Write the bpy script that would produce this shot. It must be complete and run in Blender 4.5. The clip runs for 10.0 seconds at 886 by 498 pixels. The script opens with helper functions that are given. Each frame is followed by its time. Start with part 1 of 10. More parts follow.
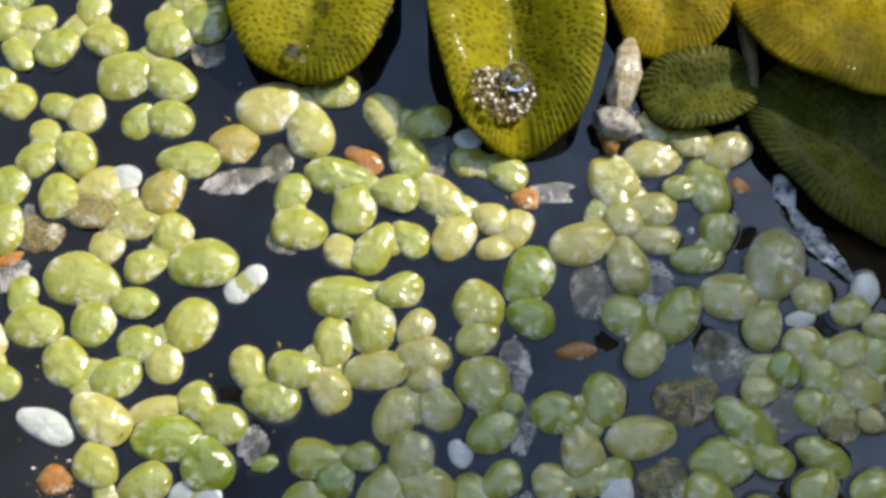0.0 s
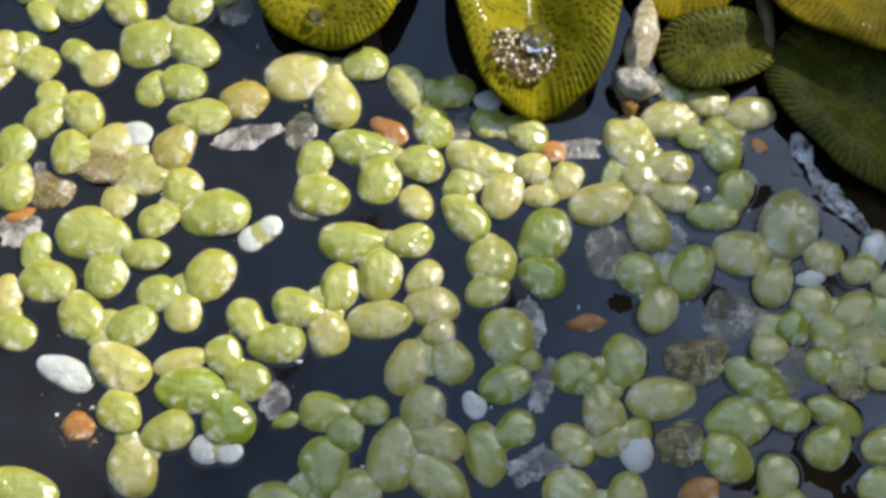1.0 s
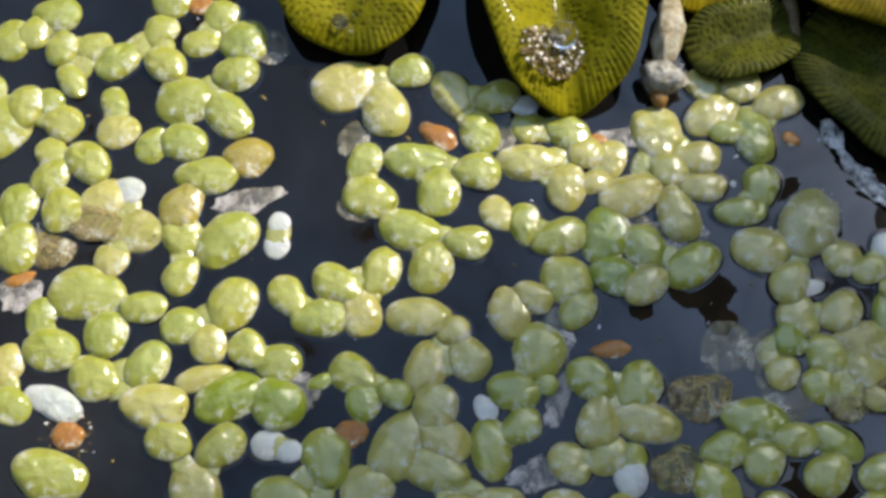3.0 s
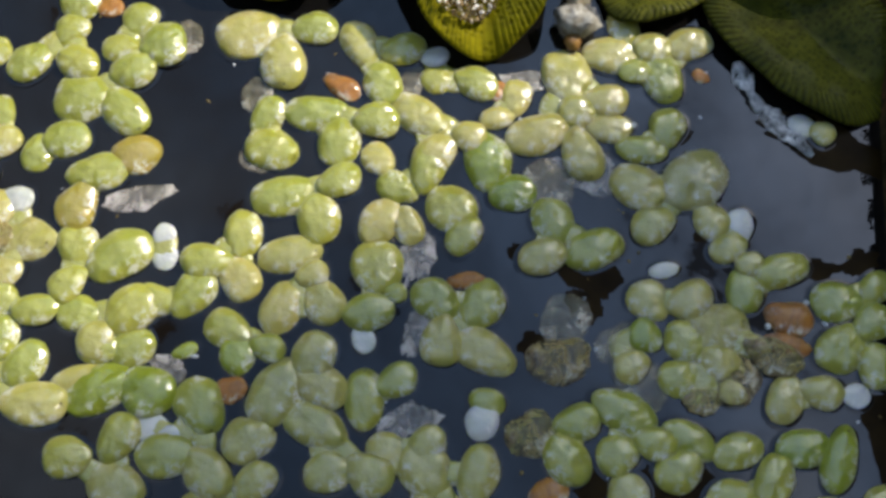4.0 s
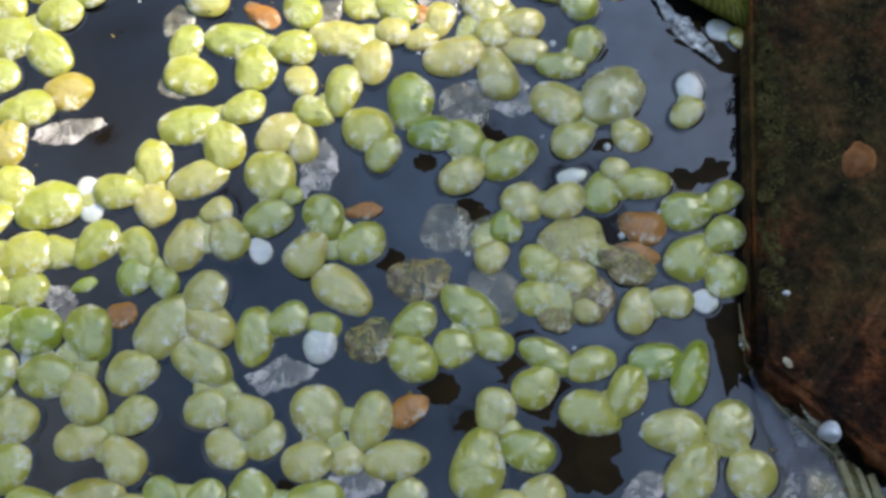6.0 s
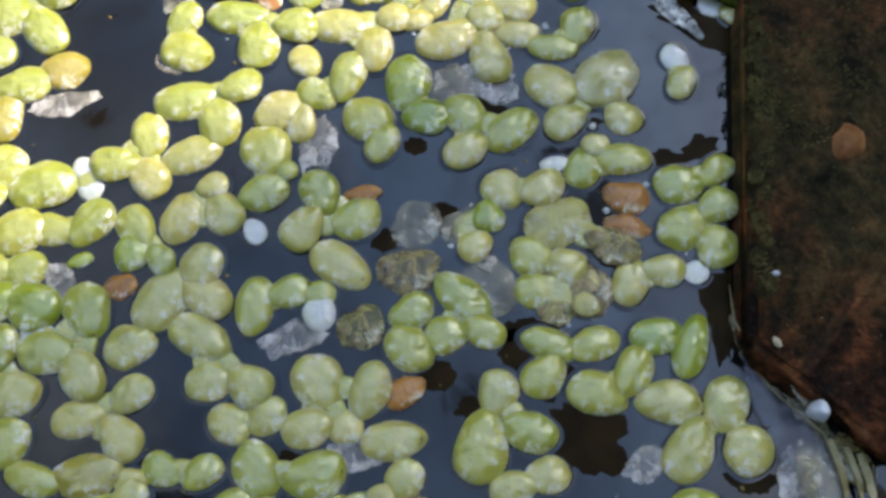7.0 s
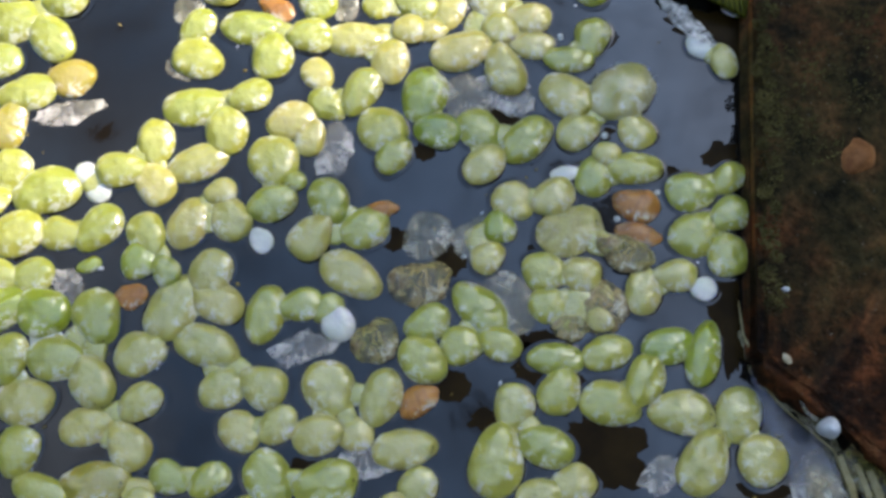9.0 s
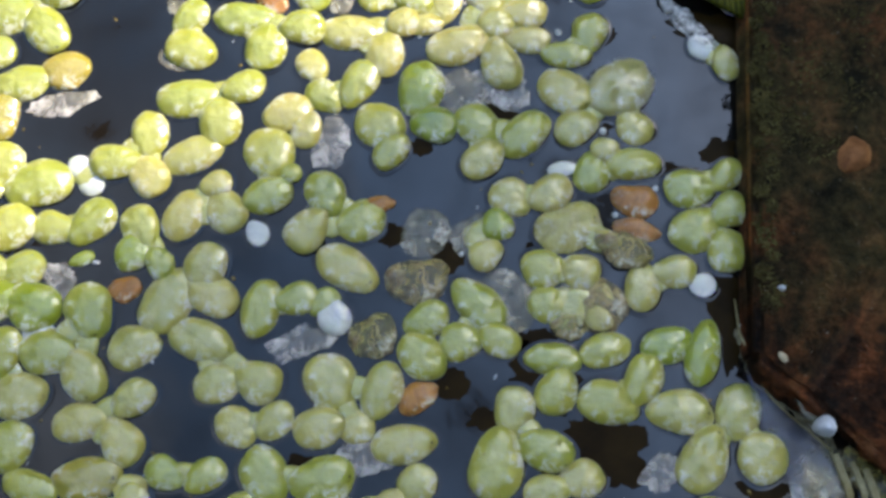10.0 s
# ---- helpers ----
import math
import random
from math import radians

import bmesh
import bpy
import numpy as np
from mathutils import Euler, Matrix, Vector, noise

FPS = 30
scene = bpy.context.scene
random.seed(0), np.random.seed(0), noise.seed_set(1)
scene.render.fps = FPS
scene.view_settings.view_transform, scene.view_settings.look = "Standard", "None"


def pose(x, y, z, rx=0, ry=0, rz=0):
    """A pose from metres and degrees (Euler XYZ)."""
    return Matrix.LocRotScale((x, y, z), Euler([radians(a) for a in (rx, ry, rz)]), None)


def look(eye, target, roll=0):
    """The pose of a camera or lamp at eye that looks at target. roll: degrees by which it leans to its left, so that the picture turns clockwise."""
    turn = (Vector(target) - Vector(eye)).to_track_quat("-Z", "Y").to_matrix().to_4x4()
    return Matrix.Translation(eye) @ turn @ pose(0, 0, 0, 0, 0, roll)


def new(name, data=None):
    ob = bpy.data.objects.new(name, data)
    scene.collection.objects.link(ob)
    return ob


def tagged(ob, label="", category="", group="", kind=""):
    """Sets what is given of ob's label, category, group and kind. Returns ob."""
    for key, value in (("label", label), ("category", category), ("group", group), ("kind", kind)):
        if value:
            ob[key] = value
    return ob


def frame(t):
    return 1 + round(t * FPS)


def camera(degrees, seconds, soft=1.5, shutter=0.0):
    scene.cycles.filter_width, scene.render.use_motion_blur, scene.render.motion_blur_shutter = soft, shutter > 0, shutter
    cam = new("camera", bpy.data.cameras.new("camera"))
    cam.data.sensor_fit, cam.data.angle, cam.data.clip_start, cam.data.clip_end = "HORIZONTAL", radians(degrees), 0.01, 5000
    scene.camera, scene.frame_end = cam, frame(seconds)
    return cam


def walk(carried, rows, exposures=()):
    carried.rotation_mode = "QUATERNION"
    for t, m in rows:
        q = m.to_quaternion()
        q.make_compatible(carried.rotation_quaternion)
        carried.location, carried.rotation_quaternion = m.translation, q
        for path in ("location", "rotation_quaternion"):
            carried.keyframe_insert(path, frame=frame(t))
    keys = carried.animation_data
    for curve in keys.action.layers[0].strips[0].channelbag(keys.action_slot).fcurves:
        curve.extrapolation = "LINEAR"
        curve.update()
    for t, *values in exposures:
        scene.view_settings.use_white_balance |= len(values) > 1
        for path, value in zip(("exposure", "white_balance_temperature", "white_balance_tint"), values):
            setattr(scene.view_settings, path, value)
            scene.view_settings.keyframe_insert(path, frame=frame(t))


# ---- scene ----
MM = 0.001

# ---- camera ----
cam = camera(49.0, 10.0, soft=3.3)
TILT, EYE_HEIGHT = 15.0, 60.85 * MM


def eye(x, y):
    return pose(x * MM, y * MM, EYE_HEIGHT, TILT, 0, 0)


walk(cam, [
    (0, eye(-14.9, 5.9)), (0.5, eye(-14.53, 4.81)), (1, eye(-16.25, 2.97)), (1.5, eye(-17.59, 3.2)),
    (2, eye(-19.16, 2.95)), (3.5, eye(-12.92, 3.71)), (4, eye(-7.4, 2.04)), (4.5, eye(0, 0)),
    (5, eye(0.38, -1.6)), (5.5, eye(1.04, -2.37)), (7, eye(2.11, -4.47)), (7.5, eye(2.28, -4.31)),
    (8, eye(2.18, -4.54)), (8.5, eye(2.11, -4.27)), (9, eye(1.61, -3.46)), (9.5, eye(0.84, -5.44)),
    (10, eye(1.84, -3.56)),
], exposures=[(0.0, 1.56, 6450, 10), (2.0, 1.56, 6450, 10), (3.5, 1.42, 6450, 10), (4.0, 1.35, 6450, 10), (4.5, 1.43, 6400, 10), (5.5, 2.02, 6480, 10), (7.0, 2.18, 6550, 10), (10.0, 2.18, 6550, 10)])

# ---- light ----
SUN_AZ, SUN_EL = 32.0, 42.0  # degrees: from +x towards +y, and above the horizon
world = bpy.data.worlds.new("sky")
scene.world = world
world.use_nodes = True
wn = world.node_tree.nodes
sky = wn.new("ShaderNodeTexSky")
sky.sky_type = "NISHITA"
sky.sun_disc = False
sky.sun_elevation = radians(SUN_EL)
sky.sun_rotation = radians(90 - SUN_AZ)
sky.dust_density = 1.0
sky.ozone_density = 3.0
sky.air_density = 1.6
sky_links = world.node_tree.links
way = wn.new("ShaderNodeTexCoord")  # thin broken cloud over the whole sky
cloud = wn.new("ShaderNodeTexNoise")
cloud.inputs["Scale"].default_value, cloud.inputs["Detail"].default_value, cloud.inputs["Roughness"].default_value = 1.9, 2.5, 0.5
sky_links.new(way.outputs["Generated"], cloud.inputs["Vector"])
cover = wn.new("ShaderNodeMapRange")
cover.inputs["From Min"].default_value, cover.inputs["From Max"].default_value, cover.inputs["To Max"].default_value = 0.47, 0.68, 0.7
sky_links.new(cloud.outputs[0], cover.inputs["Value"])
grey = wn.new("ShaderNodeRGBToBW")
sky_links.new(sky.outputs[0], grey.inputs[0])
lit = wn.new("ShaderNodeMath")
lit.operation, lit.inputs[1].default_value = "MULTIPLY", 2.8
sky_links.new(grey.outputs[0], lit.inputs[0])
blend = wn.new("ShaderNodeMix")
blend.data_type = "RGBA"
sky_links.new(cover.outputs[0], blend.inputs[0])
sky_links.new(sky.outputs[0], blend.inputs[6])
sky_links.new(lit.outputs[0], blend.inputs[7])
sky_links.new(blend.outputs[2], wn["Background"].inputs[0])
wn["Background"].inputs[1].default_value = 0.128

sun_data = bpy.data.lights.new("sun", "SUN")
sun_data.energy = 2.25
sun_data.angle = radians(0.8)
sun_data.color = (1.0, 0.93, 0.82)
sun = new("sun", sun_data)
sd = Vector((math.cos(radians(SUN_AZ)) * math.cos(radians(SUN_EL)), math.sin(radians(SUN_AZ)) * math.cos(radians(SUN_EL)), math.sin(radians(SUN_EL))))
sun.matrix_world = look(sd * 2.0, (0, 0, 0))


# ---- materials ----
def material(name, rough=0.4, spec=0.5):
    m = bpy.data.materials.new(name)
    m.use_nodes = True
    nt = m.node_tree
    b = nt.nodes["Principled BSDF"]
    b.inputs["Roughness"].default_value = rough
    b.inputs["Specular IOR Level"].default_value = spec
    return m, nt, b


def noise_node(nt, scale, detail=4.0, rough=0.55, distortion=0.0):
    tc = nt.nodes.new("ShaderNodeTexCoord")
    n = nt.nodes.new("ShaderNodeTexNoise")
    n.inputs["Scale"].default_value = scale
    n.inputs["Detail"].default_value = detail
    n.inputs["Roughness"].default_value = rough
    n.inputs["Distortion"].default_value = distortion
    nt.links.new(tc.outputs["Object"], n.inputs["Vector"])
    return n


def ramp(nt, source, stops):
    r = nt.nodes.new("ShaderNodeValToRGB")
    r.color_ramp.elements[0].position, r.color_ramp.elements[0].color = stops[0][0], (*stops[0][1], 1)
    r.color_ramp.elements[1].position, r.color_ramp.elements[1].color = stops[-1][0], (*stops[-1][1], 1)
    for p, c in stops[1:-1]:
        e = r.color_ramp.elements.new(p)
        e.color = (*c, 1)
    nt.links.new(source, r.inputs[0])
    return r.outputs[0]


def mixed(nt, fac, a, b, mode="MIX"):
    m = nt.nodes.new("ShaderNodeMix")
    m.data_type, m.blend_type = "RGBA", mode
    if isinstance(fac, (int, float)):
        m.inputs[0].default_value = fac
    else:
        nt.links.new(fac, m.inputs[0])
    for sock, v in ((m.inputs[6], a), (m.inputs[7], b)):
        if isinstance(v, tuple):
            sock.default_value = (*v, 1)
        else:
            nt.links.new(v, sock)
    return m.outputs[2]


def bump(nt, b, height, strength, distance):
    n = nt.nodes.new("ShaderNodeBump")
    n.inputs["Strength"].default_value = strength
    n.inputs["Distance"].default_value = distance
    nt.links.new(height, n.inputs["Height"])
    nt.links.new(n.outputs[0], b.inputs["Normal"])


def frond_material(name, young, old, blotch, blotchy=0.35, rough=0.32, alpha=1.0, milky=0.45, rot=None, coat=1.0):
    """Waxy frond skin: tint by piece, a ragged pale bloom over part of it, dark flecks, wet wrinkled coat."""
    m, nt, b = material(name, rough, 0.12)
    info = nt.nodes.new("ShaderNodeObjectInfo")
    base = mixed(nt, info.outputs["Random"], young, old)
    wide = noise_node(nt, 300, 2, 0.5, 0.3)
    col = mixed(nt, 1.0, base, ramp(nt, wide.outputs[0], [(0.36, (0.90, 0.93, 0.8)), (0.58, (1.06, 1.03, 1.0))]), "MULTIPLY")
    big = noise_node(nt, 400, 6, 0.6, 0.4)
    lo = 0.62 - blotchy * 0.32
    bloom = ramp(nt, big.outputs[0], [(lo, (0, 0, 0)), (lo + 0.12, (0.25, 0.25, 0.25)), (lo + 0.28, (0.6, 0.6, 0.6))])
    col = mixed(nt, bloom, col, blotch)
    fleck = noise_node(nt, 900, 3, 0.6)
    col = mixed(nt, ramp(nt, fleck.outputs[0], [(0.70, (0, 0, 0)), (0.75, (0.8, 0.8, 0.8))]), col, (0.06, 0.045, 0.012))
    # fine whitish specks, gathered in broad patches
    chip = noise_node(nt, 1900, 4, 0.62, 0.6)
    white_chips = nt.nodes.new("ShaderNodeMath")
    white_chips.operation = "MULTIPLY"
    nt.links.new(ramp(nt, chip.outputs[0], [(0.52, (0, 0, 0)), (0.57, (1, 1, 1))]), white_chips.inputs[0])
    patch = noise_node(nt, 340, 2, 0.5, 0.2)
    nt.links.new(ramp(nt, patch.outputs[0], [(0.46, (0, 0, 0)), (0.58, (0.75, 0.75, 0.75))]), white_chips.inputs[1])
    col = mixed(nt, white_chips.outputs[0], col, (0.62, 0.61, 0.50))
    if rot:
        spots = noise_node(nt, 520, 5, 0.7, 0.8)
        col = mixed(nt, ramp(nt, spots.outputs[0], [(0.46, (0, 0, 0)), (0.60, (0.9, 0.9, 0.9))]), col, rot)
        wisps = noise_node(nt, 800, 5, 0.7, 1.2)
        col = mixed(nt, ramp(nt, wisps.outputs[0], [(0.58, (0, 0, 0)), (0.72, (0.85, 0.85, 0.85))]), col, (0.34, 0.31, 0.23))
    fine = noise_node(nt, 2600, 3, 0.6)
    col = mixed(nt, 0.3, col, ramp(nt, fine.outputs[0], [(0.3, (0.85, 0.85, 0.82)), (0.7, (1.1, 1.1, 1.1))]), "MULTIPLY")
    nt.links.new(col, b.inputs["Base Color"])
    b.inputs["Subsurface Weight"].default_value = milky
    b.inputs["Subsurface Radius"].default_value = (0.6, 0.7, 0.2)
    b.inputs["Subsurface Scale"].default_value = 0.0006
    b.inputs["Sheen Weight"].default_value = 0.2
    b.inputs["Sheen Roughness"].default_value = 0.45
    b.inputs["Coat Weight"].default_value = coat
    b.inputs["Coat Roughness"].default_value = 0.13
    b.inputs["Coat IOR"].default_value = 1.72
    if alpha < 1:
        wisp = noise_node(nt, 700, 5, 0.7, 0.6)
        hole = ramp(nt, wisp.outputs[0], [(0.36, (alpha * 0.2,) * 3), (0.52, (alpha,) * 3), (0.66, (min(1.0, alpha * 1.8),) * 3)])
        nt.links.new(hole, b.inputs["Alpha"])
    mid = noise_node(nt, 1000, 4, 0.6)
    bump(nt, b, mid.outputs[0], 0.6, 0.0003)
    crinkle = noise_node(nt, 1150, 3.0, 0.5, 0.6)
    wet = nt.nodes.new("ShaderNodeBump")
    wet.inputs["Strength"].default_value, wet.inputs["Distance"].default_value = 1.0, 0.00022
    nt.links.new(crinkle.outputs[0], wet.inputs["Height"])
    nt.links.new(wet.outputs[0], b.inputs["Coat Normal"])
    return m


FROND = {
    "y": frond_material("frond_yellow_green", (0.338, 0.324, 0.056), (0.262, 0.282, 0.042), (0.455, 0.410, 0.190)),
    "g": frond_material("frond_bright_green", (0.194, 0.241, 0.015), (0.241, 0.273, 0.019), (0.409, 0.400, 0.210), 0.4),
    "p": frond_material("frond_pale", (0.405, 0.350, 0.095), (0.345, 0.321, 0.080), (0.510, 0.450, 0.280), 0.5),
    "h": frond_material("frond_fuzzy_pale", (0.316, 0.292, 0.101), (0.316, 0.292, 0.101), (0.427, 0.385, 0.244), 0.6, 0.6),
    "k": frond_material("frond_ageing", (0.331, 0.243, 0.033), (0.300, 0.257, 0.043), (0.253, 0.129, 0.036), 0.45),
    "w": frond_material("frond_bleached", (0.480, 0.475, 0.455), (0.450, 0.455, 0.450), (0.500, 0.490, 0.450), 0.3),
    "t": frond_material("frond_husk", (0.324, 0.278, 0.191), (0.278, 0.250, 0.164), (0.478, 0.417, 0.354), 0.7, 0.3, 0.42, 0.0, coat=0.5),
    "m": frond_material("frond_rotting", (0.27, 0.24, 0.06), (0.31, 0.23, 0.09), (0.42, 0.38, 0.26), 0.6, 0.4, 0.75, 0.0, (0.11, 0.065, 0.018), 0.35),
    "v": frond_material("frond_fading", (0.33, 0.30, 0.08), (0.37, 0.32, 0.10), (0.46, 0.41, 0.26), 0.6, 0.4, coat=0.5, rot=(0.22, 0.19, 0.04)),
    "n": frond_material("frond_node", (0.345, 0.325, 0.085), (0.300, 0.300, 0.070), (0.440, 0.400, 0.210), 0.4),
    "b": frond_material("bubble_skin", (0.70, 0.72, 0.74), (0.60, 0.63, 0.66), (0.85, 0.85, 0.85), 0.4, 0.1, 0.8, 0.0),
    "x": None,
    "o": frond_material("seed_orange", (0.38, 0.165, 0.025), (0.30, 0.125, 0.025), (0.38, 0.22, 0.09), 0.35, 0.4, coat=0.35, rot=(0.17, 0.075, 0.018)),
    "d": frond_material("torn_film", (0.432, 0.382, 0.341), (0.386, 0.354, 0.341), (0.603, 0.542, 0.518), 0.8, 0.25, 0.5, 0.0, coat=0.5),
}


def water_material():
    """Peaty clear water under a thin, broken film that mirrors the sky."""
    m, nt, b = material("pond_water", 0.02)
    n = noise_node(nt, 95, 6, 0.6, 0.4)
    film = ramp(nt, n.outputs[0], [(0.36, (0, 0, 0)), (0.40, (0.55, 0.55, 0.55)), (0.62, (1, 1, 1))])
    nt.links.new(mixed(nt, film, (0.007, 0.0045, 0.002), (0.005, 0.005, 0.005)), b.inputs["Base Color"])
    level = nt.nodes.new("ShaderNodeMapRange")
    level.inputs["To Min"].default_value, level.inputs["To Max"].default_value = 0.10, 0.95
    nt.links.new(film, level.inputs["Value"])
    away = nt.nodes.new("ShaderNodeVectorMath")  # brighter sky reflection set by place: strongest between fern and brick
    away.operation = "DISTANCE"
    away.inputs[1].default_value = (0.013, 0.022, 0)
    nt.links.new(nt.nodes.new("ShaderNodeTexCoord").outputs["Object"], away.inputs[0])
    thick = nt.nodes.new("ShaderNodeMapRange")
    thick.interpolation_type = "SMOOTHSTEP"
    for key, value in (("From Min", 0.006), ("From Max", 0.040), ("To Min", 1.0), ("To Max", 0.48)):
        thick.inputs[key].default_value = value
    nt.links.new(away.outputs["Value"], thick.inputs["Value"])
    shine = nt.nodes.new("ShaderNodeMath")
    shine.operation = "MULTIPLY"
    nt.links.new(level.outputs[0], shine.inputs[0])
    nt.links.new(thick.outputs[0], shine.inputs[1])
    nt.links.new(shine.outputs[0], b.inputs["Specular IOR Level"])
    b.inputs["IOR"].default_value = 1.46
    w = noise_node(nt, 160, 2)
    bump(nt, b, w.outputs[0], 0.08, 0.0006)
    return m


def brick_material():
    """Old wet brick: red-brown clay grains under dark grime and a thin olive growth."""
    m, nt, b = material("mossy_brick", 0.75, 0.12)
    broad = noise_node(nt, 70, 4, 0.6)
    patch = noise_node(nt, 330, 6, 0.7, 0.2)
    grit = noise_node(nt, 1500, 5, 0.7)
    spots = noise_node(nt, 2600, 3, 0.6)
    clay = ramp(nt, patch.outputs[0], [(0.37, (0.009, 0.006, 0.004)), (0.48, (0.034, 0.014, 0.006)), (0.57, (0.115, 0.036, 0.012)), (0.68, (0.165, 0.066, 0.025))])
    growth = ramp(nt, patch.outputs[0], [(0.34, (0.014, 0.012, 0.005)), (0.50, (0.050, 0.038, 0.013)), (0.66, (0.095, 0.056, 0.020))])
    spot = nt.nodes.new("ShaderNodeSeparateXYZ")  # the growth thins out towards one end of the brick
    nt.links.new(nt.nodes.new("ShaderNodeTexCoord").outputs["Object"], spot.inputs[0])
    end = nt.nodes.new("ShaderNodeMapRange")
    for key, value in (("From Min", 0.006), ("From Max", 0.026), ("To Min", -0.10), ("To Max", 0.10)):
        end.inputs[key].default_value = value
    nt.links.new(spot.outputs[1], end.inputs["Value"])
    reach = nt.nodes.new("ShaderNodeMath")
    reach.operation = "ADD"
    nt.links.new(broad.outputs[0], reach.inputs[0])
    nt.links.new(end.outputs[0], reach.inputs[1])
    col = mixed(nt, ramp(nt, reach.outputs[0], [(0.42, (0, 0, 0)), (0.60, (0.9, 0.9, 0.9))]), clay, growth)
    col = mixed(nt, 0.85, col, ramp(nt, grit.outputs[0], [(0.34, (0.35, 0.35, 0.38)), (0.50, (0.95, 0.95, 0.95)), (0.68, (1.5, 1.45, 1.35))]), "MULTIPLY")
    col = mixed(nt, ramp(nt, spots.outputs[0], [(0.68, (0, 0, 0)), (0.74, (0.7, 0.7, 0.7))]), col, (0.20, 0.17, 0.12))
    nt.links.new(col, b.inputs["Base Color"])
    bump(nt, b, grit.outputs[0], 0.8, 0.0005)
    return m


def fern_material(name, light, dark, shade, pitted=0.6):
    """Floating-fern leaf: rows of papillae over an olive skin, ridged across towards the rim; shade in pits and troughs
    is coloured in.
    """
    m, nt, b = material(name, 0.55, 0.05)
    tc = nt.nodes.new("ShaderNodeTexCoord")
    mp = nt.nodes.new("ShaderNodeMapping")
    mp.inputs["Scale"].default_value = (1.0, 0.8, 0.2)
    nt.links.new(tc.outputs["Object"], mp.inputs[0])
    v = nt.nodes.new("ShaderNodeTexVoronoi")
    v.inputs["Scale"].default_value = 2500
    v.inputs["Randomness"].default_value = 0.65
    nt.links.new(mp.outputs[0], v.inputs["Vector"])
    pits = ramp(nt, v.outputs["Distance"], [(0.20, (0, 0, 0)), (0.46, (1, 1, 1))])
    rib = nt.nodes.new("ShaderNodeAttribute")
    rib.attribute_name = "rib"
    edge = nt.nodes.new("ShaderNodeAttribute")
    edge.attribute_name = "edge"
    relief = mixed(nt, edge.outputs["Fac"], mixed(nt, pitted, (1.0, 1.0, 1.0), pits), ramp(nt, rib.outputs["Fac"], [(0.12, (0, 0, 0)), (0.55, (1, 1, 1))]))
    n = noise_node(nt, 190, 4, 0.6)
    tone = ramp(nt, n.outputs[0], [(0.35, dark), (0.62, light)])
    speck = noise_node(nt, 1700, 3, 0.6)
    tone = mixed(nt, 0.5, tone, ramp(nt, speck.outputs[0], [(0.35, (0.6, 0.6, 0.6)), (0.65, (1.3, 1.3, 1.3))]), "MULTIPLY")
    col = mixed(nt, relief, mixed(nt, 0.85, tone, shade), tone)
    nt.links.new(col, b.inputs["Base Color"])
    b.inputs["Coat Weight"].default_value = 0.05
    b.inputs["Coat Roughness"].default_value = 0.12
    bump(nt, b, relief, 0.6, 0.00015)
    return m


def plain_material(name, a, b_, scale, rough=0.6, relief=0.5, depth=0.0001, alpha=1.0):
    m, nt, b = material(name, rough, 0.5 if rough < 0.4 else 0.12)
    n = noise_node(nt, scale, 5, 0.65)
    nt.links.new(ramp(nt, n.outputs[0], [(0.35, a), (0.65, b_)]), b.inputs["Base Color"])
    bump(nt, b, n.outputs[0], relief, depth)
    if alpha < 1:  # thin and wispy in places
        wisp = noise_node(nt, scale * 0.8, 4, 0.6, 0.5)
        nt.links.new(ramp(nt, wisp.outputs[0], [(0.34, (alpha * 0.25,) * 3), (0.58, (min(1.0, alpha * 1.15),) * 3)]), b.inputs["Alpha"])
    return m


def glass_material():
    m, nt, b = material("clear_droplet", 0.0)
    b.inputs["Transmission Weight"].default_value = 1.0
    b.inputs["IOR"].default_value = 1.33
    return m


def froth_material():
    """Fine bubbles: some clear with the leaf's gold coloured in, some white as painted sparkle."""
    m, nt, b = material("froth", 0.06, 0.8)
    geo = nt.nodes.new("ShaderNodeNewGeometry")
    nt.links.new(ramp(nt, geo.outputs["Random Per Island"], [(0.6, (0.10, 0.06, 0.012)), (0.82, (0.35, 0.24, 0.10)), (0.94, (0.85, 0.80, 0.70))]), b.inputs["Base Color"])
    nt.links.new(ramp(nt, geo.outputs["Random Per Island"], [(0.5, (0.3, 0.3, 0.3)), (0.85, (1, 1, 1))]), b.inputs["Alpha"])
    b.inputs["Coat Weight"].default_value = 1.0
    b.inputs["Coat Roughness"].default_value = 0.03
    return m


WATER, BRICK, GLASS, FROTH = water_material(), brick_material(), glass_material(), froth_material()
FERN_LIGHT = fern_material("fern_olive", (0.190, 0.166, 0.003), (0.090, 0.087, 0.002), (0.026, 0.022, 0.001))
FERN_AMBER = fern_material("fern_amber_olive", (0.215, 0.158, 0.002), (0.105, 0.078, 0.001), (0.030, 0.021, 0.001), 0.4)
# Dark green leaves; part of the darkness is coloured-in shade from their tilt.
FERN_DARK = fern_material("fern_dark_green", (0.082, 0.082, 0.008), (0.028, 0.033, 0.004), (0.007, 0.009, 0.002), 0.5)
STEM = plain_material("fern_stem", (0.062, 0.043, 0.019), (0.186, 0.136, 0.074), 900)
HUSK = plain_material("dry_husk", (0.22, 0.165, 0.08), (0.50, 0.45, 0.33), 1100, 0.4, 0.9, 0.0004)
HUSK.node_tree.nodes["Principled BSDF"].inputs["Coat Weight"].default_value = 0.6
AMBER = plain_material("amber_ring", (0.198, 0.087, 0.019), (0.279, 0.149, 0.037), 900, 0.35)
STONE = plain_material("wall_stone", (0.16, 0.13, 0.10), (0.30, 0.25, 0.20), 60, 0.9, 0.8, 0.002)
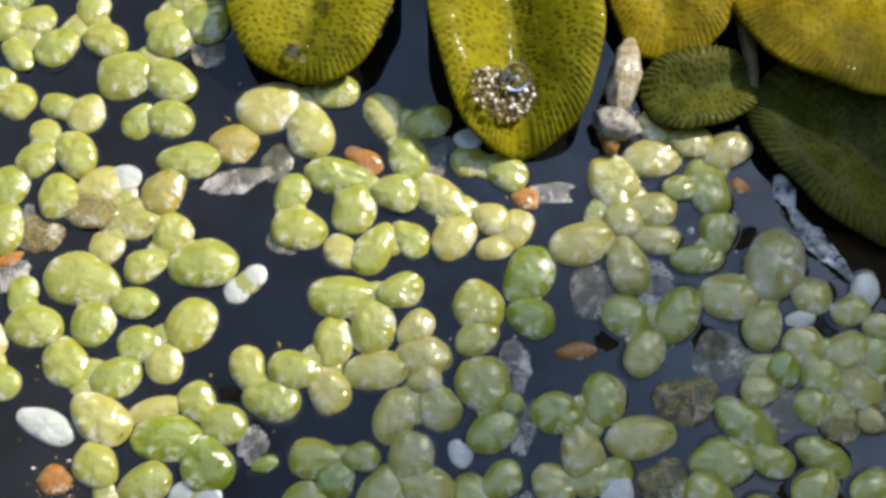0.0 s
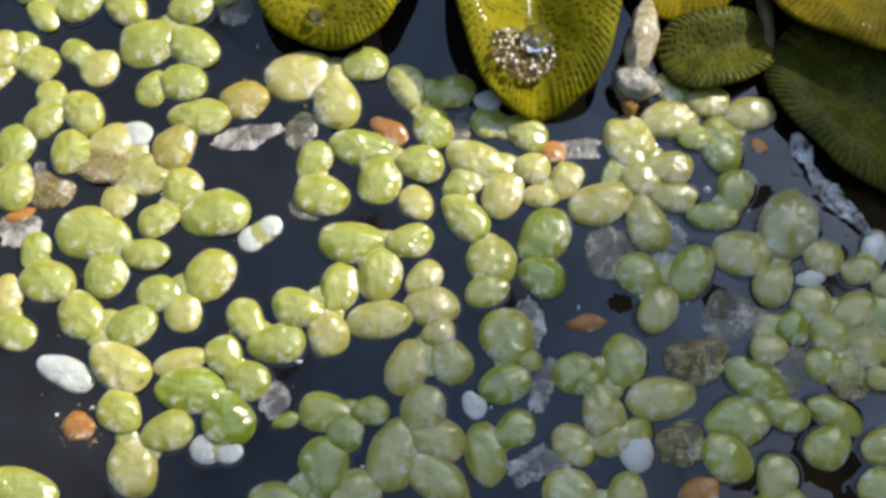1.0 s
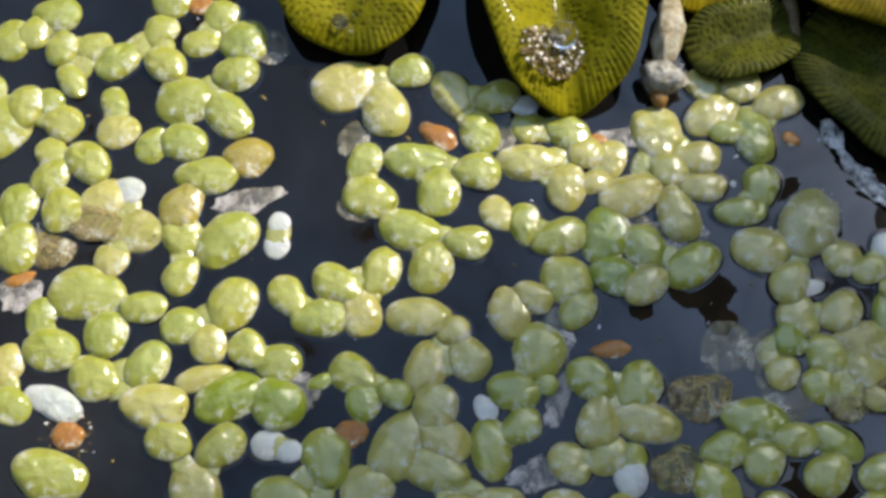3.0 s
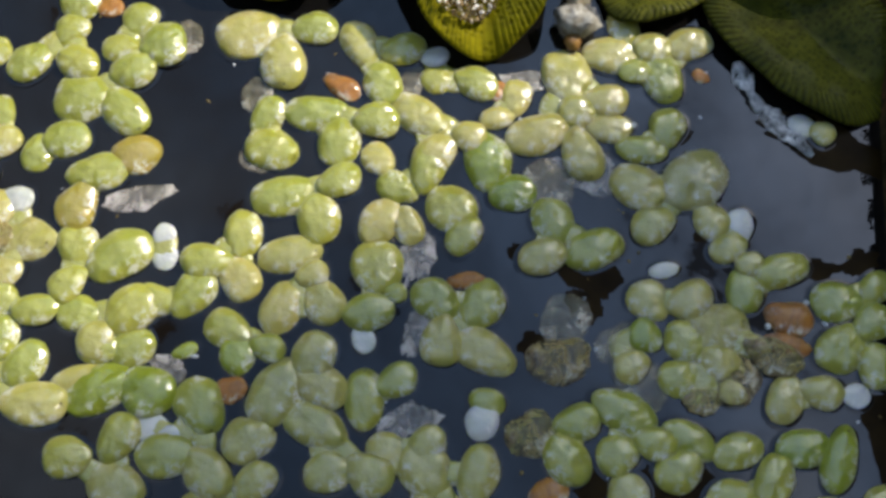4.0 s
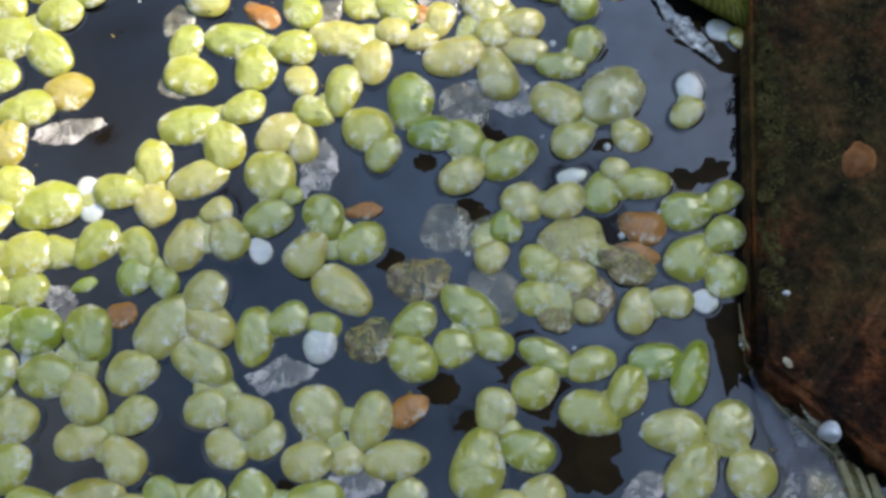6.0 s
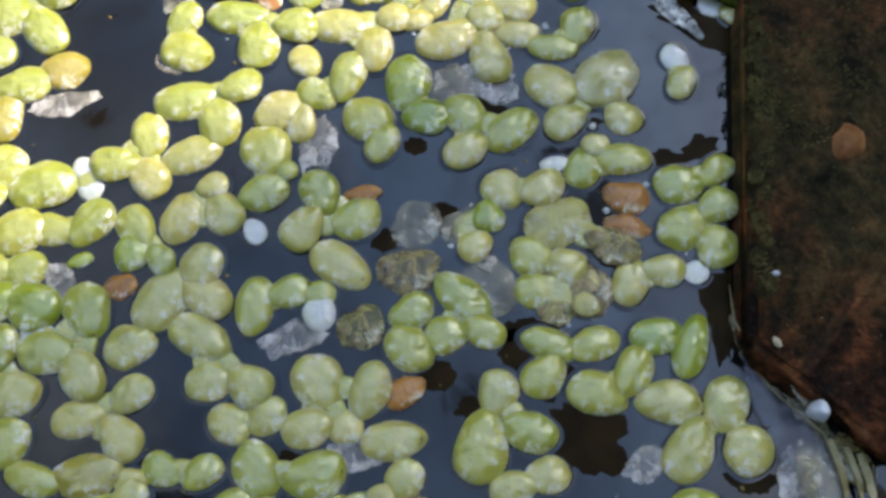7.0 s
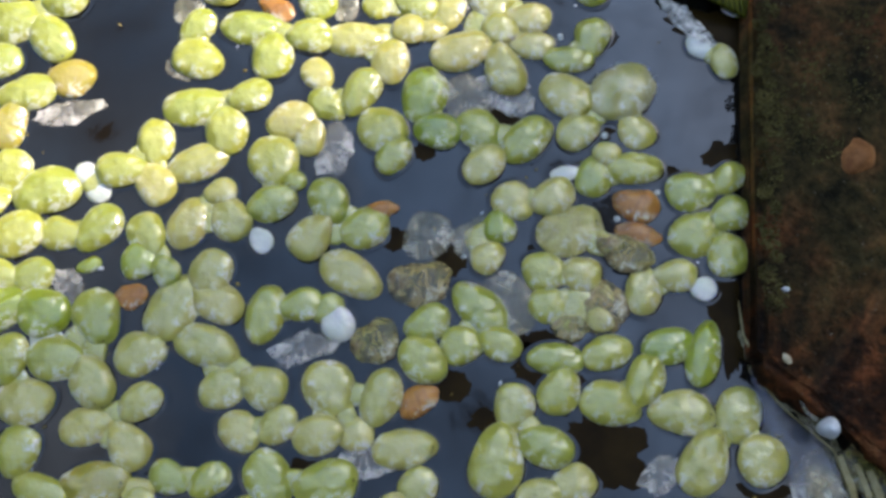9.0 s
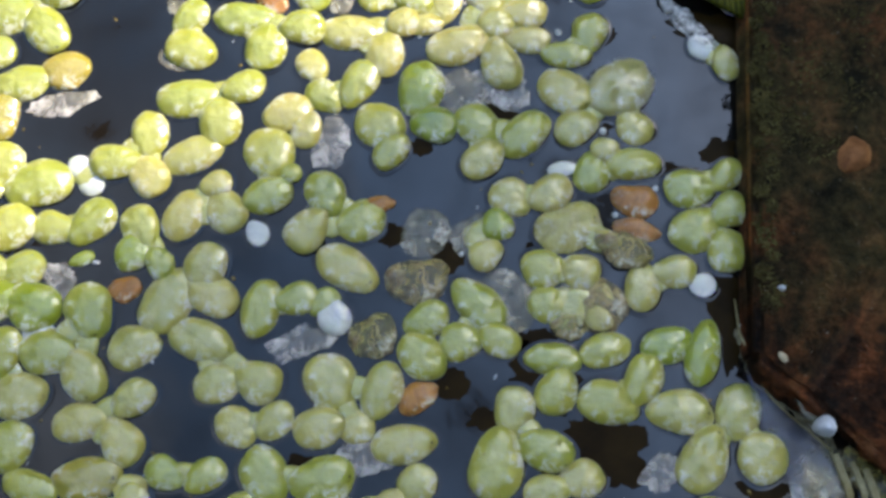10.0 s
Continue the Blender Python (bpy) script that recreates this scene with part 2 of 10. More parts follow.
SOIL = plain_material("pond_soil", (0.03, 0.025, 0.018), (0.06, 0.05, 0.035), 40, 0.95, 0.8, 0.004)
MOSS = plain_material("moss_green", (0.026, 0.021, 0.008), (0.105, 0.088, 0.028), 420, 0.8, 0.3)
SHELL = plain_material("bead_white", (0.413, 0.427, 0.450), (0.562, 0.570, 0.585), 900, 0.3)
TAN = plain_material("tan_stone", (0.10, 0.036, 0.011), (0.27, 0.125, 0.045), 500, 0.6)
# Film gaps: their dark reflection is put into the colour, gloss nearly off.
FROND["x"] = plain_material("dark_gap_paint", (0.008, 0.0045, 0.0012), (0.020, 0.012, 0.003), 300, 0.3, 0.0, 0.0)
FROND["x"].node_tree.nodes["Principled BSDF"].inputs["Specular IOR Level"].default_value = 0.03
# Dark skin of the unseen walls and rim added to dim sky and reflections.
DARK_SURROUND = plain_material("dark_surround", (0.008, 0.009, 0.004), (0.040, 0.046, 0.018), 60, 0.9, 0.8, 0.006)
FOAM = plain_material("pale_wrinkled_film", (0.24, 0.23, 0.21), (0.90, 0.88, 0.84), 1300, 0.12, 1.0, 0.0006, 0.85)
ALGAE = plain_material("pale_algae", (0.08, 0.066, 0.028), (0.27, 0.24, 0.15), 1200, 0.5, 0.8, 0.0003, 0.8)
MEMBRANE = plain_material("drowned_membrane", (0.08, 0.085, 0.115), (0.25, 0.26, 0.31), 500, 0.2, 0.5, 0.0002, 0.2)
STRAW = plain_material("bleached_straw", (0.16, 0.125, 0.045), (0.36, 0.31, 0.17), 700, 0.5, 0.6, 0.0002)
FUZZ = plain_material("grey_fuzz", (0.24, 0.21, 0.16), (0.52, 0.49, 0.42), 1600, 0.6, 1.0, 0.0005)
RIB = plain_material("midrib_brown", (0.10, 0.07, 0.015), (0.24, 0.17, 0.05), 900, 0.25)


# ---- mesh helpers ----
def mesh_object(name, verts, faces, mat, parent=None, label="", smooth=True):
    me = bpy.data.meshes.new(name)
    me.from_pydata(verts, [], faces)
    me.materials.append(mat)
    if smooth:
        me.polygons.foreach_set("use_smooth", [True] * len(me.polygons))
    me.update()
    ob = new(name, me)
    if parent:
        ob.parent = parent
    if label:
        ob["label"] = label
    return ob


def part(name, bm, mat, parent, label="", smooth=True):
    bmesh.ops.recalc_face_normals(bm, faces=bm.faces)
    me = bpy.data.meshes.new(name)
    bm.to_mesh(me)
    bm.free()
    me.materials.append(mat)
    me.polygons.foreach_set("use_smooth", [smooth] * len(me.polygons))
    ob = new(name, me)
    if parent:
        ob.parent = parent
    if label:
        ob["label"] = label
    return ob


def pad(rng, length, width, height, egg=0.1, wobble=0.03, crumple=0.0, point=0.0, steps=30):
    """A floating pad: rounded outline, domed top, rim curling into the water, closed below. Metres."""
    prof = ((0.0, 1.0), (0.26, 0.955), (0.47, 0.86), (0.65, 0.72), (0.79, 0.55), (0.90, 0.36), (0.965, 0.18), (1.0, 0.02), (0.99, -0.14), (0.93, -0.35))
    ph = [rng.uniform(0, 6.28) for _ in range(4)]
    off = Vector((rng.uniform(0, 90), rng.uniform(0, 90), 0))
    verts, faces = [(0, 0, height)], []
    for s, z in prof[1:]:
        for i in range(steps):
            a = 2 * math.pi * i / steps
            w = 1 + wobble * (math.sin(2 * a + ph[0]) * 0.5 + math.sin(3 * a + ph[1]) * 0.7 + math.sin(5 * a + ph[2]) * 0.35)
            if crumple:
                w *= 1 + crumple * (0.8 * noise.noise(Vector((math.cos(a) * 1.3, math.sin(a) * 1.3, 0)) + off) + 0.45 * noise.noise(Vector((math.cos(a) * 3.5, math.sin(a) * 3.5, 4)) + off))
            tip = 1 + point * max(0.0, math.cos(a)) ** 8
            x = length / 2 * math.cos(a) * s * w * tip
            y = width / 2 * math.sin(a) * s * w * (1 + egg * math.cos(a))
            zz = z * height
            zz += height * ((0.2 + crumple * 1.1) * noise.noise(Vector((x * 1100, y * 1100, 0)) + off) + 0.16 * noise.noise(Vector((x * 2300, y * 2300, 5)) + off)) * (1 if z > 0 else 0.2)
            verts.append((x, y, zz))
    n = len(prof) - 1
    for i in range(steps):
        faces.append((0, 1 + i, 1 + (i + 1) % steps))
    for r in range(n - 1):
        for i in range(steps):
            a, b = 1 + r * steps + i, 1 + r * steps + (i + 1) % steps
            faces.append((a, a + steps, b + steps, b))
    faces.append(tuple(1 + (n - 1) * steps + i for i in reversed(range(steps))))
    lip = []
    for i in range(steps):  # the water drawn up round the rim
        x, y, _ = verts[1 + (len(prof) - 4) * steps + i]
        lip.append((x, y))
    return verts, faces, lip


def water_rim(lip, parent, lift):
    verts, faces, n = [], [], len(lip)
    reach = 1.0 / max(0.0008, sum(math.hypot(x, y) for x, y in lip) / n)
    for grow, z in ((-0.00004, 0.05), (0.00003, 0.03), (0.00009, 0.016), (0.00016, 0.007), (0.00026, 0.002)):
        verts += [(x * (1 + grow * reach), y * (1 + grow * reach), (z - lift) * MM) for x, y in lip]
    for r in range(4):
        for i in range(n):
            a, c = r * n + i, r * n + (i + 1) % n
            faces.append((a, a + n, c + n, c))
    mesh_object("water_rim", verts, faces, WATER, parent, "clear water drawn up round the frond")


SHAPE = {  # height, wobble, crumple, point
    "y": (0.64, 0.042, 0, 0), "g": (0.64, 0.042, 0, 0), "p": (0.6, 0.042, 0, 0), "h": (0.7, 0.035, 0.05, 0), "k": (0.58, 0.055, 0, 0.06),
    "v": (0.38, 0.05, 0.08, 0), "b": (0.9, 0.02, 0, 0), "w": (0.45, 0.03, 0.02, 0), "t": (0.22, 0.05, 0.16, 0), "m": (0.4, 0.06, 0.16, 0), "o": (0.5, 0.05, 0.10, 0.05), "d": (0.14, 0.06, 0.5, 0), "n": (0.48, 0.03, 0, 0), "x": (0.02, 0.16, 0.22, 0)}


def ragged(rng, length, width, steps=120):
    """A flat opening with a notched, ragged outline. Metres."""
    off = Vector((rng.uniform(0, 90), rng.uniform(0, 90), 0))
    rim = []
    for i in range(steps):
        a = 2 * math.pi * i / steps
        c = Vector((math.cos(a), math.sin(a), 0))
        w = 1 + 0.45 * noise.noise(c * 1.3 + off) + 0.20 * noise.noise(c * 3.6 + off) + 0.09 * noise.noise(c * 12.0 + off)
        rim.append((length / 2 * c.x * w, width / 2 * c.y * w, 0.0))
    verts = [(0, 0, 0.000012)] + [(x * 0.6, y * 0.6, 0.000012) for x, y, _ in rim] + rim
    faces = [(0, 1 + i, 1 + (i + 1) % steps) for i in range(steps)]
    faces += [(1 + i, 1 + steps + i, 1 + steps + (i + 1) % steps, 1 + (i + 1) % steps) for i in range(steps)]
    return verts, faces


def floater(name, label, category, group, seed, pieces):
    """A floating plant or scrap: an Empty with one mesh per frond. pieces: x, y, length, width (mm), turn (degrees), skin."""
    rng = random.Random(seed)
    top = tagged(new(name), label, category, group)
    top.empty_display_size = 0.002
    piece = {"duckweed": "frond", "seed_scale": "scale", "torn_film": "film_piece", "pebble": "stone", "petal": "petal_blade", "water_gap": "gap", "air_bubble": "bubble_film", "leaflet": "blade"}[name]
    for i, (x, y, length, width, turn, skin) in enumerate(pieces):
        h, wob, cr, pt = SHAPE[skin]
        size = 0.5 * (length + width) / 3.4
        inward = -(x * math.cos(radians(turn)) + y * math.sin(radians(turn))) / max(0.3, math.hypot(x, y))
        egg = -rng.uniform(0.10, 0.22) * inward if abs(inward) > 0.4 and skin in "yghkpv" else rng.uniform(-0.1, 0.14)  # narrow end to the joint
        if skin == "n":
            length *= 1.25
        v, f, lip = pad(rng, length * MM, width * MM, h * min(size, 1.15) * MM, egg, wob, cr, pt, 40 if cr else 30)
        if skin == "x":
            v, f = ragged(rng, length * MM, width * MM)
        ob = mesh_object("node" if skin == "n" else piece, v, f, FROND[skin], top)
        lift = 0.02 + 0.16 * (i % 3) * (skin not in "tdxn")
        ob.matrix_basis = pose(x * MM, y * MM, lift * MM, rng.uniform(-2.5, 2.5), rng.uniform(-2.5, 2.5), turn)
        if skin in "yghkpvw":
            water_rim(lip, ob, lift)
        if skin == "x":
            ob.matrix_basis = pose(x * MM, y * MM, 0.006 * MM, 0, 0, turn)
        if skin == "h":
            fuzz(ob, rng, length, width)
    return top


def fuzz(frond, rng, length, width):
    """Short pale hairs of mould round a frond's rim."""
    verts, faces = [], []
    for i in range(150):
        a = rng.uniform(0, 2 * math.pi)
        s = rng.uniform(0.75, 1.0)
        p = Vector((length / 2 * math.cos(a) * s, width / 2 * math.sin(a) * s, 0.45 * (1.15 - s)))
        d = Vector((math.cos(a + rng.uniform(-0.5, 0.5)), math.sin(a + rng.uniform(-0.5, 0.5)), rng.uniform(0.2, 0.9))) * rng.uniform(0.12, 0.34)
        q = d.cross(Vector((0, 0, 1))).normalized() * 0.035
        k = len(verts)
        verts += [tuple((p + q) * MM), tuple((p - q) * MM), tuple((p + Vector((0, 0, 0.06))) * MM), tuple((p + d) * MM)]
        faces += [(k, k + 1, k + 3), (k + 1, k + 2, k + 3), (k + 2, k, k + 3)]
    mesh_object("fuzz", verts, faces, FROND["w"], frond, "short white mould hairs")


# ---- setting ----
def sheet(name, size, z, mat, n=1):
    v = [(-size + 2 * size * i / n, -size + 2 * size * j / n, z) for j in range(n + 1) for i in range(n + 1)]
    f = [(j * (n + 1) + i, j * (n + 1) + i + 1, (j + 1) * (n + 1) + i + 1, (j + 1) * (n + 1) + i) for j in range(n) for i in range(n)]
    return mesh_object(name, v, f, mat)


def pool():
    """The round sheet of water inside the rim."""
    seg, radii = 96, (0.05, 0.12, 0.21, 0.302)
    verts = [(0, 0, 0)] + [(r * math.cos(2 * math.pi * i / seg), r * math.sin(2 * math.pi * i / seg), 0) for r in radii for i in range(seg)]
    faces = [(0, 1 + i, 1 + (i + 1) % seg) for i in range(seg)]
    for k in range(len(radii) - 1):
        a = 1 + k * seg
        faces += [(a + i, a + seg + i, a + seg + (i + 1) % seg, a + (i + 1) % seg) for i in range(seg)]
    return mesh_object("water", verts, faces, WATER)


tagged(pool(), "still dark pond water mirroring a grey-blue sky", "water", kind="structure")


def block(name, length, depth, height, chamfer, below, mat, detail, rough, edge):
    """A worn brick: rectangle in plan with one cut corner, rounded edges and a rough, pitted skin. Metres; the cut corner is near the origin."""
    bm = bmesh.new()
    plan = [(0, chamfer), (chamfer * 1.25, 0), (depth, -chamfer * 0.55), (depth, length), (0.0012, length)]
    low = [bm.verts.new((x, y, -below)) for x, y in plan]
    high = [bm.verts.new((x, y, height)) for x, y in plan]
    bm.faces.new(high)
    bm.faces.new(list(reversed(low)))
    for i in range(len(plan)):
        j = (i + 1) % len(plan)
        bm.faces.new((low[i], low[j], high[j], high[i]))
    bmesh.ops.recalc_face_normals(bm, faces=bm.faces)
    bmesh.ops.bevel(bm, geom=[e for e in bm.edges], offset=edge, segments=3, affect="EDGES")
    bmesh.ops.triangulate(bm, faces=bm.faces)
    for _ in range(10):
        longest = [e for e in bm.edges if e.calc_length() > detail and max(v.co.y for v in e.verts) < 0.05 and min(v.co.x for v in e.verts) < 0.02]
        if not longest:
            break
        bmesh.ops.subdivide_edges(bm, edges=longest, cuts=1, use_grid_fill=False)
        bmesh.ops.triangulate(bm, faces=bm.faces)
    bm.normal_update()
    for v in bm.verts:
        p = v.co * 260
        d = noise.fractal(p, 1.0, 2.0, 4) * rough + noise.noise(v.co * 1300) * rough * 0.35
        v.co += v.normal * d
    return part(name, bm, mat, None)


brick = tagged(new("brick"), "dark wet red-brown brick with moss standing in the pond", "brick")
body = block("brick_body", 0.085, 0.06, 2.8 * MM, 6.5 * MM, 30 * MM, BRICK, 0.0008, 0.0007, 0.0005)
body.parent = brick
brick.matrix_basis = pose(20.4 * MM, -1.2 * MM, 0, 0, 0, -3)
body["label"] = "pitted red-brown brick with dark grime"


def shade_wall():
    """Unseen added wall end, beyond the rim between pond and sun, casting the shade."""
    face, tall, run = 0.46, 0.95, 0.83
    end = 21.8 * MM + (face - -10 * MM) * math.tan(radians(SUN_AZ))
    bm = bmesh.new()
    bmesh.ops.create_cube(bm, size=1.0, matrix=Matrix.Translation((face + 0.03, end - run / 2, tall / 2 - 0.05)) @ Matrix.Diagonal((0.06, run, tall + 0.1, 1)))
    bmesh.ops.bevel(bm, geom=list(bm.edges), offset=0.002, segments=2, affect="EDGES")
    ob = part("unseen_wall_east", bm, STONE, None)
    tagged(ob, "added grey-brown wall out of view that shades the pond", "wall", kind="structure")


shade_wall()


def unseen_wall(name, label, cx, cy, sx, sy, tall):
    """A rough dark wall added out of view to dim side skylight on the fronds."""
    bm = bmesh.new()
    bmesh.ops.create_cube(bm, size=1.0, matrix=Matrix.Translation((cx, cy, tall / 2 - 0.05)) @ Matrix.Diagonal((sx, sy, tall + 0.1, 1)))
    bmesh.ops.bevel(bm, geom=list(bm.edges), offset=0.006, segments=2, affect="EDGES")
    tagged(part(name, bm, DARK_SURROUND, None), label, "wall", kind="structure")


unseen_wall("unseen_wall_south", "added dark wall out of view south of the pond", -0.035, -0.44, 0.985, 0.12, 0.72)
unseen_wall("unseen_wall_west", "added dark wall out of view west of the pond", -0.46, 0.2, 0.12, 1.15, 0.36)


def unseen_rim():
    """A round dark rim added out of view to darken low reflections, and the ground it stands on."""
    seg, verts, faces = 120, [], []
    prof = ((0.300, -0.06), (0.298, 0.10), (0.301, 0.205), (0.312, 0.222), (0.345, 0.222), (0.356, 0.205), (0.36, -0.06))
    for r, z in prof:
        for i in range(seg):
            a = 2 * math.pi * i / seg
            k = 1 + 0.02 * noise.noise(Vector((math.cos(a) * 9, math.sin(a) * 9, z * 30)))
            verts.append((r * k * math.cos(a), r * k * math.sin(a), z * (1 + 0.04 * noise.noise(Vector((math.cos(a) * 14, math.sin(a) * 14, 3))))))
    for row in range(len(prof) - 1):
        for i in range(seg):
            j = (i + 1) % seg
            faces.append((row * seg + i, row * seg + j, (row + 1) * seg + j, (row + 1) * seg + i))
    tagged(mesh_object("unseen_wall_round", verts, faces, DARK_SURROUND), "added dark rim out of view round the pond water", "wall", kind="structure")
    tagged(sheet("ground", 40.0, -0.05, SOIL, 8), "dark garden soil round the pond", "ground", kind="structure")


unseen_rim()


# ---- floating fern ----
def fern_leaf(parent, rng, x, y, z, length, width, turn, mat, fold=0.22, dome=0.9, droop=0.0, label="", flat=1.0, ribs=0.035, taper=0.04):
    """One oval fern leaf: a thin shell folded along its midrib with rolled edges, ridged across near the rim. mm and degrees."""
    count = int(math.pi * (length + width) / 2 / 0.46)  # ridges round the rim
    rings, seg = 24, count * 6
    off = Vector((rng.uniform(0, 50), rng.uniform(0, 50), 0))
    pts, rib, edge = [], [], []
    for r in range(rings + 1):
        s = (r / rings) ** 0.8
        rim = min(1.0, max(0.0, (s - 0.72) / 0.22))
        for i in range(seg):
            a = 2 * math.pi * i / seg
            w = 1 + 0.012 * math.sin(9 * a + off.x) + 0.015 * math.sin(4 * a + off.y)
            crest = 0.5 + 0.5 * math.sin(a * count + 1.2 * math.sin(5 * a + off.x) + 0.8 * math.sin(13 * a + off.y))
            px = length / 2 * math.cos(a) * s * w
            py = width / 2 * math.copysign(abs(math.sin(a)) ** 0.72, math.sin(a)) * s * w * (1 - taper * math.cos(a))
            pz = fold * math.sqrt(py * py + 0.2) - dome * s ** 5 - droop * (max(0.0, px) / length * 2) ** 2 * length * 0.25
            pz += ribs * (crest - 0.5) * rim * (1 - 0.6 * s ** 8)
            pz += 0.22 * noise.noise(Vector((px * 0.5, py * 0.5, 0)) + off)
            pts.append((px * MM, py * MM, pz * flat * MM))
            rib.append(crest)
            edge.append(rim * (0.32 if ribs < 0.08 else 0.65))
    n = len(pts)
    verts = pts + [(a, b, c - 0.22 * MM) for a, b, c in pts]
    faces = []
    for r in range(rings):
        for i in range(seg):
            a, b = r * seg + i, r * seg + (i + 1) % seg
            faces.append((a, a + seg, b + seg, b))
            faces.append((n + a, n + b, n + b + seg, n + a + seg))
    for i in range(seg):
        a, b = rings * seg + i, rings * seg + (i + 1) % seg
        faces.append((a, n + a, n + b, b))
    ob = mesh_object("leaf", verts, faces, mat, parent, label)
    for name, values in (("rib", rib), ("edge", edge)):
        ob.data.attributes.new(name, "FLOAT", "POINT").data.foreach_set("value", values + values)
    ob.matrix_basis = pose(x * MM, y * MM, z * MM, 0, 0, turn)
    return ob


def tube(path, radii, seg=10, crinkle=0.0):
    """A bmesh tube along a path, mm."""
    bm = bmesh.new()
    loops = []
    for k, (p, r) in enumerate(zip(path, radii)):
        a, b = Vector(path[max(0, k - 1)]), Vector(path[min(len(path) - 1, k + 1)])
        d = (b - a).normalized()
        u = d.cross(Vector((0, 0, 1))).normalized() if abs(d.z) < 0.95 else Vector((1, 0, 0))
        w = u.cross(d)
        loops.append([bm.verts.new((Vector(p) + (u * math.cos(t) + w * math.sin(t)) * r * (1 + crinkle * noise.noise(Vector((math.cos(t) * 2.2, math.sin(t) * 2.2, k * 0.7))))) * MM) for t in (2 * math.pi * i / seg for i in range(seg))])
    for l0, l1 in zip(loops, loops[1:]):
        for i in range(seg):
            bm.faces.new((l0[i], l0[(i + 1) % seg], l1[(i + 1) % seg], l1[i]))
    bm.faces.new(loops[0])
    bm.faces.new(loops[-1])
    return bm


fern = tagged(new("floating_fern"), "floating water fern with olive and dark green oval leaves", "water fern")
frng = random.Random(5)
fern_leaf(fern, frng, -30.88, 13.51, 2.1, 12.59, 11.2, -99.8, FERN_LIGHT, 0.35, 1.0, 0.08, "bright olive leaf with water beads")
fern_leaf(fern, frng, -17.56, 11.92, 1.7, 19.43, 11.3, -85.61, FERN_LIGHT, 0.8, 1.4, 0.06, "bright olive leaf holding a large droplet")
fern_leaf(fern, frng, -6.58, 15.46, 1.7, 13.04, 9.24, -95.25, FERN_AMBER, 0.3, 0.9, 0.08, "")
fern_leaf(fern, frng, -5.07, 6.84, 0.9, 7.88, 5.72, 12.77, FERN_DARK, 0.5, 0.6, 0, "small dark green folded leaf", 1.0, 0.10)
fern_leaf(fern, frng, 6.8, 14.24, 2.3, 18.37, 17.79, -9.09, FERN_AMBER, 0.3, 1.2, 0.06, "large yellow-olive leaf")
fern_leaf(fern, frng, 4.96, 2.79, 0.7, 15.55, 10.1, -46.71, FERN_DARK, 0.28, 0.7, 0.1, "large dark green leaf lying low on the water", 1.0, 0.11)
part("stem", tube([(-3.91, 22.89, 0.3), (-2.26, 16.34, 0.6), (-1.55, 11.95, 0.7), (-1.28, 8.58, 0.7), (-1.31, 5.51, 0.2), (-1.37, 3.28, -0.3)], [0.7, 0.7, 0.6, 0.45, 0.25, 0.12]), STEM, fern, "pale brown creeping stem")
part("stem", tube([(-1.48, 12.43, 0.6), (-5.02, 16.34, 0.6), (-10.38, 19.09, 0.5), (-17.48, 22.75, 0.5), (-28.04, 25.56, 0.5)], [0.5, 0.6, 0.6, 0.6, 0.5]), STEM, fern, "pale brown creeping stem")


def droplet(x, y, z, r, squash=0.75, skin=GLASS):
    bm = bmesh.new()
    bmesh.ops.create_uvsphere(bm, u_segments=28, v_segments=16, radius=r * MM, matrix=Matrix.Diagonal((1, 1, squash, 1)))
    top = tagged(new("water_droplet"), "clear round water droplet lying on a fern leaf", "droplet", "droplets on the fern")
    part("bead", bm, skin, top)
    return top, pose(x * MM, y * MM, z * MM)


def froth(x, y, z, spread, count):
    """Tiny bubbles added for a wide droplet's sparkle beside the large droplet; each bubble a low bead."""
    rng = random.Random(21)
    top = tagged(new("bubble_patch"), "patch of tiny bubbles standing for a wide droplet's sparkle on a fern leaf", "bubbles", kind="stuff")
    bm = bmesh.new()
    for _ in range(count):
        a, d = rng.uniform(0, 6.28), spread * math.sqrt(rng.random())
        r = 0.05 + 0.13 * rng.random() ** 2
        bmesh.ops.create_icosphere(bm, subdivisions=2, radius=r * MM, matrix=Matrix.Translation((d * math.cos(a) * MM, d * math.sin(a) * 0.85 * MM, (0.72 * math.sqrt((d * math.cos(a) - 0.95) ** 2 + 0.2) + rng.uniform(-0.1, 0.12)) * MM)))
    part("bubbles", bm, FROTH, top)
    return top, pose(x * MM, y * MM, z * MM)


beads = [
    froth(-18.28, 5.72, 1.98, 2.2, 620),
    droplet(-17.44, 6.7, 3.3, 0.95, 0.85),
    droplet(-32, 9.03, 2.3, 0.55, 0.6),
    droplet(-15.74, 11.82, 2.5, 0.75, 0.6),
    droplet(-14.99, 11.97, 2.6, 0.35, 0.7),
    droplet(1.17, 10.06, 1.5, 0.5, 0.6),
    droplet(-21.57, 11.64, 3.2, 0.3, 0.7),
    droplet(-30.24, 12.5, 2.4, 0.3, 0.7),
]


# ---- dry husk beside the fern ----
husk = tagged(new("dry_bud"), "pale dry papery bud with a fuzzy collar and amber base", "bud")
part("bud_body", tube([(-9.44, 10.42, 1.2), (-9.74, 9.33, 1.3), (-10.13, 7.84, 1.4), (-10.32, 6.66, 1.3), (-10.48, 5.74, 1.1), (-10.62, 5.22, 0.9)], [0.35, 0.72, 1.02, 1.0, 0.72, 0.5], 30, 0.4), HUSK, husk)
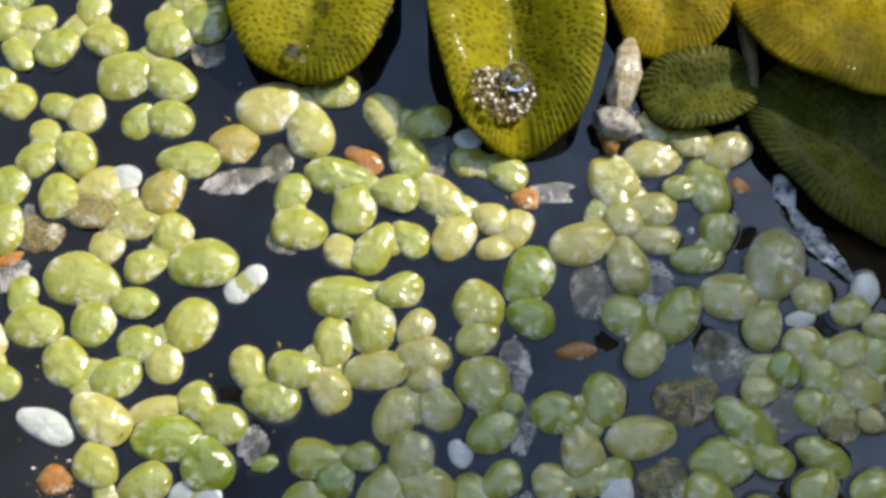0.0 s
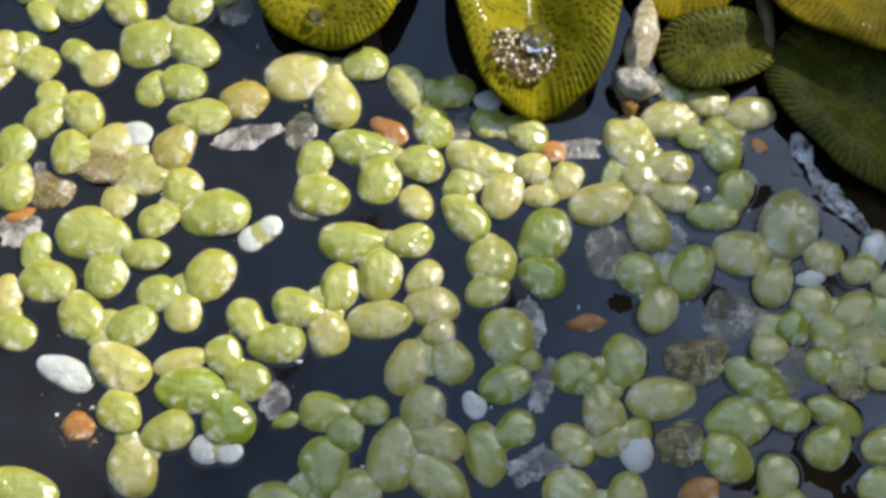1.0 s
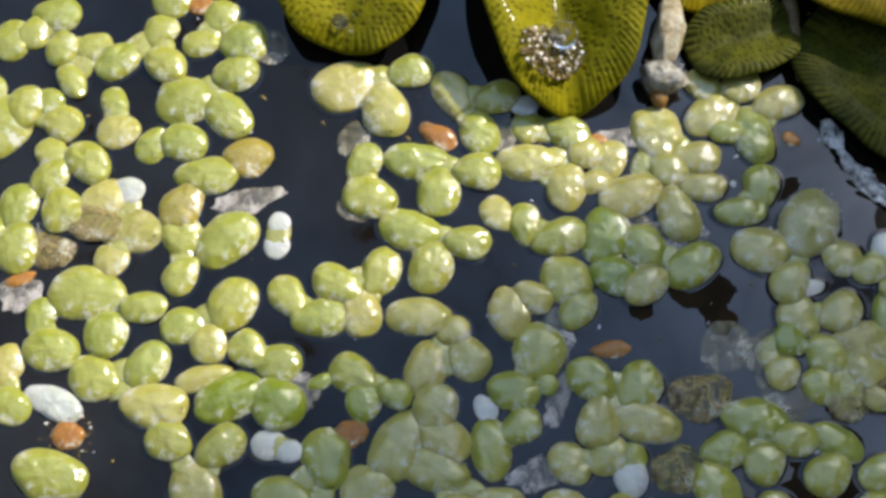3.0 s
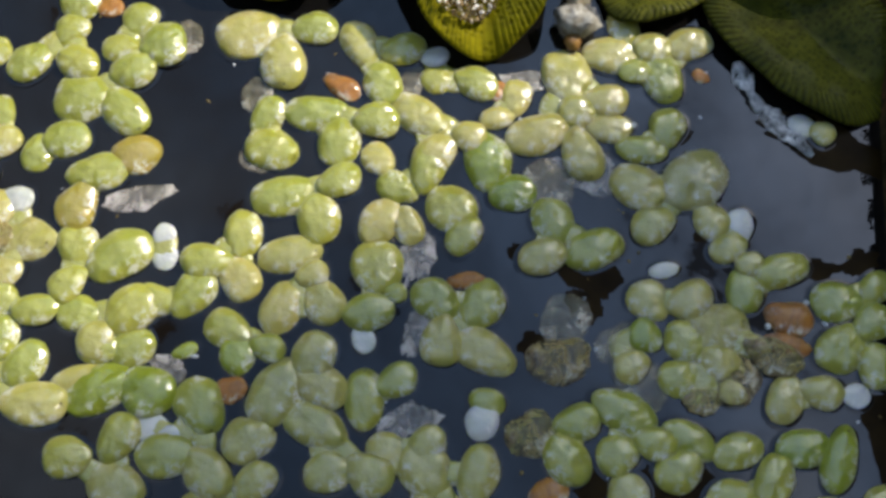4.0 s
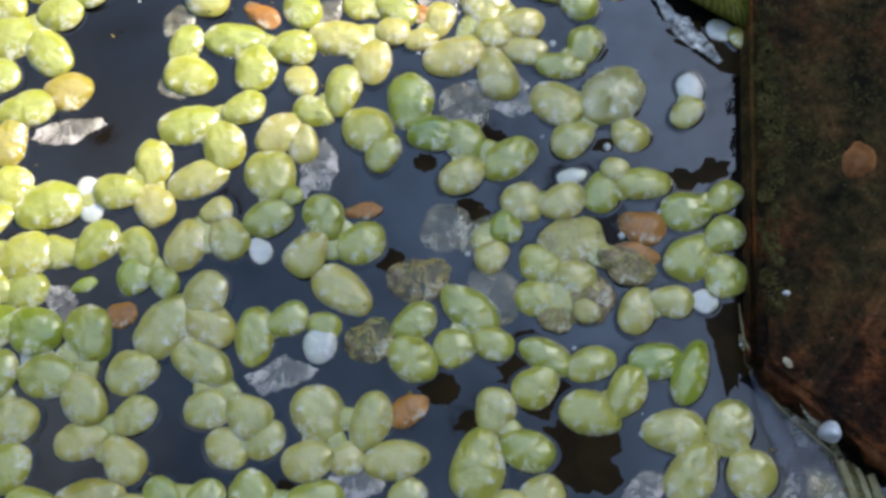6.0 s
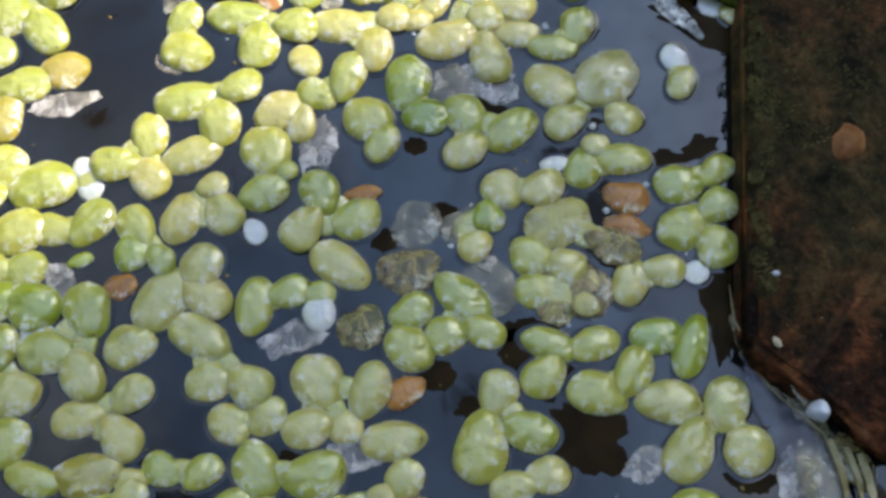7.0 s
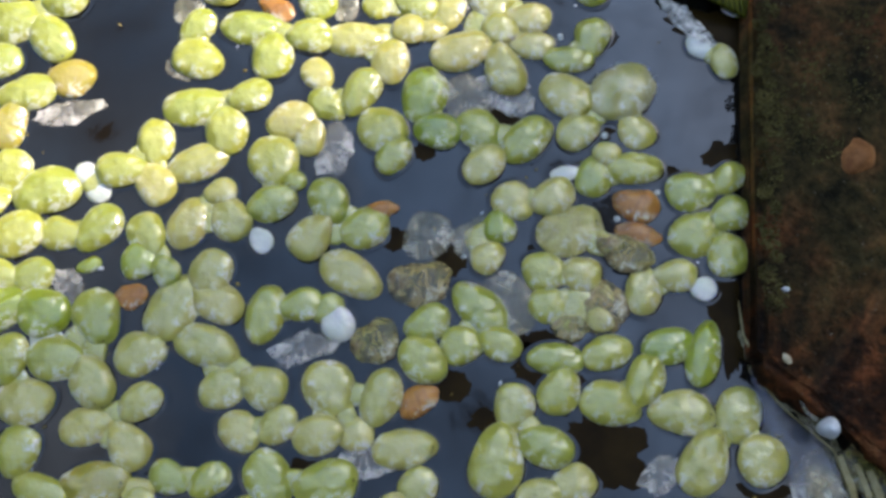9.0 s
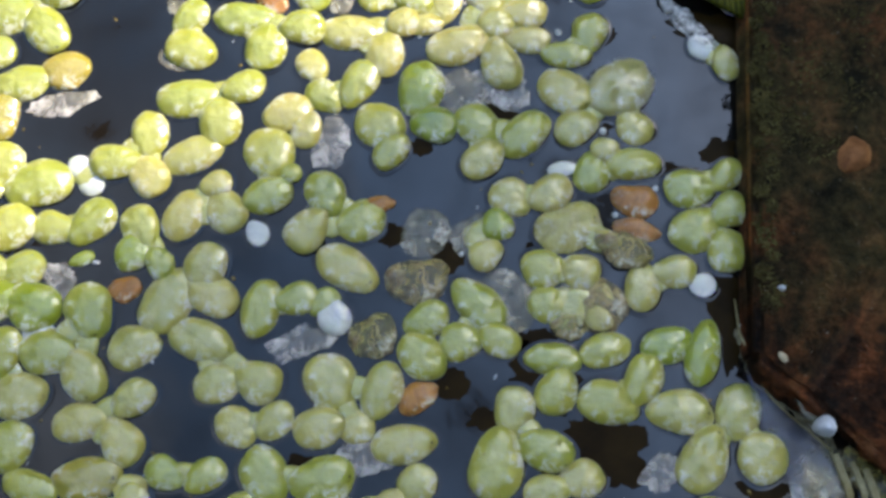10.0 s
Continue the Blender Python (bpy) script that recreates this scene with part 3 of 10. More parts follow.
part("collar", tube([(-10.61, 5.38, 0.9), (-10.79, 4.73, 0.9), (-10.88, 4.13, 0.8), (-10.98, 3.49, 0.6)], [0.7, 1.3, 1.45, 0.8], 40, 0.55), FUZZ, husk, "grey fuzzy collar")
part("ring", tube([(-10.98, 3.65, 0.6), (-11.08, 3.02, 0.6), (-11.11, 2.46, 0.4)], [0.45, 0.58, 0.35], 18, 0.25), AMBER, husk, "amber ring")
bristles = bmesh.new()
brng = random.Random(77)
for _ in range(420):  # matted hairs round the collar
    k, a = brng.random(), brng.uniform(0, 6.28)
    c = Vector((-10.61 - 0.37 * k, 5.38 - 1.9 * k, 0.9 - 0.3 * k))
    wide = (0.75 + 0.75 * math.sin(math.pi * min(1.0, k * 1.15)))
    out = Vector((math.cos(a), 0.25 * brng.uniform(-1, 1), abs(math.sin(a)) * 0.9))
    p, d = c + out * wide * 0.9, (out + Vector((brng.uniform(-0.6, 0.6), brng.uniform(-0.9, 0.9), brng.uniform(-0.2, 0.5)))) * brng.uniform(0.12, 0.34)
    q = d.cross(Vector((0, 0, 1))).normalized() * 0.035
    bristles.faces.new([bristles.verts.new(v * MM) for v in (p + q, p - q, p + d)])
part("hairs", bristles, FUZZ, husk, "short matted grey hairs", smooth=False)
part("tip", tube([(-8.87, 11.79, 1), (-9.24, 10.97, 1.1), (-9.46, 10.3, 1.1)], [0.12, 0.4, 0.5], 12), HUSK, husk)


# ---- pale film along the fern's edge ----
def scum(name, label, path, widths, seed, mat):
    """A thin wrinkled film on the water along a line. mm."""
    rng = random.Random(seed)
    top = tagged(new(name), label, "scum")
    verts, faces = [], []
    steps, across = 70, 9
    for k in range(steps + 1):
        f = k / steps * (len(path) - 1)
        i = min(int(f), len(path) - 2)
        a, b = Vector((*path[i], 0)), Vector((*path[i + 1], 0))
        p = a.lerp(b, f - i)
        d = (b - a).normalized()
        q = Vector((-d.y, d.x, 0))
        w = widths[i] + (widths[i + 1] - widths[i]) * (f - i)
        w *= 0.9 + 0.2 * rng.random() + 0.7 * noise.noise(Vector((f * 2.1, seed + 3.0, 0)))
        for j in range(across + 1):
            s = j / across - 0.5
            v = p + q * w * s + q * 0.22 * noise.noise(Vector((f * 3.1, seed, 0)))
            h = 0.05 + 0.34 * abs(noise.noise(Vector((f * 1.6, s * 7.0, seed)))) * (1 - 4 * s * s)
            verts.append((v.x * MM, v.y * MM, h * MM))
    for k in range(steps):
        for j in range(across):
            if noise.noise(Vector((k * 0.33, j * 0.6, seed + 7.3))) > 0.45:
                continue
            a = k * (across + 1) + j
            faces.append((a, a + 1, a + across + 2, a + across + 1))
    mesh_object("film", verts, faces, mat, top)
    return top


film_streak = scum("scum_line", "thin whitish film streak on dark water between fern leaves", [(-25.85, 13.53), (-26.69, 12.24), (-27.75, 10.69), (-28.8, 9.25)], [0.5, 1.3, 1.1, 0.4], 5, FOAM)
brick_scum = scum("scum_line", "thin pale algae scum where the water meets the brick", [(20.45, 7.5), (20.75, 5.88), (21.41, 4.04), (22.91, 2.98), (24.52, 1.6), (25.59, 0.12), (25.99, -1.06)], [0.3, 0.5, 0.4, 0.5, 0.7, 1.0, 1.2], 9, ALGAE)

part("midrib", tube([(-16.0, 13.0, 2.35), (-16.28, 11.56, 2.25), (-16.62, 9.7, 2.2), (-17.03, 8.06, 2.15)], [0.10, 0.09, 0.08, 0.05], 8), RIB, fern, "thin brown midrib")
for bx, by, br in ((-16.17, 8.98, 0.13), (-15.3, 10.7, 0.2), (-15.9, 7.97, 0.12), (-15.54, 9.0, 0.15), (-14.7, 7.4, 0.12), (-15.3, 6.2, 0.14), (-21.2, 12.4, 0.26), (-30.0, 12.1, 0.34), (-32.6, 10.2, 0.16), (-30.5, 10.4, 0.2), (-16.1, 11.7, 0.28), (-0.3, 9.9, 0.24), (-31.4, 8.4, 0.14), (-31.0, 9.5, 0.18)):
    beads.append(droplet(bx, by, 2.35 if bx > -20 else 2.3, br, 0.8))


# ---- along the brick's waterline ----
def membrane(name, label, category, path, widths, z, mat, seed, thick=0.07, fold=0.0):
    """A limp thin sheet with a wavy outline lying along a line on the water. mm."""
    top = tagged(new(name), label, category)
    steps, across = 40, 10
    upper = []
    for k in range(steps + 1):
        f = k / steps * (len(path) - 1)
        i = min(int(f), len(path) - 2)
        a, b = Vector((*path[i], 0)), Vector((*path[i + 1], 0))
        p, d = a.lerp(b, f - i), (b - a).normalized()
        q = Vector((-d.y, d.x, 0))
        w = (widths[i] + (widths[i + 1] - widths[i]) * (f - i)) * (1 + 0.25 * noise.noise(Vector((f * 2.3, seed, 1))))
        for j in range(across + 1):
            v = p + q * w * (j / across - 0.5)
            upper.append((v.x * MM, v.y * MM, (z + 0.22 * noise.noise(Vector((v.x * 0.9, v.y * 0.9, seed))) + fold * abs(noise.noise(Vector((f * 2.4, j * 1.1, seed)))) + thick) * MM))
    n = len(upper)
    verts = upper + [(x, y, h - thick * MM) for x, y, h in upper]
    faces, row = [], across + 1
    for k in range(steps):
        for j in range(across):
            a = k * row + j
            faces += [(a, a + row, a + row + 1, a + 1), (n + a, n + a + 1, n + a + row + 1, n + a + row)]
        for a, b in ((k * row, (k + 1) * row), ((k + 1) * row + across, k * row + across)):
            faces.append((a, n + a, n + b, b))
    mesh_object("sheet", verts, faces, mat, top)
    return top


# White strip in place of bright glints on the water drawn up at the leaf.
scum_line = membrane("scum_line", "white wrinkled strip painted for glints on the water along the fern leaf", "scum", [(-0.1, 1.1), (0.25, 0.0), (0.55, -1.2), (1.2, -2.5), (2.1, -3.6), (3.2, -4.8), (4.1, -6.0)], [0.5, 1.7, 0.6, 1.1, 1.5, 1.1, 0.3], 0.02, FOAM, 3, 0.04, 0.75)
membrane("dead_leaf", "drowned translucent grey-lavender leaf lying against the brick", "leaf", [(20.9, 5.0), (21.5, 3.3), (22.6, 1.2), (23.9, -1.0), (24.9, -3.0), (25.4, -5.0)], [0.3, 1.1, 2.2, 3.0, 3.2, 3.0], 0.3, MEMBRANE, 3)
membrane("dead_scale", "thin translucent scale stuck beside the white bead", "leaf", [(23.3, 3.3), (24.0, 2.7), (24.8, 2.0), (25.4, 1.4)], [0.5, 1.5, 1.6, 0.6], 1.5, FROND["t"], 8)
membrane("dead_scale", "thin translucent scale floating beside the brick", "leaf", [(23.9, -0.9), (24.5, -2.0), (25.0, -3.2), (25.2, -4.6)], [0.6, 2.2, 2.6, 1.6], 0.45, FROND["t"], 12)
strand = tagged(new("plant_strand"), "thin pale dead strand lying along the brick's waterline", "strand")
part("fibre", tube([(20.35, 9.33, 0.4), (20.5, 7.15, 0.4), (20.95, 5.89, 0.5), (21.3, 4.3, 0.5), (22.2, 3.0, 0.5), (23.04, 2.1, 0.55), (24.3, 1.0, 0.5), (25.45, -0.04, 0.45), (25.94, -1.89, 0.4), (26.45, -3.9, 0.3)], [0.03, 0.06, 0.08, 0.05, 0.07, 0.05, 0.06, 0.07, 0.06, 0.03], 8, 0.5), STRAW, strand)
for k, (a, b, wide) in enumerate((((25.7, -0.3), (26.4, -3.9), 0.5), ((26.6, -0.8), (27.3, -3.9), 0.42), ((27.3, -1.2), (27.9, -4.2), 0.55), ((26.0, -2.2), (26.2, -4.6), 0.3))):
    membrane("straw", "flat bleached straw blade at the foot of the brick", "straw", [a, ((a[0] + b[0]) / 2 + 0.15, (a[1] + b[1]) / 2), b], [wide * 0.7, wide, wide * 0.5], 0.5 + 0.12 * k, STRAW, 20 + k, 0.12)

# ---- on the brick ----
def grain(name, label, category, x, y, z, length, width, height, turn, skin, seed):
    """A small seed, bead or stone lying on the brick. mm."""
    top = tagged(new(name), label, category)
    v, f, _ = pad(random.Random(seed), length * MM, width * MM, height * MM, 0.25, 0.04, 0.03, 0.05, 24)
    mesh_object({"seed": "husk", "bead": "shell", "pebble": "stone"}[name], v, f, skin, top)
    top.matrix_basis = pose(x * MM, y * MM, z * MM, 0, 0, turn)


def moss(patches, count, seed):
    """Low cushions of tiny pointed moss leaves."""
    rng = random.Random(seed)
    verts, faces = [], []
    for x, y, z, spread in patches:
        for _ in range(count):
            a, d = rng.uniform(0, 6.28), spread * math.sqrt(rng.random())
            base = Vector((x + d * math.cos(a), y + d * math.sin(a), z + rng.uniform(-0.1, 0.12)))
            t = rng.uniform(0, 6.28)
            out = Vector((math.cos(t), math.sin(t), rng.uniform(0.5, 1.6))) * rng.uniform(0.10, 0.26)
            side = Vector((-math.sin(t), math.cos(t), 0)) * 0.07
            k = len(verts)
            verts += [tuple((base + side) * MM), tuple((base - side) * MM), tuple((base + out * 0.6 + side * 0.8) * MM), tuple((base + out * 0.6 - side * 0.8) * MM), tuple((base + out) * MM)]
            faces += [(k, k + 1, k + 3, k + 2), (k + 2, k + 3, k + 4)]
    ob = mesh_object("moss", verts, faces, MOSS)
    tagged(ob, "thin patches of dark green moss on the brick", "moss", kind="stuff")


grain("seed", "pale tan pear-shaped seed husk lying on the brick", "seed", 22.32, 5.1, 2.4, 1.7, 0.95, 0.6, -55, HUSK, 4)
grain("bead", "small round white bead at the brick edge", "bead", 24.47, 1.2, 2.4, 1.35, 1.25, 0.9, 10, SHELL, 6)
grain("pebble", "rounded pale orange stone bedded in the brick", "pebble", 27.9, 18.1, 2.5, 2.9, 2.3, 0.8, 50, TAN, 7)
grain("bead", "tiny white shell bead on the brick", "bead", 22.55, 9.54, 2.7, 0.55, 0.4, 0.3, 0, SHELL, 8)
moss([(23.92, 20.22, 2.8, 1.9), (25.45, 19.25, 2.8, 1.7), (23.14, 21.58, 2.8, 1.3), (27.86, 23.16, 2.8, 2.2), (25.04, 24.36, 2.8, 2.0), (29.37, 26.79, 2.8, 2.0)] + [(21.75 + 0.055 * k + 0.35 * math.sin(k * 2.4), 8.5 + 1.05 * k, 2.72, 0.6 + 0.2 * math.sin(k * 1.7)) for k in range(20)], 110, 31)


# ---- floating duckweed and scraps ----
duckweed_a1 = floater("duckweed", "small three-frond yellow-green duckweed on dark water", "duckweed", "duckweed on the pond", 11, [(0.48, 1.29, 2.94, 2.29, 17, "y"), (-0.48, -1.28, 2.88, 1.84, -53, "y"), (-1.54, 0.86, 2.72, 2.25, 87, "y"), (0, 0, 2.58, 1.83, -111, "n"), (-0.53, 1.07, 2.45, 1.94, -168, "n")])
duckweed_a2 = floater("duckweed", "three-frond yellow-green duckweed on dark water", "duckweed", "duckweed on the pond", 12, [(1.04, 1.4, 2.87, 2.3, 77, "y"), (-1.03, -1.39, 3.41, 2.67, 54, "y"), (2.23, -0.96, 3.29, 2.49, -21, "y"), (0, 0, 2.51, 1.89, -127, "n"), (1.64, 0.21, 2.81, 1.68, -63, "n")])
duckweed_a3 = floater("duckweed", "three-frond yellow-green duckweed on dark water", "duckweed", "duckweed on the pond", 13, [(0.63, 1.07, 2.8, 2.58, 65, "y"), (-0.62, -1.06, 2.71, 2.12, 6, "y"), (2.39, -1.06, 3.37, 3.22, 11, "y"), (0, 0, 2.57, 1.83, -120, "n"), (1.51, 0, 2.71, 1.73, -50, "n")])
duckweed_a0 = floater("duckweed", "small two-frond yellow-green duckweed on dark water", "duckweed", "duckweed on the pond", 14, [(-0.58, -0.61, 3.17, 2.89, 66, "y"), (0.58, 0.61, 2.5, 2.39, 11, "y"), (0, 0, 2.54, 1.91, 46, "n")])
duckweed_a00 = floater("duckweed", "two-frond yellow-green duckweed on dark water", "duckweed", "duckweed on the pond", 15, [(0.7, 0.71, 3.46, 2.68, -5, "y"), (-0.7, -0.7, 2.64, 2.26, 68, "y"), (0, 0, 2.45, 1.92, -135, "n")])
duckweed_a4 = floater("duckweed", "three-frond yellow-green duckweed on dark water", "duckweed", "duckweed on the pond", 16, [(-1.52, 0.21, 4.29, 3.67, 17, "y"), (1.51, -0.21, 3.94, 2.89, -36, "y"), (1.3, 2.74, 3.37, 2.7, 28, "y"), (0, 0, 2.49, 1.82, -8, "n"), (-0.11, 1.47, 2.46, 1.87, 42, "n")])
duckweed_a5 = floater("duckweed", "two-frond yellow-green duckweed and a paler frond on dark water", "duckweed", "duckweed on the pond", 17, [(-0.99, 0.35, 2.67, 1.84, -11, "y"), (0.98, -0.35, 3.05, 2.48, 76, "p"), (0, 0, 2.53, 1.75, -19, "n")])
duckweed_a6 = floater("duckweed", "two-frond yellow-green duckweed on dark water", "duckweed", "duckweed on the pond", 18, [(-1.04, -0.06, 2.82, 2.16, 65, "y"), (1.04, 0.06, 3.5, 2.68, -16, "y"), (0, 0, 2.42, 1.8, 3, "n")])
duckweed_a7 = floater("duckweed", "three-frond yellow-green duckweed on dark water", "duckweed", "duckweed on the pond", 19, [(0.17, 0.87, 2.59, 2.06, -57, "y"), (-0.17, -0.86, 3.03, 2.45, 36, "y"), (2.43, -0.54, 3.52, 2.61, -57, "y"), (0, 0, 2.49, 1.72, -101, "n"), (1.3, 0.16, 2.57, 1.67, -32, "n")])
duckweed_a8 = floater("duckweed", "small three-frond yellow-green duckweed on dark water", "duckweed", "duckweed on the pond", 20, [(0.52, -0.68, 3.24, 2.51, -26, "y"), (-0.52, 0.68, 2.08, 2.04, 0, "y"), (-2, 0.04, 3.13, 2.57, 87, "y"), (0, 0, 2.77, 1.67, 127, "n"), (-0.74, -0.32, 2.57, 1.81, 164, "n")])
duckweed_a9 = floater("duckweed", "two-frond yellow-green duckweed on dark water", "duckweed", "duckweed on the pond", 21, [(-0.1, 1.4, 3.52, 2.61, 82, "y"), (0.1, -1.38, 3.57, 3.03, 77, "y"), (0, 0, 2.55, 1.66, -86, "n")])
duckweed_a10 = floater("duckweed", "single-frond yellow-brown ageing duckweed on dark water", "duckweed", "duckweed on the pond", 22, [(0, 0, 3.23, 2.96, 0, "k")])
duckweed_a11 = floater("duckweed", "large two-frond pale green duckweed and a browning frond on dark water", "duckweed", "duckweed on the pond", 23, [(0.73, 1.09, 4.5, 2.67, 0, "y"), (-0.72, -1.08, 3.45, 2.86, 65, "k"), (0, 0, 2.4, 1.74, -124, "n")])
duckweed_a12 = floater("duckweed", "seven-frond mottled rotting duckweed and a paler frond on dark water", "duckweed", "duckweed on the pond", 24, [(0.92, -1.07, 4.54, 3.02, -15, "v"), (-0.93, 1.07, 3.27, 2.52, 22, "p"), (-3.39, 0.29, 3.02, 3.13, 0, "y"), (-0.19, -3.06, 2.43, 2.37, 32, "p"), (0.59, 1.63, 2.42, 1.78, -5, "w"), (-1.34, -0.56, 3.94, 2.6, -20, "m"), (0.08, 0.1, 3.13, 1.71, 11, "m"), (0, 0, 2.55, 1.59, 131, "n"), (-1.23, -0.39, 2.45, 1.66, 163, "n"), (0.36, -2.06, 2.33, 1.71, -119, "n"), (0.76, 0.27, 2.51, 1.63, 97, "n"), (-0.21, -0.81, 2.42, 1.67, 167, "n"), (0.51, -0.49, 2.55, 1.59, 126, "n")])
duckweed_a13 = floater("duckweed", "three-frond yellow-green duckweed on dark water", "duckweed", "duckweed on the pond", 25, [(-1.08, 1.01, 3.03, 2.7, 74, "y"), (1.07, -1, 4.64, 3.28, 8, "y"), (-2.56, -1.15, 2.83, 2.27, 16, "y"), (0, 0, 2.47, 1.59, -43, "n"), (-1.83, -0.08, 2.31, 1.69, -125, "n")])
duckweed_a14 = floater("duckweed", "small two-frond bleached white duckweed on dark water", "duckweed", "duckweed on the pond", 26, [(-0.55, -0.46, 1.83, 1.79, 47, "w"), (0.56, 0.47, 1.61, 1.47, 31, "w"), (0, 0, 2.28, 1.66, 40, "n")])
duckweed_a15 = floater("duckweed", "large three-frond yellow-green duckweed and a paler frond on dark water", "duckweed", "duckweed on the pond", 27, [(-2.17, -0.51, 4.87, 3.65, 27, "p"), (2.18, 0.52, 3.27, 2.47, 9, "y"), (0.56, -2.35, 4.26, 3.09, -74, "p"), (0, 0, 2.43, 1.82, 13, "n"), (-0.8, -1.43, 2.53, 1.73, -34, "n")])
duckweed_a16 = floater("duckweed", "single-frond translucent dead duckweed on dark water", "duckweed", "duckweed on the pond", 28, [(0, 0, 2.88, 2.18, 63, "t")])
duckweed_a17 = floater("duckweed", "three-frond yellow-green duckweed and a see-through frond on dark water", "duckweed", "duckweed on the pond", 29, [(-0.29, 1.22, 3.01, 2.32, 63, "y"), (0.29, -1.21, 3.73, 2.96, -10, "y"), (-0.72, -1.86, 2.42, 2, -30, "t"), (0, 0, 2.49, 1.62, -77, "n"), (-0.5, -0.33, 2.45, 1.64, -98, "n")])
duckweed_a18 = floater("duckweed", "three-frond yellow-green duckweed on dark water", "duckweed", "duckweed on the pond", 30, [(-0.59, 1.18, 4.42, 2.63, -8, "y"), (0.59, -1.17, 3.6, 2.92, 72, "y"), (3.24, -0.12, 3.35, 2.53, -8, "y"), (0, 0, 2.5, 1.64, -63, "n"), (1.33, 0.53, 2.41, 1.71, -19, "n")])
duckweed_a19 = floater("duckweed", "three-frond yellow-green duckweed and a paler frond on dark water", "duckweed", "duckweed on the pond", 31, [(-0.82, 1.42, 3.82, 2.56, -66, "p"), (0.81, -1.4, 3.49, 2.61, -71, "y"), (2.11, 0.93, 3.27, 2.44, 21, "y"), (0, 0, 2.55, 1.68, -60, "n"), (0.65, 1.18, 2.44, 1.79, -9, "n")])
duckweed_a19b = floater("duckweed", "small single-frond translucent dead duckweed on dark water", "duckweed", "duckweed on the pond", 32, [(0, 0, 2.79, 1.72, 71, "t")])
seed_scale_a20 = floater("seed_scale", "small orange seed scale floating on dark water", "seed", "seed scales on the pond", 33, [(0, 0, 2.96, 1.6, -31, "o")])
seed_scale_a21 = floater("seed_scale", "small orange seed scale floating on dark water", "seed", "seed scales on the pond", 34, [(0, 0, 1.98, 1.52, -11, "o")])
duckweed_a22 = floater("duckweed", "small three-frond yellow-green duckweed and a white frond on dark water", "duckweed", "duckweed on the pond", 35, [(-1.18, 0.36, 2.57, 2.24, 0, "y"), (1.17, -0.36, 3.24, 2.45, -37, "y"), (-1.24, 1.84, 2.02, 1.48, 5, "w"), (0, 0, 2.4, 1.74, -17, "n"), (-1.21, 1.1, 2.56, 1.66, 93, "n")])
duckweed_a23 = floater("duckweed", "three-frond pale green duckweed on dark water", "duckweed", "duckweed on the pond", 36, [(-0.83, 1.19, 4.68, 2.66, -21, "p"), (0.82, -1.18, 3.5, 2.66, 65, "p"), (2.72, 0.59, 2.4, 2.23, 0, "p"), (0, 0, 2.46, 1.69, -55, "n"), (0.95, 0.89, 2.4, 1.75, -10, "n")])
duckweed_a24 = floater("duckweed", "small two-frond pale green duckweed on dark water", "duckweed", "duckweed on the pond", 37, [(0.82, 0.55, 2.87, 2.17, 60, "p"), (-0.81, -0.55, 2.54, 1.6, 0, "p"), (0, 0, 2.45, 1.68, -146, "n")])
duckweed_a25 = floater("duckweed", "two-frond yellow-green duckweed on dark water", "duckweed", "duckweed on the pond", 38, [(-0.07, 1.23, 3.01, 2.25, 36, "y"), (0.07, -1.22, 3.87, 2.53, -46, "y"), (0, 0, 2.49, 1.63, -87, "n")])
duckweed_a26 = floater("duckweed", "small single-frond pale green duckweed on dark water", "duckweed", "duckweed on the pond", 39, [(0, 0, 2.62, 2.2, -51, "p")])
duckweed_a27 = floater("duckweed", "large three-frond yellow-green duckweed on dark water", "duckweed", "duckweed on the pond", 40, [(-0.9, 1.08, 4.72, 2.79, -3, "y"), (0.89, -1.07, 3.58, 2.92, 76, "y"), (2.77, 1.08, 3.14, 2.38, 10, "y"), (0, 0, 2.41, 1.61, -50, "n"), (0.93, 1.08, 2.35, 1.67, 0, "n")])
duckweed_a28 = floater("duckweed", "three-frond yellow-green duckweed and a paler frond on dark water", "duckweed", "duckweed on the pond", 41, [(0.32, 1.4, 3.46, 2.68, 77, "y"), (-0.32, -1.38, 3.52, 2.53, -69, "p"), (-2.16, 0.07, 3.58, 2.43, -15, "y"), (0, 0, 2.33, 1.6, -103, "n"), (-0.92, 0.74, 2.29, 1.64, -152, "n")])
duckweed_a29 = floater("duckweed", "large single-frond pale green duckweed on dark water", "duckweed", "duckweed on the pond", 42, [(0, 0, 4.37, 2.6, 5, "p")])
duckweed_a30 = floater("duckweed", "two-frond pale green duckweed on dark water", "duckweed", "duckweed on the pond", 43, [(0.22, -0.87, 3.78, 2.7, -10, "p"), (-0.22, 0.87, 2.75, 2.07, 46, "p"), (0, 0, 2.37, 1.59, 104, "n")])
duckweed_a31 = floater("duckweed", "two-frond yellow-green duckweed on dark water", "duckweed", "duckweed on the pond", 44, [(0.16, 0.99, 3.64, 3.3, -51, "y"), (-0.16, -0.99, 3.04, 2.23, 20, "y"), (0, 0, 2.39, 1.6, -99, "n")])
duckweed_a32 = floater("duckweed", "two-frond bright green duckweed on dark water", "duckweed", "duckweed on the pond", 45, [(0.11, 1.37, 4.26, 3.25, 60, "g"), (-0.11, -1.35, 3.25, 2.59, -36, "g"), (0, 0, 2.42, 1.61, -95, "n")])
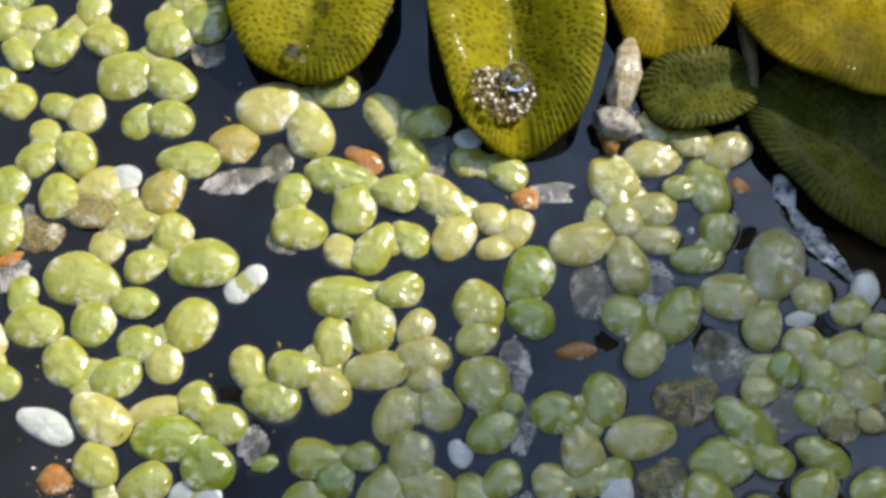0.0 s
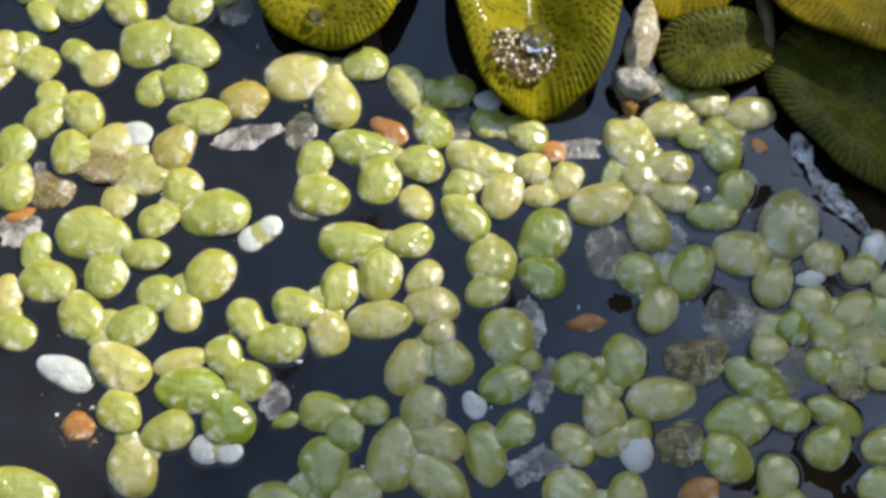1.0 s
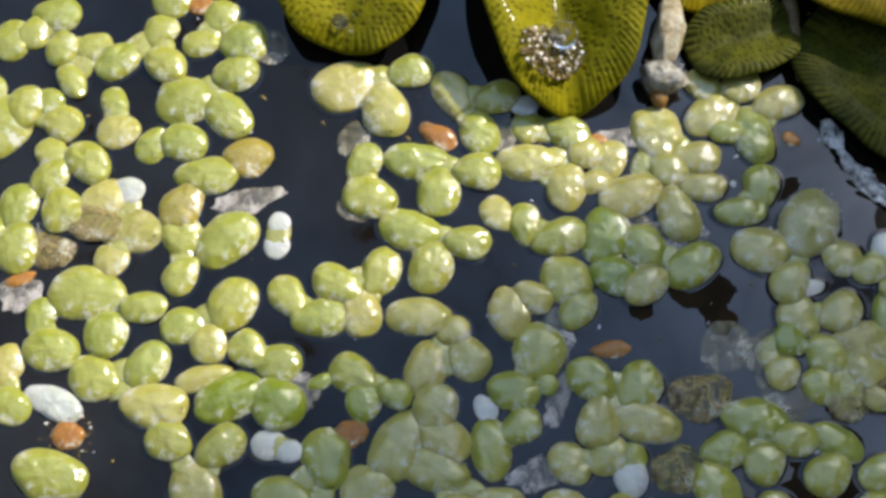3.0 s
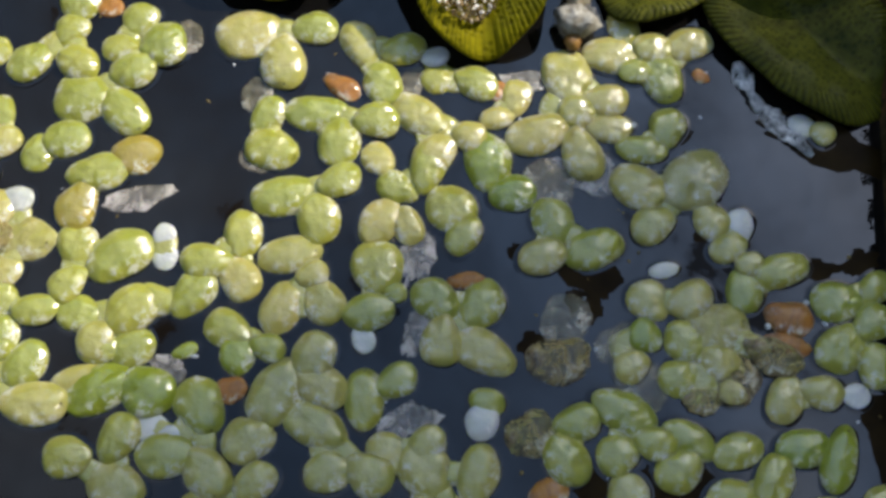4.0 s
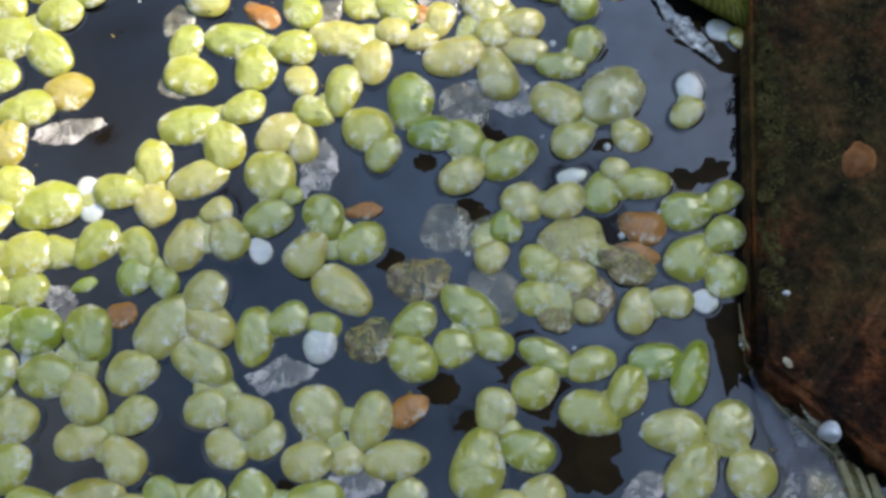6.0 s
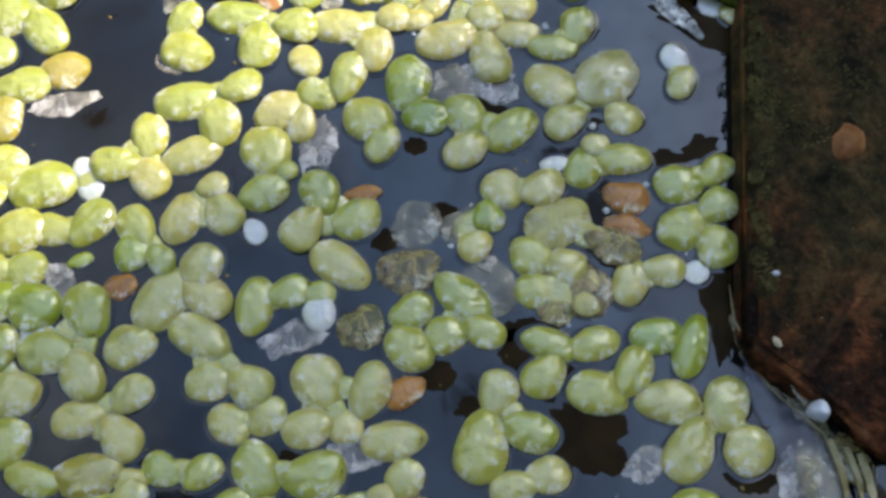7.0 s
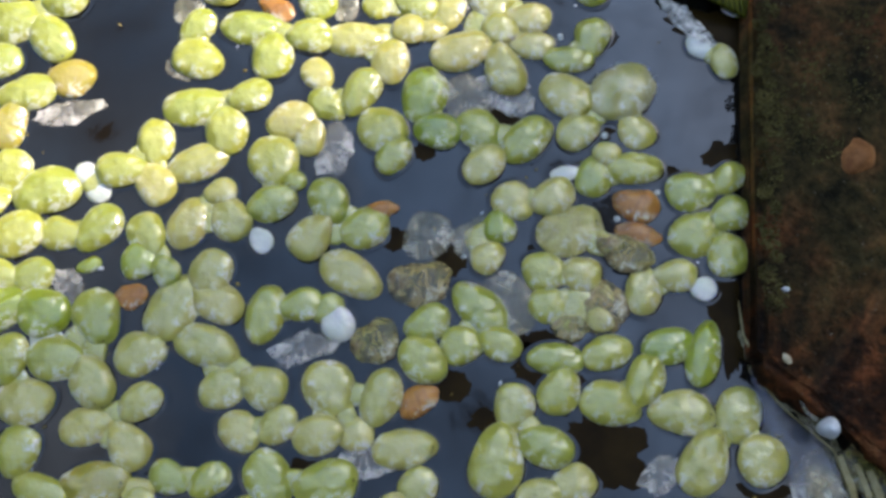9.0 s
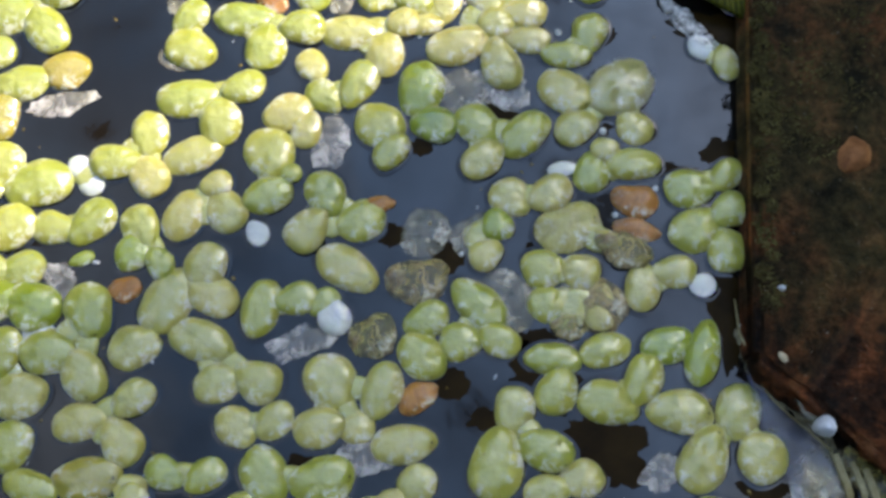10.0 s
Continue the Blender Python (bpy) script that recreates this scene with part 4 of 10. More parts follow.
duckweed_a33 = floater("duckweed", "three-frond yellow-green duckweed on dark water", "duckweed", "duckweed on the pond", 46, [(0.08, 1.44, 3.98, 3.51, -61, "y"), (-0.08, -1.42, 3.42, 2.57, 20, "y"), (1.4, 0, 1.66, 1.32, -30, "y"), (0, 0, 2.28, 1.56, -93, "n"), (0.74, 0.72, 2.27, 1.59, -47, "n")])
duckweed_a34 = floater("duckweed", "six-frond pale green duckweed on dark water", "duckweed", "duckweed on the pond", 47, [(1.06, 2.13, 4.3, 3.51, -74, "p"), (-1.04, -2.1, 4.44, 2.98, 19, "p"), (1.85, -3.56, 3.92, 2.79, -69, "p"), (3.73, -1.63, 3.32, 2.12, -5, "p"), (3.55, 0.34, 3.37, 2.32, 0, "p"), (1.57, -0.45, 2.64, 2.39, 0, "p"), (0, 0, 2.55, 1.63, -116, "n"), (1.46, -0.75, 2.49, 1.66, -82, "n"), (2.41, 0.24, 2.42, 1.73, -55, "n"), (2.31, 1.23, 2.39, 1.77, -36, "n"), (1.31, 0.83, 2.51, 1.68, -79, "n")])
duckweed_a35 = floater("duckweed", "three-frond pale green duckweed on dark water", "duckweed", "duckweed on the pond", 48, [(-0.12, -1.02, 4.3, 2.96, 13, "p"), (0.12, 1.03, 2.8, 2.34, -65, "p"), (2.35, 0.12, 2.9, 2.37, 11, "p"), (0, 0, 2.65, 1.67, 83, "n"), (1.11, -0.45, 2.53, 1.74, 25, "n")])
duckweed_a36 = floater("duckweed", "three-frond yellow-green duckweed and a paler frond on dark water", "duckweed", "duckweed on the pond", 49, [(-0.96, -1.01, 4.31, 2.92, -80, "y"), (0.97, 1.02, 3.84, 2.42, 16, "p"), (-2.72, -0.69, 2.42, 1.83, 0, "y"), (0, 0, 2.61, 1.66, 46, "n"), (-1.84, -0.85, 2.39, 1.79, 170, "n")])
duckweed_a37 = floater("duckweed", "two-frond yellow-green duckweed on dark water", "duckweed", "duckweed on the pond", 50, [(0.77, 0.88, 3.14, 2.54, 76, "y"), (-0.77, -0.87, 3.56, 2.01, 0, "y"), (0, 0, 2.53, 1.6, -131, "n")])
duckweed_a38 = floater("duckweed", "four-frond pale green duckweed with mouldy frond on dark water", "duckweed", "duckweed on the pond", 51, [(1.59, 0.96, 5.15, 3.96, 66, "h"), (-1.58, -0.95, 4.02, 3.07, -10, "p"), (0.21, -3.01, 3.12, 2.5, 57, "p"), (3.59, -1.14, 2.81, 2.44, -21, "p"), (0, 0, 2.47, 1.6, -149, "n"), (0.9, -1.04, 2.47, 1.58, -109, "n"), (2.6, -0.1, 2.28, 1.73, -46, "n")])
duckweed_a39 = floater("duckweed", "three-frond yellow-green duckweed and a paler frond on dark water", "duckweed", "duckweed on the pond", 52, [(-1.58, -0.04, 3.37, 2.87, -31, "y"), (1.58, 0.04, 4.01, 2.77, 58, "y"), (-0.63, -2.37, 3.28, 2.51, 58, "p"), (0, 0, 2.33, 1.65, 1, "n"), (-1.1, -1.21, 2.31, 1.63, -68, "n")])
duckweed_a40 = floater("duckweed", "two-frond pale green duckweed on dark water", "duckweed", "duckweed on the pond", 53, [(-1.28, 0.13, 3.04, 2.64, -49, "p"), (1.28, -0.13, 3.2, 2.53, 20, "p"), (0, 0, 2.28, 1.64, -6, "n")])
duckweed_a41 = floater("duckweed", "small two-frond bleached white duckweed and a paler frond on dark water", "duckweed", "duckweed on the pond", 54, [(0.5, 0.7, 2.45, 1.91, 77, "w"), (-0.5, -0.7, 2.74, 1.89, 15, "p"), (0, 0, 2.52, 1.61, -126, "n")])
duckweed_a42 = floater("duckweed", "small three-frond pale green duckweed and a green frond on dark water", "duckweed", "duckweed on the pond", 55, [(-0.85, 0.04, 3.3, 2.25, 20, "t"), (0.85, -0.04, 2.18, 2.26, 0, "g"), (-0.62, -1.64, 2.41, 2.07, 10, "p"), (0, 0, 2.33, 1.65, -3, "n"), (-0.74, -0.8, 2.37, 1.6, -82, "n")])
duckweed_a43 = floater("duckweed", "single-frond translucent dead duckweed on dark water", "duckweed", "duckweed on the pond", 56, [(0, 0, 3.63, 3.05, 61, "t")])
duckweed_a44 = floater("duckweed", "large single-frond mottled rotting duckweed on dark water", "duckweed", "duckweed on the pond", 57, [(0, 0, 4.35, 3.05, 15, "m")])
duckweed_a45 = floater("duckweed", "three-frond yellow-green duckweed on dark water", "duckweed", "duckweed on the pond", 58, [(0.23, 1.28, 4.46, 2.79, -28, "y"), (-0.23, -1.26, 2.95, 2.48, 30, "y"), (1.97, -0.49, 2.93, 2.21, -10, "y"), (0, 0, 2.26, 1.55, -100, "n"), (1.1, 0.39, 2.24, 1.57, -46, "n")])
duckweed_a46 = floater("duckweed", "three-frond yellow-green duckweed and a paler frond on dark water", "duckweed", "duckweed on the pond", 59, [(1.4, 0.45, 3.54, 2.89, 77, "y"), (-1.4, -0.44, 3.53, 2.62, -15, "y"), (-0.08, -2.72, 3.39, 2.68, -77, "p"), (0, 0, 2.3, 1.55, -162, "n"), (0.66, -1.15, 2.29, 1.53, -115, "n")])
duckweed_a47 = floater("duckweed", "large single-frond pale green duckweed on dark water", "duckweed", "duckweed on the pond", 60, [(0, 0, 4.64, 2.7, 10, "p")])
duckweed_a48 = floater("duckweed", "small two-frond bleached white duckweed and a yellow-green frond on dark water", "duckweed", "duckweed on the pond", 61, [(-0.02, 0.63, 2.39, 1.86, 0, "y"), (0.02, -0.63, 2.33, 2.17, 87, "w"), (0, 0, 2.18, 1.54, -88, "n")])
duckweed_a49 = floater("duckweed", "two-frond yellow-green duckweed on dark water", "duckweed", "duckweed on the pond", 62, [(0.14, 1.17, 3.16, 2.4, 29, "y"), (-0.14, -1.16, 3.53, 2.77, -47, "y"), (0, 0, 2.21, 1.53, -97, "n")])
duckweed_a49b = floater("duckweed", "single-frond mottled rotting duckweed on dark water", "duckweed", "duckweed on the pond", 63, [(0, 0, 3.2, 2.89, 29, "m")])
duckweed_b1 = floater("duckweed", "large three-frond yellow-green duckweed on dark water", "duckweed", "duckweed on the pond", 64, [(-0.59, 1.39, 5.19, 3.52, -8, "y"), (0.58, -1.37, 3.14, 2.88, 65, "y"), (3.02, -0.02, 3.07, 2.11, -5, "y"), (0, 0, 2.48, 1.57, -67, "n"), (1.22, 0.68, 2.43, 1.62, -21, "n")])
duckweed_b2 = floater("duckweed", "two-frond yellow-green duckweed on dark water", "duckweed", "duckweed on the pond", 65, [(-0.53, 1.04, 2.64, 2.1, 86, "y"), (0.53, -1.03, 3.76, 2.8, -5, "y"), (0, 0, 2.49, 1.55, -63, "n")])
duckweed_b3 = floater("duckweed", "two-frond yellow-green duckweed and a paler frond on dark water", "duckweed", "duckweed on the pond", 66, [(-0.46, 1.19, 2.89, 2.39, 87, "p"), (0.46, -1.18, 2.94, 2.35, -19, "y"), (0, 0, 2.42, 1.54, -69, "n")])
duckweed_b4 = floater("duckweed", "large three-frond yellow-green duckweed and a paler frond on dark water", "duckweed", "duckweed on the pond", 67, [(-1.65, 0.33, 3.67, 2.83, -47, "y"), (1.64, -0.33, 3.29, 2.66, 21, "y"), (1.15, -2.92, 4.41, 2.82, -29, "p"), (0, 0, 2.34, 1.58, -11, "n"), (-0.24, -1.3, 2.4, 1.51, -49, "n")])
duckweed_b5 = floater("duckweed", "three-frond yellow-green duckweed and a paler frond on dark water", "duckweed", "duckweed on the pond", 68, [(-1.54, -0.56, 3.04, 2.47, -5, "y"), (1.54, 0.56, 3.82, 3.12, 48, "y"), (0.11, -1.84, 2.56, 2.44, 84, "p"), (0, 0, 2.28, 1.67, 20, "n"), (-0.71, -1.2, 2.41, 1.55, -38, "n")])
duckweed_b6 = floater("duckweed", "two-frond yellow-green duckweed on dark water", "duckweed", "duckweed on the pond", 69, [(-0.99, 0.73, 3.34, 2.28, -58, "y"), (0.98, -0.72, 3.8, 2.58, 8, "y"), (0, 0, 2.35, 1.55, -36, "n")])
petal_b7 = floater("petal", "white dead oval petal with dark specks", "petal", "petals on the pond", 70, [(0, 0, 4.02, 2, -24, "w")])
duckweed_b9 = floater("duckweed", "three-frond yellow-green duckweed and a paler frond on dark water", "duckweed", "duckweed on the pond", 71, [(-0.99, -1.07, 4.02, 3.04, -66, "p"), (1, 1.08, 3.44, 2.5, 15, "y"), (-1.97, 2.29, 3.12, 2.6, -42, "y"), (0, 0, 2.12, 1.57, 47, "n"), (-1.47, 0.6, 2.23, 1.5, 106, "n")])
duckweed_b10 = floater("duckweed", "two-frond yellow-green duckweed on dark water", "duckweed", "duckweed on the pond", 72, [(0.73, -0.71, 3.23, 2.48, -20, "y"), (-0.73, 0.71, 2.9, 2.25, -58, "y"), (0, 0, 2.34, 1.52, 136, "n")])
duckweed_b11 = floater("duckweed", "large two-frond bright green duckweed on dark water", "duckweed", "duckweed on the pond", 73, [(-1.17, 0.91, 4.8, 3.09, -8, "g"), (1.16, -0.9, 3.81, 3.16, -57, "g"), (0, 0, 2.31, 1.49, -38, "n")])
duckweed_b12 = floater("duckweed", "small two-frond bleached white duckweed on dark water", "duckweed", "duckweed on the pond", 74, [(-0.7, 0.12, 2.28, 1.94, 10, "w"), (0.7, -0.12, 1.69, 1.41, 10, "w"), (0, 0, 2.24, 1.48, -10, "n")])
duckweed_b13 = floater("duckweed", "large single-frond yellow-green duckweed on dark water", "duckweed", "duckweed on the pond", 75, [(0, 0, 4.93, 3.21, -14, "y")])
duckweed_b14 = floater("duckweed", "three-frond yellow-green duckweed and a green frond on dark water", "duckweed", "duckweed on the pond", 76, [(-0.29, 0.86, 3.48, 2.5, -39, "y"), (0.28, -0.86, 2.4, 2.41, 21, "g"), (2.16, -0.49, 2.37, 1.84, -25, "y"), (0, 0, 2.39, 1.55, -72, "n"), (0.94, 0.18, 2.39, 1.56, -29, "n")])
duckweed_b15 = floater("duckweed", "three-frond yellow-green duckweed and a paler frond on dark water", "duckweed", "duckweed on the pond", 77, [(1.16, 1.36, 3.95, 3.17, -66, "y"), (-1.15, -1.35, 3.65, 2.87, 0, "y"), (1.29, -2.77, 3.62, 2.78, -56, "p"), (0, 0, 2.19, 1.66, -130, "n"), (1.23, -0.72, 2.3, 1.58, -88, "n")])
duckweed_b16 = floater("duckweed", "three-frond pale green duckweed on dark water", "duckweed", "duckweed on the pond", 78, [(-1.37, -0.13, 3.73, 2.74, 64, "p"), (1.38, 0.13, 3.18, 2.68, -68, "p"), (0.64, 1.92, 2.2, 1.88, 21, "p"), (0, 0, 2.35, 1.71, 6, "n"), (-0.37, 0.89, 2.35, 1.73, 46, "n")])
duckweed_b17 = floater("duckweed", "large three-frond pale green duckweed on dark water", "duckweed", "duckweed on the pond", 79, [(-1.39, -0.18, 4.71, 3.31, 64, "p"), (1.4, 0.18, 3.65, 2.71, -25, "p"), (0.92, 2.04, 3.25, 2.84, 63, "p"), (0, 0, 2.29, 1.63, 8, "n"), (-0.24, 0.92, 2.26, 1.67, 44, "n")])
duckweed_b18 = floater("duckweed", "two-frond yellow-green duckweed on dark water", "duckweed", "duckweed on the pond", 80, [(-1.07, -0.27, 4.03, 2.6, 78, "y"), (1.07, 0.28, 2.99, 2.16, 10, "y"), (0, 0, 2.28, 1.63, 14, "n")])
duckweed_b19 = floater("duckweed", "three-frond pale green duckweed on dark water", "duckweed", "duckweed on the pond", 81, [(-0.53, 1.34, 4.6, 2.74, -20, "p"), (0.52, -1.32, 3.03, 2.63, 20, "p"), (3.05, -1.15, 3.31, 2.68, -29, "p"), (0, 0, 2.32, 1.53, -69, "n"), (1.27, 0.09, 2.33, 1.52, -35, "n")])
duckweed_b20 = floater("duckweed", "single-frond pale green duckweed on dark water", "duckweed", "duckweed on the pond", 82, [(0, 0, 3.54, 2.96, 31, "p")])
duckweed_c60 = floater("duckweed", "three-frond yellow-green duckweed and a paler frond on dark water", "duckweed", "duckweed on the pond", 83, [(-1.32, -0.24, 3.23, 2.41, 69, "y"), (1.32, 0.24, 3.85, 2.31, 0, "y"), (-0.43, 1.23, 2.01, 1.64, 0, "p"), (0, 0, 2.42, 1.73, 10, "n"), (-0.88, 0.5, 2.55, 1.64, 59, "n")])
duckweed_c61 = floater("duckweed", "two-frond yellow-green duckweed on dark water", "duckweed", "duckweed on the pond", 84, [(-1.2, -0.43, 3.66, 2.71, 0, "y"), (1.21, 0.43, 2.97, 1.93, 40, "y"), (0, 0, 2.45, 1.69, 20, "n")])
duckweed_c62 = floater("duckweed", "three-frond yellow-green duckweed on dark water", "duckweed", "duckweed on the pond", 85, [(-0.96, 0.71, 4.01, 2.94, 30, "y"), (0.96, -0.7, 3.03, 2.96, -64, "y"), (1.27, 1.97, 2.98, 2.4, 30, "y"), (0, 0, 2.29, 1.71, -36, "n"), (0.15, 1.34, 2.46, 1.63, 30, "n")])
duckweed_c63 = floater("duckweed", "two-frond pale green duckweed on dark water", "duckweed", "duckweed on the pond", 86, [(-0.99, -0.46, 3.36, 2.4, 77, "p"), (0.99, 0.47, 3.05, 2.17, 5, "p"), (0, 0, 2.39, 1.6, 25, "n")])
duckweed_c64 = floater("duckweed", "large two-frond bright green duckweed on dark water", "duckweed", "duckweed on the pond", 87, [(-1.05, 0.27, 3.55, 2.47, 10, "g"), (1.05, -0.27, 4.35, 2.2, 76, "g"), (0, 0, 2.25, 1.61, -14, "n")])
duckweed_c65 = floater("duckweed", "small six-frond mottled rotting duckweed and a see-through frond on dark water", "duckweed", "duckweed on the pond", 88, [(-0.66, 0.73, 2.55, 2.46, 0, "y"), (0.66, -0.73, 2.38, 1.81, 0, "m"), (0.87, 1.18, 3.14, 2.2, 20, "t"), (2.86, 0.55, 3.59, 3.22, 59, "m"), (2.75, 1.29, 1.55, 1.6, 0, "v"), (2.54, -0.29, 1.58, 1.76, 59, "v"), (0, 0, 2.29, 1.62, -48, "n"), (0.1, 0.95, 2.33, 1.61, 16, "n"), (1.1, 0.64, 2.3, 1.62, -3, "n"), (1.04, 1.01, 2.32, 1.61, 9, "n"), (0.94, 0.22, 2.28, 1.62, -18, "n")])
duckweed_c66 = floater("duckweed", "two-frond yellow-green duckweed and a paler frond on dark water", "duckweed", "duckweed on the pond", 89, [(-1.14, 0.09, 3.04, 2.67, 0, "y"), (1.14, -0.09, 2.7, 2.44, -21, "p"), (0, 0, 2.32, 1.65, -5, "n")])
duckweed_c67 = floater("duckweed", "two-frond yellow-green duckweed on dark water", "duckweed", "duckweed on the pond", 90, [(-0.06, 1.01, 3.72, 2.17, -5, "y"), (0.06, -1.01, 3.2, 2.63, 59, "y"), (0, 0, 2.26, 1.56, -87, "n")])
duckweed_c68 = floater("duckweed", "single-frond yellow-green duckweed on dark water", "duckweed", "duckweed on the pond", 91, [(0, 0, 3.39, 2.3, 15, "y")])
duckweed_c69 = floater("duckweed", "large two-frond yellow-green duckweed on dark water", "duckweed", "duckweed on the pond", 92, [(-1.09, -0.7, 4.03, 2.81, -10, "y"), (1.09, 0.7, 3.7, 2.39, 63, "y"), (0, 0, 2.3, 1.51, 33, "n")])
duckweed_c70 = floater("duckweed", "large single-frond pale green duckweed on dark water", "duckweed", "duckweed on the pond", 93, [(0, 0, 4.26, 2.86, -3, "p")])
duckweed_c71 = floater("duckweed", "large three-frond pale green duckweed on dark water", "duckweed", "duckweed on the pond", 94, [(1.16, 1.43, 3.66, 2.95, 66, "p"), (-1.14, -1.41, 4.49, 2.97, 61, "p"), (2.33, -1.31, 3.2, 3.21, -31, "p"), (0, 0, 2.28, 1.47, -129, "n"), (1.74, 0.05, 2.13, 1.58, -67, "n")])
duckweed_c72 = floater("duckweed", "large three-frond yellow-green duckweed and a paler frond on dark water", "duckweed", "duckweed on the pond", 95, [(0.55, 1.64, 3.14, 2.57, 79, "p"), (-0.55, -1.62, 4.65, 3.43, 79, "y"), (2.42, -0.77, 3.53, 2.61, -20, "y"), (0, 0, 2.21, 1.52, -109, "n"), (1.49, 0.43, 2.19, 1.55, -52, "n")])
duckweed_c73 = floater("duckweed", "two-frond pale green duckweed on dark water", "duckweed", "duckweed on the pond", 96, [(1.04, 0.42, 2.94, 2.39, 0, "p"), (-1.04, -0.42, 3.09, 2.36, 19, "p"), (0, 0, 2.21, 1.46, -158, "n")])
duckweed_c74 = floater("duckweed", "four-frond pale green duckweed on dark water", "duckweed", "duckweed on the pond", 97, [(-1.59, 0.26, 4.11, 3.24, -64, "p"), (1.59, -0.26, 3.8, 2.6, 71, "p"), (-2.21, -2.51, 3.26, 2.61, 10, "p"), (0.06, -2.45, 2.46, 2.15, 0, "p"), (0, 0, 2.26, 1.54, -9, "n"), (-1.9, -1.13, 2.21, 1.55, -102, "n"), (-0.76, -1.1, 2.25, 1.52, -59, "n")])
seed_scale_c75 = floater("seed_scale", "pale tan oval seed scale floating on water", "seed", "seed scales on the pond", 98, [(0, 0, 2.85, 1.89, 30, "o")])
duckweed_c76 = floater("duckweed", "large single-frond pale green duckweed on dark water", "duckweed", "duckweed on the pond", 99, [(0, 0, 4.08, 2.58, 5, "p")])
duckweed_c77 = floater("duckweed", "single-frond pale green duckweed on dark water", "duckweed", "duckweed on the pond", 100, [(0, 0, 2.66, 2.44, 60, "p")])
duckweed_c78 = floater("duckweed", "large two-frond yellow-green duckweed on dark water", "duckweed", "duckweed on the pond", 101, [(-1.73, 0.17, 3.75, 2.98, -62, "y"), (1.73, -0.17, 4.1, 3.05, 10, "y"), (0, 0, 2.21, 1.47, -6, "n")])
duckweed_c79 = floater("duckweed", "two-frond yellow-green duckweed on dark water", "duckweed", "duckweed on the pond", 102, [(-1.25, 0.08, 2.79, 2.06, -24, "y"), (1.25, -0.08, 2.84, 2.03, 35, "y"), (0, 0, 2.21, 1.47, -4, "n")])
duckweed_c80 = floater("duckweed", "two-frond pale green duckweed on dark water", "duckweed", "duckweed on the pond", 103, [(-1.12, -0.17, 2.97, 2.47, -38, "p"), (1.13, 0.17, 2.91, 2.21, 35, "p"), (0, 0, 2.22, 1.53, 9, "n")])
duckweed_c81 = floater("duckweed", "three-frond pale green duckweed on dark water", "duckweed", "duckweed on the pond", 104, [(-1.33, 0.6, 3.61, 2.5, 8, "p"), (1.32, -0.6, 3.35, 2.59, -56, "p"), (1.88, 1.99, 3.03, 2.28, 36, "p"), (0, 0, 2.3, 1.46, -24, "n"), (0.27, 1.29, 2.17, 1.58, 23, "n")])
duckweed_c83 = floater("duckweed", "single-frond yellow-green duckweed on dark water", "duckweed", "duckweed on the pond", 105, [(0, 0, 3.23, 2.9, 86, "y")])
duckweed_c84 = floater("duckweed", "yellow single frond with brown edge", "duckweed", "duckweed on the pond", 106, [(0, 0, 4.45, 2.78, 5, "k")])
duckweed_c84b = floater("duckweed", "small single-frond pale green duckweed on dark water", "duckweed", "duckweed on the pond", 107, [(0, 0, 2.2, 1.8, 0, "p")])
duckweed_c85 = floater("duckweed", "large single-frond yellow-green duckweed on dark water", "duckweed", "duckweed on the pond", 108, [(0, 0, 3.78, 2.09, -19, "y")])
seed_scale_o1 = floater("seed_scale", "small orange seed scale floating on dark water", "seed", "seed scales on the pond", 109, [(0, 0, 3.2, 1.5, -13, "o")])
seed_scale_o2 = floater("seed_scale", "small orange seed scale floating on dark water", "seed", "seed scales on the pond", 110, [(0, 0, 3.15, 2.45, -11, "o")])
pebble_peb = floater("pebble", "small round white floating bead beside the brick", "bead", "", 111, [(0, 0, 1.78, 1.69, 0, "w")])
petal_pet = floater("petal", "small white petal floating on dark water", "petal", "petals on the pond", 112, [(0, 0, 1.9, 1.49, -59, "w")])
petal_pet2 = floater("petal", "small white petal floating on dark water", "petal", "petals on the pond", 113, [(0, 0, 2.1, 1.1, 10, "w")])
torn_film_deb1 = floater("torn_film", "whitish torn film of dead plant on the water", "debris", "torn films on the pond", 114, [(0, 0, 4.94, 2.67, -22, "d")])
torn_film_deb2 = floater("torn_film", "whitish torn film of dead plant on the water", "debris", "torn films on the pond", 115, [(0, 0, 4.34, 1.72, 16, "d")])
torn_film_deb3 = floater("torn_film", "whitish torn film of dead plant on the water", "debris", "torn films on the pond", 116, [(0, 0, 4.42, 1.83, 10, "d")])
torn_film_deb4 = floater("torn_film", "whitish torn film of dead plant on the water", "debris", "torn films on the pond", 117, [(0, 0, 4.17, 2.34, 10, "d")])
torn_film_deb5 = floater("torn_film", "whitish torn film of dead plant on the water", "debris", "torn films on the pond", 118, [(0, 0, 2.29, 2.23, -58, "d")])
leaflet_lf = floater("leaflet", "tiny pointed green leaflet among the duckweed", "leaflet", "", 119, [(0, 0, 1.75, 1, 21, "g")])
seed_scale_brn1 = floater("seed_scale", "brown seed scale sunk between duckweed", "seed", "seed scales on the pond", 120, [(0, 0, 2.01, 1.76, 0, "o")])
seed_scale_brn2 = floater("seed_scale", "small orange seed scale floating on dark water", "seed", "seed scales on the pond", 121, [(0, 0, 2.02, 1.87, 0, "o")])
petal_leafr = floater("petal", "pale grey oval petal beside the brick", "petal", "petals on the pond", 122, [(-0.63, 0.25, 2.17, 1.63, -16, "w"), (0.63, -0.25, 1.78, 1.8, -44, "p")])
